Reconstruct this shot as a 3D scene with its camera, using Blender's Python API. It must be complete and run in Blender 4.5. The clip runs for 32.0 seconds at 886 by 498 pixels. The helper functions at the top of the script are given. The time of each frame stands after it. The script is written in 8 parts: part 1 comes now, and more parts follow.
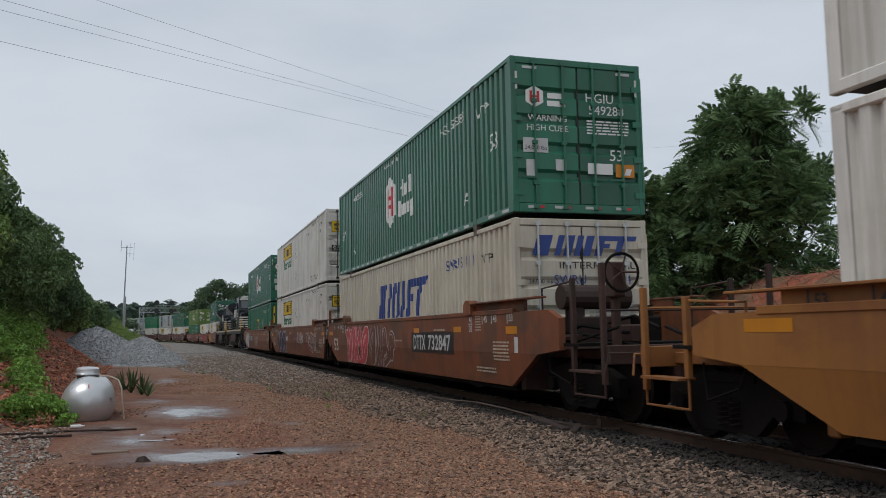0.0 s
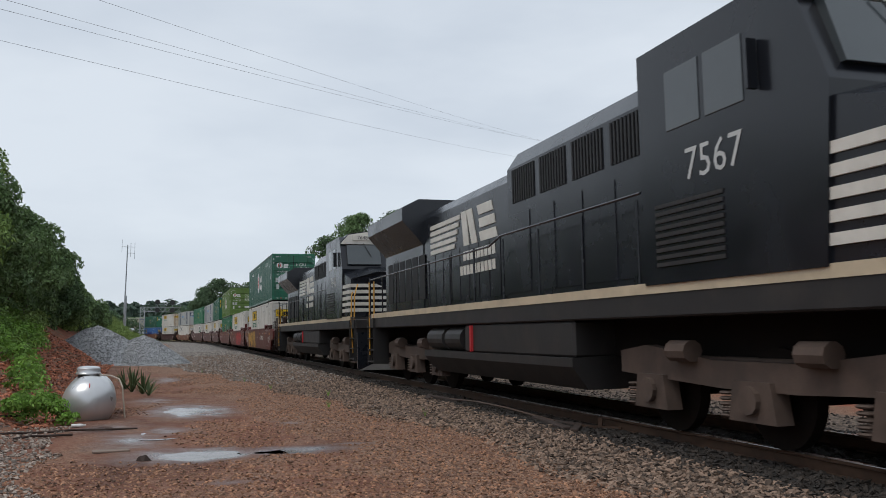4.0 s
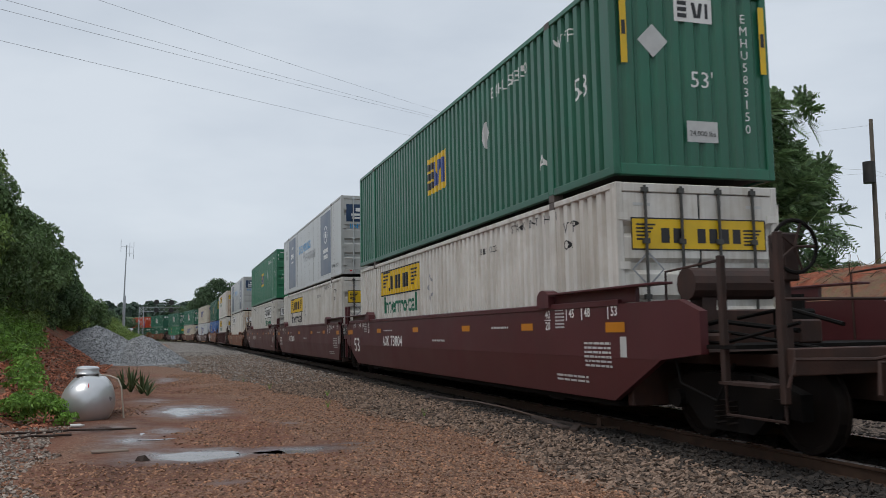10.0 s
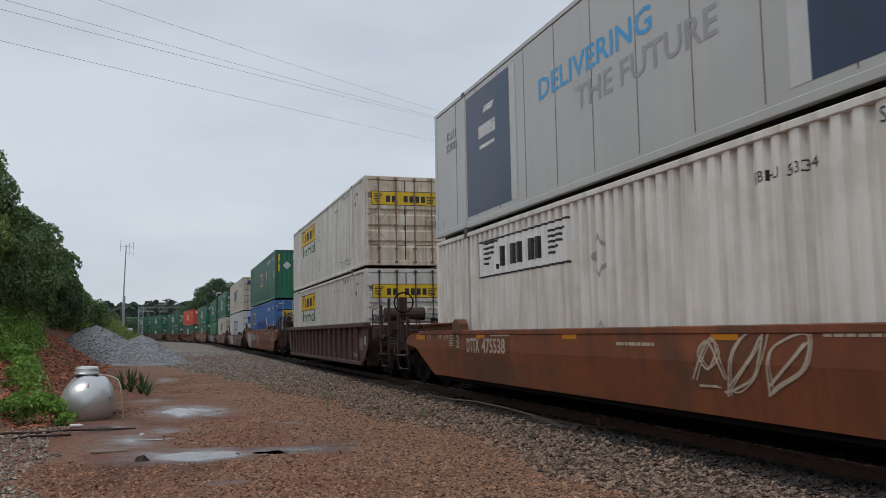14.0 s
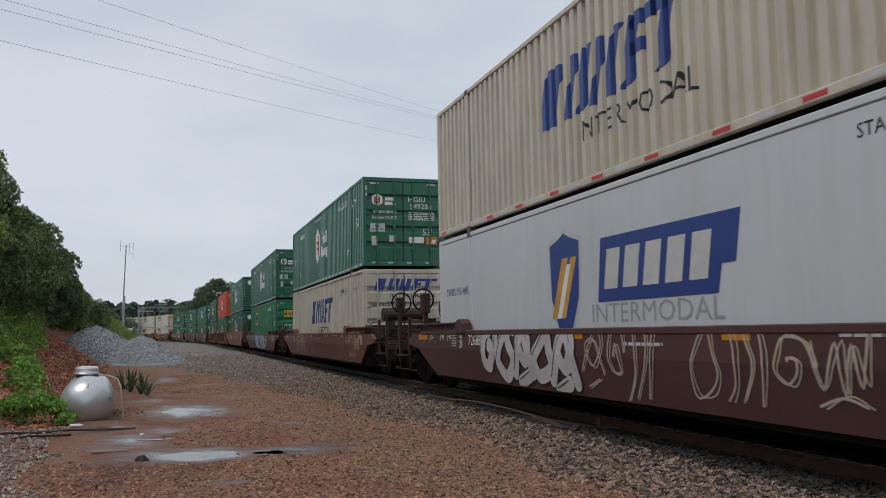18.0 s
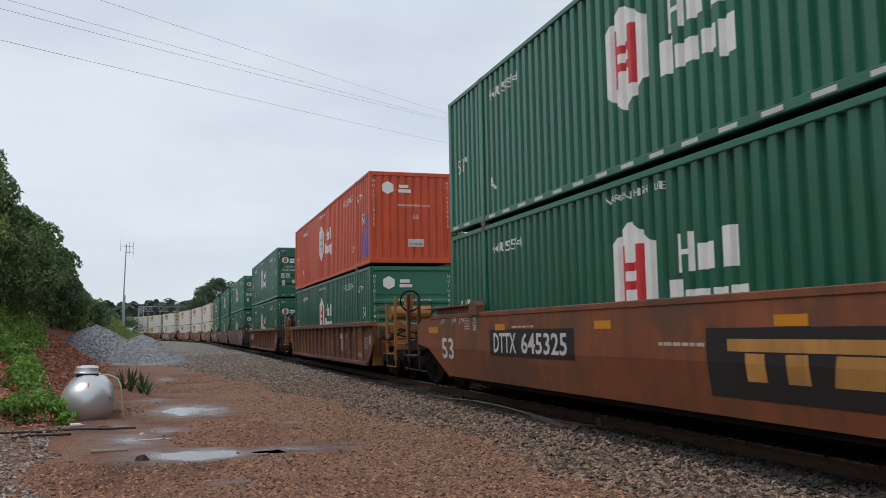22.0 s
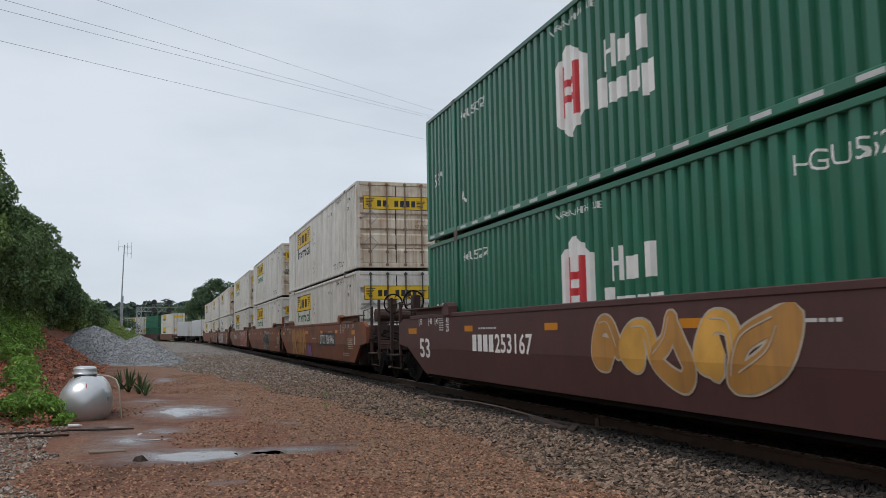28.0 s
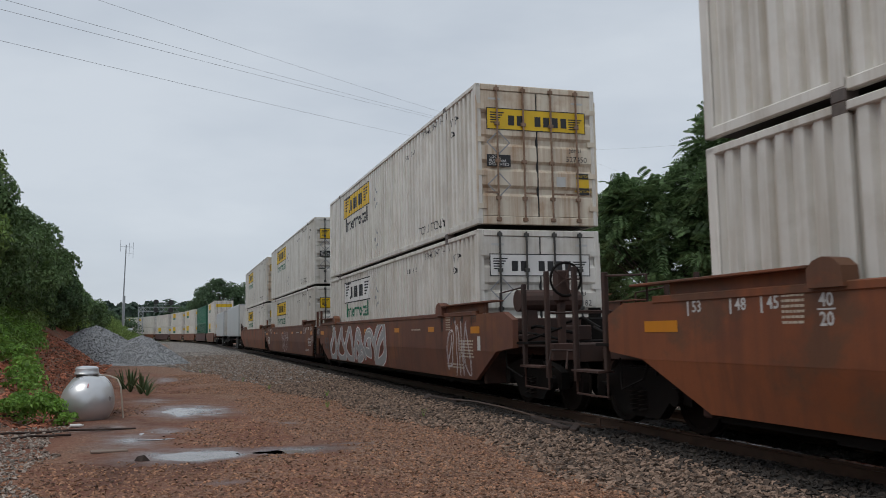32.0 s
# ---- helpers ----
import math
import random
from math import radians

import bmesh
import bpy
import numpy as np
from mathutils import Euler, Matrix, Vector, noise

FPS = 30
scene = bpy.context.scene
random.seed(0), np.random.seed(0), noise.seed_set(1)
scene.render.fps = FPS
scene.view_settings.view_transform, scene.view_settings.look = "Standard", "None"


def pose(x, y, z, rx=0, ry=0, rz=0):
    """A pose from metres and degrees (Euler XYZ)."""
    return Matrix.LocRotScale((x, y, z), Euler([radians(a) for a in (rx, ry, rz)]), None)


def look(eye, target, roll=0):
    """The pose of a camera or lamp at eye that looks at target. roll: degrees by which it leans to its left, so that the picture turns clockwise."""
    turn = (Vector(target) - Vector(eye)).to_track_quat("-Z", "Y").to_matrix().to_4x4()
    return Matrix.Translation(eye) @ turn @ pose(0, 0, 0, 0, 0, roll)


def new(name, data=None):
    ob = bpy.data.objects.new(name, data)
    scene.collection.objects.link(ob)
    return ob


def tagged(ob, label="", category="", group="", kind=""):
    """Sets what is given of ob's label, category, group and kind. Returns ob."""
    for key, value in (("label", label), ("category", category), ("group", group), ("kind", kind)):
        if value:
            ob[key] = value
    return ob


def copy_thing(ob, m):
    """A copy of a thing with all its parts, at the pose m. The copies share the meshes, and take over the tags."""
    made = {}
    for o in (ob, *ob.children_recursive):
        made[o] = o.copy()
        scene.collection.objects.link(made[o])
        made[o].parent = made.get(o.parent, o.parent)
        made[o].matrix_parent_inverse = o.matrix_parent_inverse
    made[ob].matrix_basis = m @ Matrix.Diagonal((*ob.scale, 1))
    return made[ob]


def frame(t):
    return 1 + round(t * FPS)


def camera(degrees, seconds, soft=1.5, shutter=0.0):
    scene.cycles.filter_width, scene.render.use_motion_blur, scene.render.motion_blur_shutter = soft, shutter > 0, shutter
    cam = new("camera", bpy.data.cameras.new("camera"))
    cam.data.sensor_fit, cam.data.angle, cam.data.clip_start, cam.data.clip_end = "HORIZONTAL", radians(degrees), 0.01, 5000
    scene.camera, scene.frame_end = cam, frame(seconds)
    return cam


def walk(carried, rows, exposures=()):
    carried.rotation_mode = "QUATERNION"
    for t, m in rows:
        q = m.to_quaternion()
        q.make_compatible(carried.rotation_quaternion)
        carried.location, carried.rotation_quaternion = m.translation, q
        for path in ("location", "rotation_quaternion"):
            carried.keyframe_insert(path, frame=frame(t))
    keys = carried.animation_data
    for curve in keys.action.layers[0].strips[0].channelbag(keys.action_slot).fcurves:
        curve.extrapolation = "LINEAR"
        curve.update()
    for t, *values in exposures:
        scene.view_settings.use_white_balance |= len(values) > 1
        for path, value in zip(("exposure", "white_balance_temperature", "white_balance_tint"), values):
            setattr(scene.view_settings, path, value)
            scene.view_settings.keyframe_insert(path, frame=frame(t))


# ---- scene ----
# Camera: a phone held nearly still beside the track. Track coordinates: y runs along the track, x across it, z = 0 at the rail head.
cam = camera(55.357, 32.0, soft=0.6, shutter=0.05)
EYE_Z, HEAD, TILT = 1.173, -17.681, 5.864
PX = 0.03834
SWAY = [(0, 1.2, 1.3), (1.5, 1.2, 1.2), (2.2, 1.6, 0.2), (3.0, 1.6, 0), (3.5, 2.6, 0), (4.5, 2.0, 0), (5.5, 1.2, 0), (6.5, 0, 0), (7.5, -1.6, 0),
        (8.5, -0.3, 0), (10, 0.8, 0), (11, 0, 0), (12.3, 0.9, 0), (13.2, 0, 0), (15.5, 0.4, 0), (17, 0.8, 0), (18, 0, 0), (20.3, 1.0, 0),
        (22, 0.2, -1.0), (23, 0.2, 0), (24.2, 1.6, 0.3), (25.5, 0, 0), (26.5, -1.6, 0), (27.5, -3.2, 0), (28.5, -2.2, 0.2), (30.5, -1.8, 0), (31.4, 0, 0), (32, 0, 0)]
walk(cam, [(t, pose(0, 0, EYE_Z, 90 + TILT + dy * PX, 0, HEAD + dx * PX)) for t, dx, dy in SWAY], exposures=[(0, -0.12), (1, -0.02), (2, -0.08), (3, 0.06), (6, 0.1), (7, 0.06), (8, -0.27), (9, 0.08), (10, -0.02), (11, 0.04), (13, 0.02), (14, -0.1), (17, 0.08), (18, -0.06), (20, 0.0), (21, 0.14), (22, 0.14), (24, 0.04), (25, 0.06), (28, 0.06), (29, -0.12), (32, -0.14)])

# ---- light: an overcast summer sky ----
world = bpy.data.worlds.new("overcast_sky")
scene.world = world
world.use_nodes = True
wn, wl = world.node_tree.nodes, world.node_tree.links
wn.clear()
w_out, w_bg = wn.new("ShaderNodeOutputWorld"), wn.new("ShaderNodeBackground")
w_sky, w_mix, w_tc = wn.new("ShaderNodeTexSky"), wn.new("ShaderNodeMix"), wn.new("ShaderNodeTexCoord")
w_map, w_n1, w_n2, w_ramp, w_add = wn.new("ShaderNodeMapping"), wn.new("ShaderNodeTexNoise"), wn.new("ShaderNodeTexNoise"), wn.new("ShaderNodeValToRGB"), wn.new("ShaderNodeMath")
w_sky.sky_type, w_sky.sun_disc, w_sky.sun_elevation, w_sky.sun_rotation = "NISHITA", False, radians(62), radians(243)
w_scale = wn.new("ShaderNodeVectorMath")
w_scale.operation, w_scale.inputs[3].default_value = "SCALE", 0.11
w_map.inputs["Scale"].default_value = (1.0, 1.0, 3.2)
w_n1.inputs["Scale"].default_value, w_n1.inputs["Detail"].default_value = 1.7, 5
w_n2.inputs["Scale"].default_value, w_n2.inputs["Detail"].default_value = 5.0, 4
w_add.operation = "MULTIPLY_ADD"
w_add.inputs[1].default_value = 0.35
w_ramp.color_ramp.elements[0].position, w_ramp.color_ramp.elements[0].color = 0.42, (0.50, 0.565, 0.655, 1)
w_ramp.color_ramp.elements[1].position, w_ramp.color_ramp.elements[1].color = 0.86, (0.70, 0.76, 0.83, 1)
w_mix.data_type = "RGBA"
w_mix.inputs[0].default_value = 0.92
wl.new(w_tc.outputs["Generated"], w_map.inputs[0])
wl.new(w_map.outputs[0], w_n1.inputs["Vector"])
wl.new(w_map.outputs[0], w_n2.inputs["Vector"])
wl.new(w_n2.outputs[0], w_add.inputs[0])
wl.new(w_n1.outputs[0], w_add.inputs[2])
wl.new(w_add.outputs[0], w_ramp.inputs[0])
wl.new(w_sky.outputs[0], w_scale.inputs[0])
wl.new(w_scale.outputs[0], w_mix.inputs[6])
wl.new(w_ramp.outputs[0], w_mix.inputs[7])
wl.new(w_mix.outputs[2], w_bg.inputs[0])
w_bg.inputs[1].default_value = 1.0
wl.new(w_bg.outputs[0], w_out.inputs[0])
sun = new("sun", bpy.data.lights.new("sun", "SUN"))
sun.data.energy, sun.data.angle, sun.data.color = 1.25, radians(30), (1.0, 0.96, 0.91)
sun.matrix_world = look((-40, -20, 84), (0, 0, 0))

# ---- the train's way: straight beside the camera, then a left-hand curve far off; the cant leans it to the left ----
TRACK_X, CURVE_AT, RADIUS, CANT = 6.924, 123.3, 522.6, 1.102


def on_track(s):
    """Place and heading (degrees) of the track's middle at s metres along it."""
    a = max(0.0, s - CURVE_AT) / RADIUS
    return TRACK_X - RADIUS * (1 - math.cos(a)), min(s, CURVE_AT) + RADIUS * math.sin(a), math.degrees(a)


def off_track(x, y):
    """Distance to the right of the track's middle."""
    if y < CURVE_AT:
        return x - TRACK_X
    return math.hypot(x - TRACK_X + RADIUS, y - CURVE_AT) - RADIUS


def rolled(t):
    """How far the train has come since the clip's start; it gains speed slowly."""
    return 17.27 * t + 0.0185 * t * t


def train_rows(u, z=0.0, y=0.0):
    """Rows for a thing whose middle stands u metres along the track at the start."""
    rows = []
    for k in range(33):
        X, Y, a = on_track(u - rolled(k))
        rows.append((k, pose(X, Y, 0, 0, -CANT, a) @ pose(0, y, z)))
    return rows


# ---- materials ----
def mat(name, color, rough=0.6, metal=0.0, vary=0.12, scale=3.0, dirt=0.0, dirt_color=(0.10, 0.075, 0.055), dirt_scale=0.7, streak=0.0,
        bump=0.0, bump_scale=30.0, rand=0.0, coat=0.0, island=0.0, spec=0.5, blotch=0.0, blotch_color=(0.1, 0.06, 0.035)):
    """A weathered surface: base colour with two scales of variation, stains, streaks, relief."""
    m = bpy.data.materials.new(name)
    m.use_nodes = True
    n, l = m.node_tree.nodes, m.node_tree.links
    b = n["Principled BSDF"]
    b.inputs["Roughness"].default_value, b.inputs["Metallic"].default_value = rough, metal
    b.inputs["Coat Weight"].default_value = coat
    b.inputs["Specular IOR Level"].default_value = spec
    tc = n.new("ShaderNodeTexCoord")
    noise1 = n.new("ShaderNodeTexNoise")
    noise1.inputs["Scale"].default_value, noise1.inputs["Detail"].default_value = scale, 6
    l.new(tc.outputs["Object"], noise1.inputs["Vector"])
    hsv = n.new("ShaderNodeHueSaturation")
    hsv.inputs["Color"].default_value = (*color, 1)
    val = n.new("ShaderNodeMapRange")
    val.inputs[1].default_value, val.inputs[2].default_value = 0.25, 0.75
    val.inputs[3].default_value, val.inputs[4].default_value = 1 - vary, 1 + vary
    l.new(noise1.outputs[0], val.inputs[0])
    last = val.outputs[0]
    for source, amount in (("ShaderNodeObjectInfo", rand), ("ShaderNodeNewGeometry", island)):
        if amount:
            node = n.new(source)
            mr, mul = n.new("ShaderNodeMapRange"), n.new("ShaderNodeMath")
            mr.inputs[3].default_value, mr.inputs[4].default_value = 1 - amount, 1 + amount
            l.new(node.outputs["Random" if source.endswith("Info") else "Random Per Island"], mr.inputs[0])
            mul.operation = "MULTIPLY"
            l.new(last, mul.inputs[0])
            l.new(mr.outputs[0], mul.inputs[1])
            last = mul.outputs[0]
    l.new(last, hsv.inputs["Value"])
    col = hsv.outputs[0]
    if dirt or streak or blotch:
        for amount, sc, tone, edge in ((blotch, (0.3, 0.3, 0.42), blotch_color, (0.50, 0.58)), (dirt, (dirt_scale,) * 3, dirt_color, (0.48, 0.72)), (streak, (2.6, 2.6, 0.12), dirt_color, (0.46, 0.68))):
            if not amount:
                continue
            mp, nz, rp, mx = n.new("ShaderNodeMapping"), n.new("ShaderNodeTexNoise"), n.new("ShaderNodeMapRange"), n.new("ShaderNodeMix")
            mp.inputs["Scale"].default_value = sc
            nz.inputs["Scale"].default_value, nz.inputs["Detail"].default_value, nz.inputs["Roughness"].default_value = 2.0, 8, 0.65
            rp.inputs[1].default_value, rp.inputs[2].default_value, rp.inputs[3].default_value, rp.inputs[4].default_value = *edge, 0.0, amount
            mx.data_type = "RGBA"
            mx.inputs[7].default_value = (*tone, 1)
            l.new(tc.outputs["Object"], mp.inputs[0])
            l.new(mp.outputs[0], nz.inputs["Vector"])
            l.new(nz.outputs[0], rp.inputs[0])
            l.new(rp.outputs[0], mx.inputs[0])
            l.new(col, mx.inputs[6])
            col = mx.outputs[2]
    l.new(col, b.inputs["Base Color"])
    rr = n.new("ShaderNodeMapRange")
    rr.inputs[3].default_value, rr.inputs[4].default_value = max(0.05, rough - 0.12), min(1, rough + 0.12)
    l.new(noise1.outputs[0], rr.inputs[0])
    l.new(rr.outputs[0], b.inputs["Roughness"])
    if bump:
        bp, nb = n.new("ShaderNodeBump"), n.new("ShaderNodeTexNoise")
        nb.inputs["Scale"].default_value, nb.inputs["Detail"].default_value = bump_scale, 5
        bp.inputs["Strength"].default_value, bp.inputs["Distance"].default_value = bump, 0.02
        l.new(tc.outputs["Object"], nb.inputs["Vector"])
        l.new(nb.outputs[0], bp.inputs["Height"])
        l.new(bp.outputs[0], b.inputs["Normal"])
    return m


# container paints
PAINT = {
    "hub": mat("green_container_paint", (0.018, 0.130, 0.076), 0.38, vary=0.15, scale=1.2, dirt=0.22, dirt_color=(0.05, 0.065, 0.045), streak=0.25, rand=0.22),
    "hub_light": mat("light_green_container_paint", (0.105, 0.19, 0.030), 0.45, vary=0.14, scale=1.1, dirt=0.2, dirt_color=(0.07, 0.09, 0.04), streak=0.3),
    "orange": mat("orange_container_paint", (0.55, 0.075, 0.022), 0.5, vary=0.16, scale=1.1, dirt=0.3, dirt_color=(0.25, 0.04, 0.025), streak=0.3),
    "emp": mat("teal_green_container_paint", (0.020, 0.175, 0.082), 0.40, vary=0.15, scale=1.2, dirt=0.25, dirt_color=(0.04, 0.075, 0.055), streak=0.28, rand=0.2),
    "blue": mat("blue_container_paint", (0.055, 0.16, 0.40), 0.5, vary=0.16, scale=1.2, dirt=0.3, dirt_color=(0.03, 0.07, 0.16), streak=0.3),
    "white": mat("white_container_paint", (0.65, 0.635, 0.59), 0.5, vary=0.10, scale=1.0, dirt=0.35, dirt_color=(0.33, 0.28, 0.21), streak=0.55, rand=0.08),
    "cream": mat("cream_container_paint", (0.53, 0.495, 0.405), 0.5, vary=0.10, scale=1.0, dirt=0.28, dirt_color=(0.30, 0.25, 0.18), streak=0.5, rand=0.06),
    "reefer": mat("white_refrigerated_panel", (0.43, 0.44, 0.425), 0.32, vary=0.10, scale=0.6, dirt=0.18, dirt_color=(0.38, 0.37, 0.34), streak=0.35),
    "smooth": mat("plain_white_panel", (0.53, 0.565, 0.585), 0.35, vary=0.05, scale=0.5, dirt=0.1, dirt_color=(0.4, 0.41, 0.4), streak=0.25),
    "rusty": mat("rust_stained_white_paint", (0.66, 0.60, 0.49), 0.6, vary=0.12, scale=1.4, dirt=0.6, dirt_color=(0.30, 0.14, 0.045), dirt_scale=0.8, streak=0.7),
}
RUSTY_BAR = mat("rusty_steel_bar", (0.25, 0.17, 0.12), 0.6, 0.4, vary=0.3, scale=9, dirt=0.5, dirt_color=(0.16, 0.07, 0.03))
ZINC = mat("galvanised_bar", (0.48, 0.50, 0.50), 0.4, 0.6, vary=0.15, scale=8, dirt=0.25, dirt_color=(0.22, 0.2, 0.17))
DARK_BAR = mat("dark_steel_bar", (0.07, 0.07, 0.065), 0.5, 0.5, vary=0.2, scale=8)
BLACK_SEAL = mat("black_rubber_seal", (0.018, 0.018, 0.018), 0.7, vary=0.2)
UNDER = mat("container_underside", (0.05, 0.045, 0.04), 0.8, vary=0.25)
CASTING = mat("worn_steel_casting", (0.12, 0.10, 0.09), 0.6, 0.3, vary=0.3, scale=10, dirt=0.4)

# decals and lettering
INK = {
    "white": mat("white_vinyl", (0.72, 0.72, 0.70), 0.45, vary=0.08, scale=4),
    "red": mat("red_vinyl", (0.50, 0.03, 0.035), 0.45, vary=0.08, scale=4),
    "yellow": mat("yellow_vinyl", (0.72, 0.47, 0.01), 0.45, vary=0.08, scale=4, dirt=0.15),
    "orange": mat("orange_reflector", (0.52, 0.20, 0.012), 0.4, vary=0.08, scale=5),
    "black": mat("black_vinyl", (0.014, 0.014, 0.016), 0.45, vary=0.1, scale=4),
    "blue": mat("dark_blue_vinyl", (0.02, 0.05, 0.22), 0.45, vary=0.1, scale=4),
    "sky": mat("bright_blue_vinyl", (0.05, 0.32, 0.62), 0.45, vary=0.1, scale=4),
    "green": mat("dark_green_vinyl", (0.008, 0.14, 0.075), 0.45, vary=0.1, scale=4),
    "navy": mat("navy_picture_panel", (0.012, 0.035, 0.085), 0.35, vary=0.5, scale=0.9),
    "grey": mat("grey_vinyl", (0.30, 0.31, 0.32), 0.5, vary=0.1, scale=4),
    "silver": mat("pale_sticker", (0.50, 0.51, 0.50), 0.45, vary=0.1, scale=6),
    "purple": mat("purple_spray_paint", (0.22, 0.10, 0.30), 0.5, vary=0.25, scale=2),
    "pink": mat("red_spray_paint", (0.50, 0.05, 0.06), 0.5, vary=0.25, scale=2),
    "gold": mat("ochre_spray_paint", (0.55, 0.30, 0.06), 0.5, vary=0.3, scale=2),
    "pale": mat("silver_spray_paint", (0.48, 0.46, 0.47), 0.45, vary=0.2, scale=2),
    "patch": mat("brown_touch_up_paint", (0.13, 0.045, 0.022), 0.55, vary=0.2, scale=2),
    "maroon": mat("maroon_logo_paint", (0.12, 0.025, 0.018), 0.55, vary=0.2, scale=2, streak=0.3),
    "rust": mat("brick_red_spray", (0.22, 0.045, 0.03), 0.6, vary=0.2, scale=2),
    "tan": mat("gold_paint_patch", (0.40, 0.20, 0.05), 0.55, vary=0.2, scale=2, streak=0.3),
    "dust": mat("faded_cream_lettering", (0.42, 0.36, 0.28), 0.6, vary=0.2, scale=5),
}

# well-car paints
CARS = {
    "rust": mat("rust_and_gold_car_paint", (0.125, 0.046, 0.027), 0.58, vary=0.22, scale=0.8, blotch=0.6, blotch_color=(0.21, 0.085, 0.024), dirt=0.5, dirt_color=(0.06, 0.028, 0.02), streak=0.5, bump=0.08),
    "orange": mat("weathered_orange_brown_car_paint", (0.195, 0.060, 0.022), 0.55, vary=0.2, scale=0.8, dirt=0.5, dirt_color=(0.075, 0.03, 0.019), streak=0.45, rand=0.05, bump=0.06, blotch=0.8, blotch_color=(0.098, 0.050, 0.027)),
    "brown": mat("rusty_brown_car_paint", (0.135, 0.052, 0.031), 0.6, vary=0.22, scale=0.8, dirt=0.55, dirt_color=(0.055, 0.027, 0.02), streak=0.5, bump=0.08, blotch=0.5, blotch_color=(0.205, 0.078, 0.024)),
    "maroon": mat("maroon_red_car_paint", (0.115, 0.018, 0.015), 0.42, vary=0.12, scale=0.8, dirt=0.2, dirt_color=(0.06, 0.02, 0.016), streak=0.15, bump=0.03),
    "plum": mat("plum_car_paint", (0.082, 0.02, 0.023), 0.42, vary=0.12, scale=0.8, dirt=0.2, dirt_color=(0.05, 0.022, 0.02), streak=0.15, bump=0.03),
    "dark": mat("dark_brown_car_paint", (0.075, 0.03, 0.028), 0.55, vary=0.16, scale=0.8, dirt=0.4, dirt_color=(0.04, 0.024, 0.02), streak=0.3, bump=0.05),
    "gold": mat("faded_gold_car_paint", (0.285, 0.118, 0.025), 0.55, vary=0.2, scale=0.7, blotch=0.5, blotch_color=(0.17, 0.06, 0.022), dirt=0.55, dirt_color=(0.16, 0.06, 0.025), streak=0.35, bump=0.05),
}
RUST_END = mat("rusty_dark_end_steel", (0.044, 0.019, 0.013), 0.7, 0.0, vary=0.4, scale=4, dirt=0.6, dirt_color=(0.022, 0.015, 0.012), streak=0.4, bump=0.1, rand=0.35)
GRIME = mat("greasy_black_steel", (0.008, 0.007, 0.0065), 0.75, 0.0, vary=0.35, scale=7, dirt=0.4, dirt_color=(0.018, 0.013, 0.010), bump=0.1, spec=0.12)
RUSTWHEEL = mat("rusty_wheel_steel", (0.011, 0.008, 0.0065), 0.75, 0.0, vary=0.35, scale=10, spec=0.15)

# locomotive
LOCO = mat("black_locomotive_paint", (0.010, 0.012, 0.017), 0.25, vary=0.25, scale=1.2, dirt=0.2, dirt_color=(0.02, 0.019, 0.018), streak=0.15, spec=0.5)
LOCO_GREY = mat("dusty_black_steel", (0.018, 0.017, 0.017), 0.6, vary=0.25, scale=2, dirt=0.5, dirt_color=(0.05, 0.04, 0.033), bump=0.05)
LOCO_WHITE = mat("white_loco_stripe", (0.62, 0.60, 0.54), 0.45, vary=0.1, scale=3, dirt=0.2)
LOCO_TAN = mat("cream_sill_stripe", (0.52, 0.43, 0.30), 0.5, vary=0.12, scale=3, dirt=0.25)
BOGIE = mat("dusty_brown_bogie", (0.085, 0.058, 0.045), 0.75, vary=0.3, scale=4, dirt=0.5, dirt_color=(0.04, 0.03, 0.025), bump=0.1)
GLASS = mat("tinted_cab_glass", (0.05, 0.06, 0.065), 0.08, vary=0.05, spec=0.8)
RAILING = mat("yellow_handrail", (0.52, 0.27, 0.03), 0.5, vary=0.15, scale=6)
GRILLE = mat("black_grille", (0.010, 0.010, 0.011), 0.6, vary=0.3, scale=20)

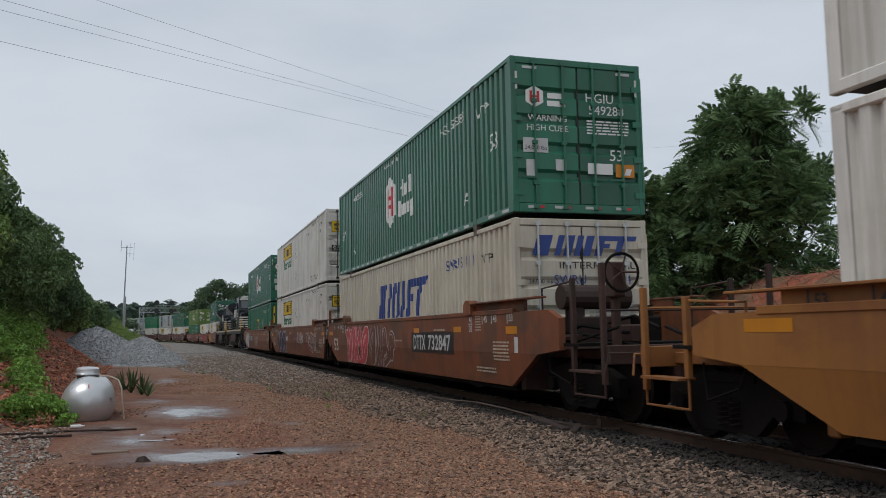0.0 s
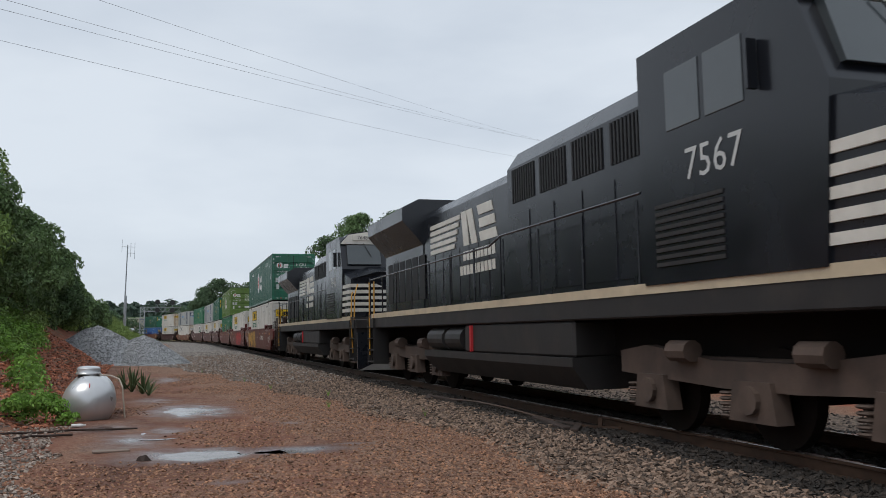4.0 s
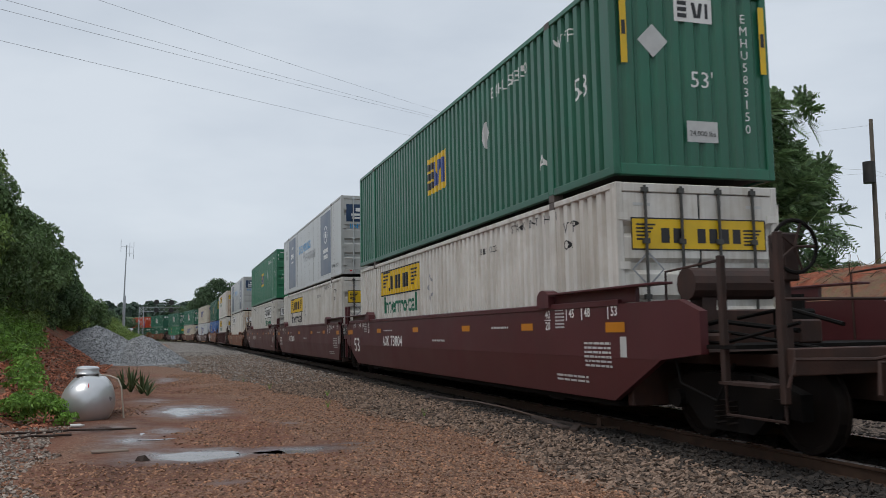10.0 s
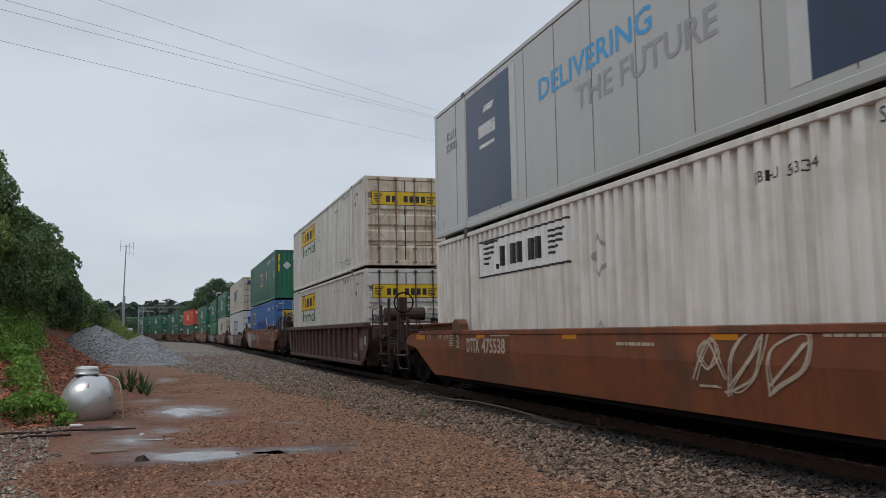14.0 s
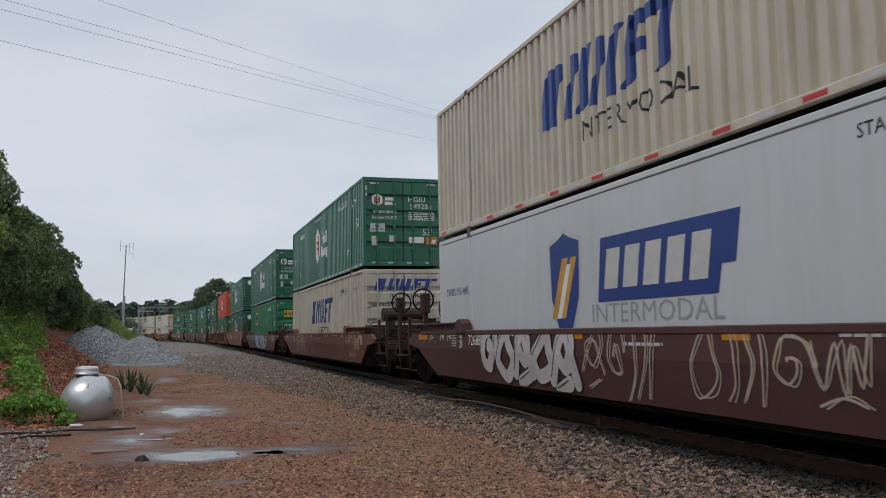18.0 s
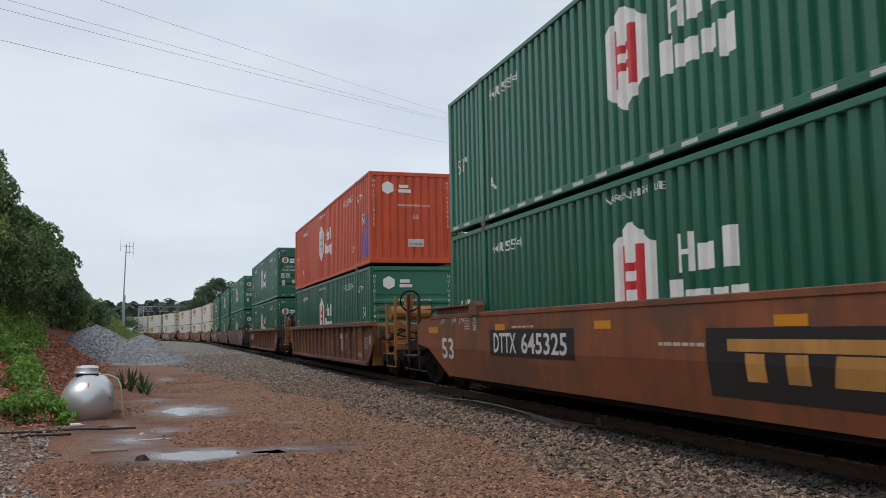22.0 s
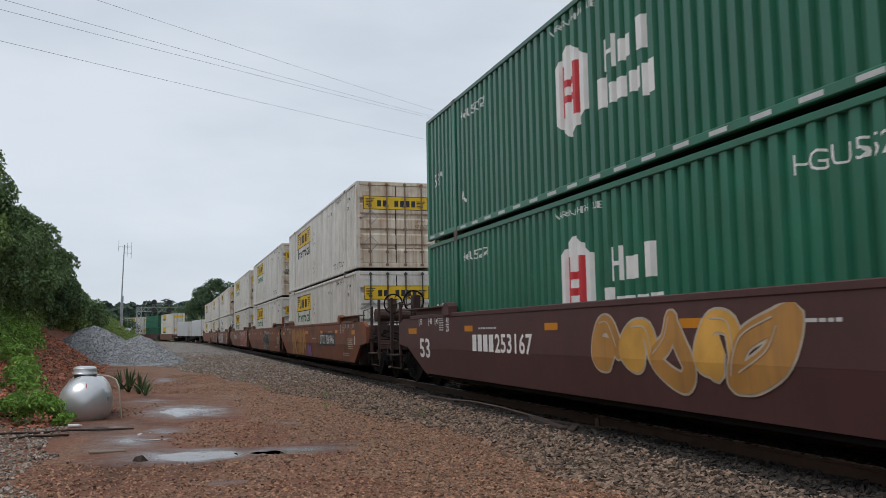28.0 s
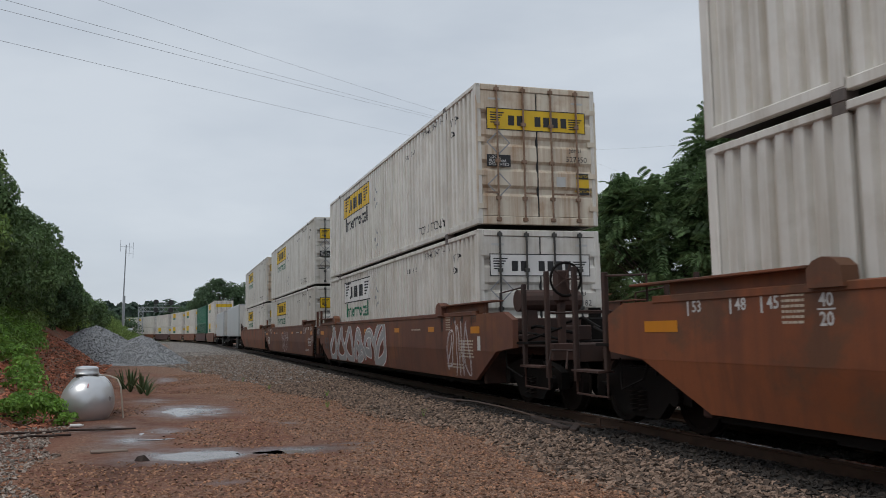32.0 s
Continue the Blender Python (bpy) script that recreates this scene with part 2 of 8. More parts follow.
# ---- mesh building ----
class Shape:
    """Collects faces of a mesh; every add_ method takes metres in the thing's own space."""

    def __init__(self):
        self.v, self.f = [], []

    def add(self, verts, faces):
        k = len(self.v)
        self.v.extend(verts)
        self.f.extend([tuple(i + k for i in f) for f in faces])
        return self

    def box(self, x0, x1, y0, y1, z0, z1, ch=0.0):
        if ch <= 0:
            return self.add([(x0, y0, z0), (x1, y0, z0), (x1, y1, z0), (x0, y1, z0), (x0, y0, z1), (x1, y0, z1), (x1, y1, z1), (x0, y1, z1)],
                            [(3, 2, 1, 0), (4, 5, 6, 7), (0, 1, 5, 4), (1, 2, 6, 5), (2, 3, 7, 6), (3, 0, 4, 7)])
        c, h = ((x0 + x1) / 2, (y0 + y1) / 2, (z0 + z1) / 2), ((x1 - x0) / 2, (y1 - y0) / 2, (z1 - z0) / 2)
        ch = min(ch, *(0.45 * abs(a) for a in h))
        vs, idx = [], {}
        for sx in (-1, 1):
            for sy in (-1, 1):
                for sz in (-1, 1):
                    for ax in range(3):
                        p = [c[i] + (sx, sy, sz)[i] * (h[i] - (0 if i == ax else ch)) for i in range(3)]
                        idx[(sx, sy, sz, ax)] = len(vs)
                        vs.append(tuple(p))
        fs = []
        for ax in range(3):
            a, b = (ax + 1) % 3, (ax + 2) % 3
            for s in (-1, 1):
                ring = []
                for sa, sb in ((-1, -1), (1, -1), (1, 1), (-1, 1)):
                    k = [0, 0, 0]
                    k[ax], k[a], k[b] = s, sa, sb
                    ring.append(idx[(*k, ax)])
                fs.append(tuple(ring if s > 0 else ring[::-1]))
            for sa in (-1, 1):
                for sb in (-1, 1):
                    k0, k1 = [0, 0, 0], [0, 0, 0]
                    k0[ax], k0[a], k0[b] = -1, sa, sb
                    k1[ax], k1[a], k1[b] = 1, sa, sb
                    q = (idx[(*k0, a)], idx[(*k1, a)], idx[(*k1, b)], idx[(*k0, b)])
                    fs.append(q if sa * sb < 0 else q[::-1])
        for sx in (-1, 1):
            for sy in (-1, 1):
                for sz in (-1, 1):
                    t = tuple(idx[(sx, sy, sz, ax)] for ax in range(3))
                    fs.append(t if sx * sy * sz > 0 else t[::-1])
        return self.add(vs, fs)

    def tube(self, a, b, r, n=8, r2=None, caps=True):
        a, b = Vector(a), Vector(b)
        d = (b - a).normalized()
        u = d.cross((0, 0, 1) if abs(d.z) < 0.9 else (1, 0, 0)).normalized()
        w = d.cross(u)
        r2 = r if r2 is None else r2
        vs = [tuple(p + (u * math.cos(2 * math.pi * i / n) + w * math.sin(2 * math.pi * i / n)) * q) for p, q in ((a, r), (b, r2)) for i in range(n)]
        fs = [(i, (i + 1) % n, n + (i + 1) % n, n + i) for i in range(n)]
        if caps:
            fs += [tuple(range(n))[::-1], tuple(range(n, 2 * n))]
        return self.add(vs, fs)

    def pipe(self, points, r, n=6):
        """A bent tube in one piece."""
        P = [Vector(p) for p in points]
        vs, fs, a = [], [], None
        for i, p in enumerate(P):
            d = (P[min(i + 1, len(P) - 1)] - P[max(i - 1, 0)]).normalized()
            a = d.cross((0, 0, 1) if abs(d.z) < 0.9 else (1, 0, 0)) if a is None else a - d * a.dot(d)
            a.normalize()
            b = d.cross(a)
            vs += [tuple(p + (a * math.cos(2 * math.pi * j / n) + b * math.sin(2 * math.pi * j / n)) * r) for j in range(n)]
        for i in range(len(P) - 1):
            fs += [(i * n + j, i * n + (j + 1) % n, (i + 1) * n + (j + 1) % n, (i + 1) * n + j) for j in range(n)]
        fs += [tuple(range(n))[::-1], tuple(range((len(P) - 1) * n, len(P) * n))]
        return self.add(vs, fs)

    def ring(self, c, axis, r, t, n=16, m=6):
        """A torus, for wheels and hoops."""
        u = Vector(axis).normalized()
        a = u.cross((0, 0, 1) if abs(u.z) < 0.9 else (1, 0, 0)).normalized()
        b = u.cross(a)
        vs, fs = [], []
        for i in range(n):
            e = a * math.cos(2 * math.pi * i / n) + b * math.sin(2 * math.pi * i / n)
            for j in range(m):
                q = 2 * math.pi * j / m
                vs.append(tuple(Vector(c) + e * (r + t * math.cos(q)) + u * t * math.sin(q)))
        for i in range(n):
            for j in range(m):
                fs.append((i * m + j, ((i + 1) % n) * m + j, ((i + 1) % n) * m + (j + 1) % m, i * m + (j + 1) % m))
        return self.add(vs, fs)

    def prism(self, poly, axis, lo, hi):
        """A polygon in the plane across the axis (0 x: given as y, z; 1 y: as x, z; 2 z: as x, y), drawn out from lo to hi."""
        def at(p, q):
            return (q, p[0], p[1]) if axis == 0 else (p[0], q, p[1]) if axis == 1 else (p[0], p[1], q)
        n = len(poly)
        vs = [at(p, lo) for p in poly] + [at(p, hi) for p in poly]
        fs = [tuple(range(n))[::-1], tuple(range(n, 2 * n))] + [(i, (i + 1) % n, n + (i + 1) % n, n + i) for i in range(n)]
        return self.add(vs, fs)

    def mesh(self, name, material, smooth=False):
        me = bpy.data.meshes.new(name)
        me.from_pydata(self.v, [], self.f)
        me.materials.append(material)
        b = bmesh.new()
        b.from_mesh(me)
        bmesh.ops.recalc_face_normals(b, faces=b.faces)
        b.to_mesh(me)
        b.free()
        if smooth:
            me.shade_smooth()
            me.set_sharp_from_angle(angle=radians(38))
        return me


def part(name, shape, material, parent, label="", smooth=False):
    me = shape if isinstance(shape, bpy.types.Mesh) else shape.mesh(name, material, smooth)
    ob = new(name, me)
    ob.parent = parent
    if label:
        ob["label"] = label
    return ob


def thing(name, label, category, group="", kind="", shape=None, material=None, smooth=False):
    ob = new(name, shape.mesh(name, material, smooth) if shape else None)
    if not shape:
        ob.empty_display_size = 0.3
    return tagged(ob, label, category, group, kind)


def cloud(name, verts, faces, material):
    """A large mesh straight from arrays."""
    me = bpy.data.meshes.new(name)
    me.from_pydata(verts, [], faces)
    me.materials.append(material)
    return me


# ---- ground ----
rng = np.random.default_rng(7)


def smooth_step(a, b, x):
    t = min(1.0, max(0.0, (x - a) / (b - a)))
    return t * t * (3 - 2 * t)


def shoulder_edge(y):
    """How far left of the track's middle the grey ballast reaches."""
    return 2.6 + 2.2 * smooth_step(8, 34, y) + 2.6 * smooth_step(28, 48, y) + 0.25 * math.sin(y * 0.9)


POOLS = ((0.30, 17.7, 0.6, 0.9), (0.40, 11.1, 0.75, 0.5), (1.55, 11.15, 0.55, 0.22), (-0.2, 13.6, 0.35, 0.5))


def ground_z(x, y):
    o = off_track(x, y)
    z = -0.30 + 0.03 * noise.noise((x * 0.5, y * 0.5, 0)) + 0.012 * noise.noise((x * 2.1, y * 2.1, 3))
    # shallow hollows that hold water
    for cx, cy, rx, ry in POOLS:
        d = math.hypot((x - cx) / rx, (y - cy) / ry)
        if d < 1.6:
            k = 1 - smooth_step(0.7, 1.6, d)
            z = z * (1 - k) + (-0.318 + 0.016 * min(1.0, d) + 0.02 * noise.noise((x * 2.6, y * 1.3, 7)) + 0.012 * noise.noise((x * 6, y * 4, 1))) * k
    # ballast bed
    bed = smooth_step(-shoulder_edge(y) - 0.3, -1.55, o) * (1 - smooth_step(1.7, 3.3, o))
    z = z * (1 - bed) + (-0.17 + 0.02 * noise.noise((x * 3, y * 3, 8))) * bed
    # clay bank on the left, lower near the camera
    foot = -9.3 - 0.9 * smooth_step(15, 40, y) - 1.3 * smooth_step(40, 75, y)
    rise = max(0.0, foot - o)
    wob = 0.5 * noise.noise((x * 0.35, y * 0.35, 5)) + 0.2 * noise.noise((x * 1.3, y * 1.3, 2))
    z += min(5.2, rise * 0.62) * (1 + 0.25 * wob) * smooth_step(-6, 10, y) + 0.16 * wob * smooth_step(0, 1, rise)
    # red cutting on the right
    r = o - 6.2 + 0.5 * noise.noise((y * 0.2, 0, 1))
    z += (3.45 * smooth_step(0, 6.0, r) + 0.25 * wob * smooth_step(0, 2, r)) * (0.55 + 0.45 * smooth_step(-10, 12, y))
    if y > 75 and o > 6:
        z += 5 * smooth_step(75, 130, y) * smooth_step(6, 25, o)
    return z


def ground_mesh():
    xs = sorted({round(v, 3) for v in [-2600, -1200, -500, -220, -110, -70, -45, -32, -25, *np.arange(-20, -6, 0.6), *np.arange(-6, -2.2, 0.16), *np.arange(-2.2, 3.2, 0.075), *np.arange(3.2, 9, 0.16), *np.arange(9, 22, 0.5), 24, 28, 34, 42, 60, 90, 150, 300, 700, 1500, 2600]})
    ys = sorted({round(v, 3) for v in [-800, -300, -120, -60, -30, -15, -8, -3, 0, *np.arange(2, 8, 0.16), *np.arange(8, 19.5, 0.085), *np.arange(19.5, 26, 0.16), *np.arange(26, 64, 0.5), *np.arange(64, 140, 1.6), *np.arange(140, 420, 6), 460, 560, 700, 1000, 1600, 2800]})
    vs, fs = [], []
    for y in ys:
        for x in xs:
            vs.append((x, y, ground_z(x, y) if abs(x) < 200 and -60 < y < 520 else 1.5))
    w = len(xs)
    for j in range(len(ys) - 1):
        for i in range(w - 1):
            fs.append((j * w + i, j * w + i + 1, (j + 1) * w + i + 1, (j + 1) * w + i))
    return vs, fs


def ground_material():
    """Red clay, grey ballast and dead straw, laid out by attribute-free noise and the distance from the track."""
    m = bpy.data.materials.new("red_clay_and_gravel")
    m.use_nodes = True
    n, l = m.node_tree.nodes, m.node_tree.links
    b = n["Principled BSDF"]
    tc = n.new("ShaderNodeTexCoord")

    def nz(scale, detail=6, rough=0.6):
        k = n.new("ShaderNodeTexNoise")
        k.inputs["Scale"].default_value, k.inputs["Detail"].default_value, k.inputs["Roughness"].default_value = scale, detail, rough
        l.new(tc.outputs["Object"], k.inputs["Vector"])
        return k.outputs[0]

    def ramp(src, *stops):
        k = n.new("ShaderNodeValToRGB")
        while len(k.color_ramp.elements) < len(stops):
            k.color_ramp.elements.new(0.5)
        for e, (p, c) in zip(k.color_ramp.elements, stops):
            e.position, e.color = p, (*c, 1)
        l.new(src, k.inputs[0])
        return k.outputs[0]

    def mix(fac, a, c):
        k = n.new("ShaderNodeMix")
        k.data_type = "RGBA"
        l.new(fac, k.inputs[0])
        l.new(a, k.inputs[6])
        l.new(c, k.inputs[7])
        return k.outputs[2]

    vor = n.new("ShaderNodeTexVoronoi")
    vor.inputs["Scale"].default_value = 26
    l.new(tc.outputs["Object"], vor.inputs["Vector"])
    vor2 = n.new("ShaderNodeTexVoronoi")
    vor2.inputs["Scale"].default_value = 48
    l.new(tc.outputs["Object"], vor2.inputs["Vector"])
    clay = ramp(nz(0.55), (0.3, (0.085, 0.028, 0.015)), (0.5, (0.185, 0.062, 0.032)), (0.72, (0.245, 0.105, 0.062)))
    grit = ramp(nz(55, 3), (0.35, (0.09, 0.042, 0.027)), (0.65, (0.44, 0.29, 0.20)))
    sep = n.new("ShaderNodeSeparateColor")
    l.new(vor2.outputs["Color"], sep.inputs[0])
    pebble = ramp(sep.outputs[0], (0.0, (0.045, 0.018, 0.010)), (0.5, (0.165, 0.076, 0.043)), (1.0, (0.42, 0.28, 0.19)))
    gr, gm = n.new("ShaderNodeAttribute"), n.new("ShaderNodeMath")
    gr.attribute_name, gm.operation = "gritty", "MULTIPLY_ADD"
    gm.inputs[1].default_value = 0.32
    l.new(gr.outputs["Fac"], gm.inputs[0])
    l.new(nz(1.1), gm.inputs[2])
    road = mix(ramp(gm.outputs[0], (0.44, (0.1,) * 3), (0.68, (0.85,) * 3)), clay, pebble)
    road = mix(ramp(nz(9), (0.45, (0, 0, 0)), (0.75, (0.5,) * 3)), road, grit)
    sep2 = n.new("ShaderNodeSeparateColor")
    l.new(vor.outputs["Color"], sep2.inputs[0])
    stone = ramp(sep2.outputs[0], (0.0, (0.022, 0.015, 0.011)), (0.5, (0.092, 0.064, 0.046)), (1.0, (0.27, 0.205, 0.155)))
    att = n.new("ShaderNodeAttribute")
    att.attribute_name = "ballast"
    msk = n.new("ShaderNodeMath")
    msk.operation = "MULTIPLY_ADD"
    msk.inputs[1].default_value = 1.0
    l.new(att.outputs["Fac"], msk.inputs[0])
    off = n.new("ShaderNodeMapRange")
    off.inputs[3].default_value, off.inputs[4].default_value = -0.3, 0.3
    l.new(nz(3.0), off.inputs[0])
    l.new(off.outputs[0], msk.inputs[2])
    col = mix(ramp(msk.outputs[0], (0.4, (0, 0, 0)), (0.62, (1, 1, 1))), road, stone)
    # pale fresh stone spread from the heaps to the rails
    fresh = n.new("ShaderNodeAttribute")
    fresh.attribute_name = "fresh"
    col = mix(fresh.outputs["Fac"], col, ramp(sep2.outputs[0], (0.0, (0.06, 0.052, 0.046)), (0.5, (0.185, 0.165, 0.148)), (1.0, (0.36, 0.34, 0.32))))
    # shade under the train, put into the colour of the bed
    shade_mask = n.new("ShaderNodeAttribute")
    shade_mask.attribute_name = "train_shade"
    shade_tone = ramp(nz(7), (0.3, (0.008, 0.007, 0.006)), (0.7, (0.026, 0.02, 0.016)))
    col = mix(shade_mask.outputs["Fac"], col, shade_tone)
    # damp ground
    wet = n.new("ShaderNodeAttribute")
    wet.attribute_name = "wet"
    wm = n.new("ShaderNodeMath")
    wm.operation = "MULTIPLY_ADD"
    wm.inputs[1].default_value = 1.0
    l.new(wet.outputs["Fac"], wm.inputs[0])
    wo = n.new("ShaderNodeMapRange")
    wo.inputs[3].default_value, wo.inputs[4].default_value = -0.5, 0.5
    l.new(nz(2.4), wo.inputs[0])
    l.new(wo.outputs[0], wm.inputs[2])
    wetf = ramp(wm.outputs[0], (0.25, (0, 0, 0)), (0.9, (1.0,) * 3))
    dark = n.new("ShaderNodeRGB")
    dark.outputs[0].default_value = (0.060, 0.030, 0.021, 1)
    col = mix(wetf, col, dark.outputs[0])
    # straw and green on the banks
    veg = n.new("ShaderNodeAttribute")
    veg.attribute_name = "bank"
    straw = ramp(nz(6, 8), (0.3, (0.10, 0.055, 0.035)), (0.5, (0.20, 0.13, 0.085)), (0.7, (0.12, 0.13, 0.05)))
    red = ramp(nz(2.6, 10, 0.72), (0.32, (0.125, 0.033, 0.017)), (0.5, (0.27, 0.072, 0.035)), (0.68, (0.40, 0.130, 0.072)))
    bank = mix(ramp(nz(1.1), (0.44, (0, 0, 0)), (0.60, (0.85, 0.85, 0.85))), red, straw)
    col = mix(veg.outputs["Fac"], col, bank)
    far = n.new("ShaderNodeAttribute")
    far.attribute_name = "meadow"
    grass = ramp(nz(0.4), (0.3, (0.04, 0.075, 0.022)), (0.7, (0.085, 0.115, 0.035)))
    col = mix(far.outputs["Fac"], col, grass)
    l.new(col, b.inputs["Base Color"])
    rg = n.new("ShaderNodeMapRange")
    rg.inputs[3].default_value, rg.inputs[4].default_value = 0.9, 0.16
    l.new(wetf, rg.inputs[0])
    l.new(rg.outputs[0], b.inputs["Roughness"])
    bp = n.new("ShaderNodeBump")
    bp.inputs["Distance"].default_value = 0.03
    even = n.new("ShaderNodeMapRange")
    even.inputs[3].default_value, even.inputs[4].default_value = 0.9, 0.10
    l.new(wetf, even.inputs[0])
    l.new(even.outputs[0], bp.inputs["Strength"])
    l.new(mix(ramp(msk.outputs[0], (0.4, (0, 0, 0)), (0.62, (1, 1, 1))), grit, vor.outputs["Distance"]), bp.inputs["Height"])
    l.new(bp.outputs[0], b.inputs["Normal"])
    return m


def wetness(x, y):
    w = 0.0
    for cx, cy, rx, ry, top in ((0.35, 17.6, 0.9, 1.7, 1.15), (0.3, 11.1, 1.0, 0.8, 1.15), (1.5, 11.2, 1.0, 0.45, 1.1), (-0.55, 12.9, 0.7, 1.6, 0.95), (-1.0, 14.6, 0.9, 1.3, 0.85), (0.0, 14.0, 0.8, 1.0, 0.8),
                                (2.3, 11.6, 0.8, 0.35, 0.75), (0.6, 9.0, 0.9, 0.35, 0.7), (-0.4, 20.5, 0.9, 2.0, 0.75), (-0.1, 30, 1.2, 5, 0.7), (1.9, 14.5, 0.9, 0.9, 0.6)):
        w = max(w, top - math.hypot((x - cx) / rx, (y - cy) / ry) * 0.7)
    return max(0.0, min(1.0, w))


gv, gf = ground_mesh()
GROUND_MAT = ground_material()
ground = tagged(new("ground", cloud("ground", gv, gf, GROUND_MAT)), "red clay ground with gravel, damp patches and grassy banks", "ground", kind="structure")
ground.data.shade_smooth()
for name, func in (("ballast", lambda x, y: smooth_step(-shoulder_edge(y) - 0.35, -shoulder_edge(y) + 0.35, off_track(x, y)) * (1 - smooth_step(4.5, 5.6, off_track(x, y))) if -60 < y < 520 else 0),
                   ("wet", wetness),
                   ("fresh", lambda x, y: 0.85 * smooth_step(22, 46, y) * smooth_step(-shoulder_edge(y) - 0.6, -shoulder_edge(y) + 0.8, off_track(x, y)) * (1 - smooth_step(-1.9, -1.3, off_track(x, y)))),
                   ("train_shade", lambda x, y: smooth_step(-2.25, -1.45, off_track(x, y)) * (1 - smooth_step(1.4, 2.2, off_track(x, y)))),
                   ("gritty", lambda x, y: smooth_step(-shoulder_edge(y) - 3.2, -shoulder_edge(y) - 0.4, off_track(x, y))),
                   ("bank", lambda x, y: max(smooth_step(0.1, 0.8, -9.6 - 0.9 * smooth_step(15, 40, y) - 1.3 * smooth_step(40, 75, y) - off_track(x, y)), smooth_step(5.6, 6.4, off_track(x, y)))),
                   ("meadow", lambda x, y: max(smooth_step(11.6, 13.5, off_track(x, y)), smooth_step(-22, -30, off_track(x, y)) if off_track(x, y) < -22 else 0, smooth_step(150, 300, y)))):
    a = ground.data.attributes.new(name, "FLOAT", "POINT")
    a.data.foreach_set("value", [func(v[0], v[1]) for v in gv])

# standing water
WATER = mat("muddy_puddle_water", (0.07, 0.048, 0.036), 0.12, vary=0.25, scale=5, spec=0.45)


def puddle(cx, cy, rx, ry):
    """A level sheet of water in its hollow; the uneven ground draws its shore."""
    n = 40
    vs = [(0, 0, 0)] + [(1.35 * rx * math.cos(2 * math.pi * i / n), 1.35 * ry * math.sin(2 * math.pi * i / n), 0) for i in range(n)]
    ob = new("puddle", cloud("puddle", vs, [(0, i, i % n + 1) for i in range(1, n + 1)], WATER))
    ob.location = (cx, cy, -0.309)
    tagged(ob, "shallow muddy puddle reflecting the grey sky", "puddle", kind="structure")


for pool in POOLS:
    puddle(*pool)


# ---- loose stone ----
def stones(name, places, sizes, material, label):
    """Broken stones as one object: eight-sided, flattened and turned at random."""
    n = len(places)
    base = np.array([(1, 0, 0), (0, 1, 0), (-1, 0, 0), (0, -1, 0), (0, 0, 1), (0, 0, -1)], float)
    ang = rng.uniform(0, 2 * np.pi, (n, 3))
    jit = rng.uniform(0.65, 1.25, (n, 6, 1))
    sc = sizes[:, None, None] * np.stack([rng.uniform(0.8, 1.3, n), rng.uniform(0.6, 1.0, n), rng.uniform(0.4, 0.75, n)], 1)[:, None, :]
    v = base[None] * jit * sc
    for ax in (0, 1, 2):
        c, s = np.cos(ang[:, ax] * (1 if ax == 2 else 0.12)), np.sin(ang[:, ax] * (1 if ax == 2 else 0.12))
        i, j = (ax + 1) % 3, (ax + 2) % 3
        a, b = v[:, :, i].copy(), v[:, :, j].copy()
        v[:, :, i], v[:, :, j] = a * c[:, None] - b * s[:, None], a * s[:, None] + b * c[:, None]
    v += places[:, None, :]
    f = np.array([(0, 1, 4), (1, 2, 4), (2, 3, 4), (3, 0, 4), (1, 0, 5), (2, 1, 5), (3, 2, 5), (0, 3, 5)])
    faces = (f[None] + 6 * np.arange(n)[:, None, None]).reshape(-1, 3)
    ob = new(name, cloud(name, v.reshape(-1, 3).tolist(), faces.tolist(), material))
    return tagged(ob, label, "gravel", kind="stuff")


STONE = mat("crushed_granite", (0.172, 0.118, 0.086), 0.8, vary=0.3, scale=9, island=0.82)
# stones under and beside the train: its shade is in their dark colour
SHADED_STONE = mat("shaded_ballast", (0.026, 0.020, 0.016), 0.8, vary=0.3, scale=9, island=0.6)
CLOD = mat("red_clay_clods", (0.37, 0.140, 0.080), 0.9, vary=0.3, scale=6, island=0.65)
BUFF = mat("small_buff_pebbles", (0.255, 0.135, 0.080), 0.8, vary=0.3, scale=9, island=0.75)
PALE = mat("fresh_grey_gravel", (0.31, 0.32, 0.33), 0.85, vary=0.2, scale=5, island=0.42)


def scatter(n, x0, x1, y0, y1, keep):
    pts = []
    while len(pts) < n:
        # denser close to the camera
        y = y0 + (y1 - y0) * rng.random() ** 1.6
        x = rng.uniform(x0, x1)
        if keep(x, y):
            pts.append((x, y, ground_z(x, y)))
    return np.array(pts)


pts = scatter(46000, 0.2, 6.1, 5.5, 62, lambda x, y: -shoulder_edge(y) - 0.25 + 0.5 * rng.random() ** 2 < off_track(x, y) < -1.5 - 0.4 * rng.random())
stones("ballast_stones", pts + [0, 0, 0.006], rng.uniform(0.024, 0.05, len(pts)), STONE, "grey-brown crushed stone ballast beside the rails")
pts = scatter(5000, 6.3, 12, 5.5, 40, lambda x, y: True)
stones("ballast_stones", pts + [0, 0, 0.005], rng.uniform(0.024, 0.05, len(pts)), SHADED_STONE, "crushed stone ballast between and beyond the rails, darkened for the train's shade")
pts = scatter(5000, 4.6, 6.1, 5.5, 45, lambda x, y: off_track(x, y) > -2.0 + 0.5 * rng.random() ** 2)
stones("ballast_stones", pts + [0, 0, 0.005], rng.uniform(0.024, 0.05, len(pts)), SHADED_STONE, "crushed stone along the near rail, blackened for the train's shade")
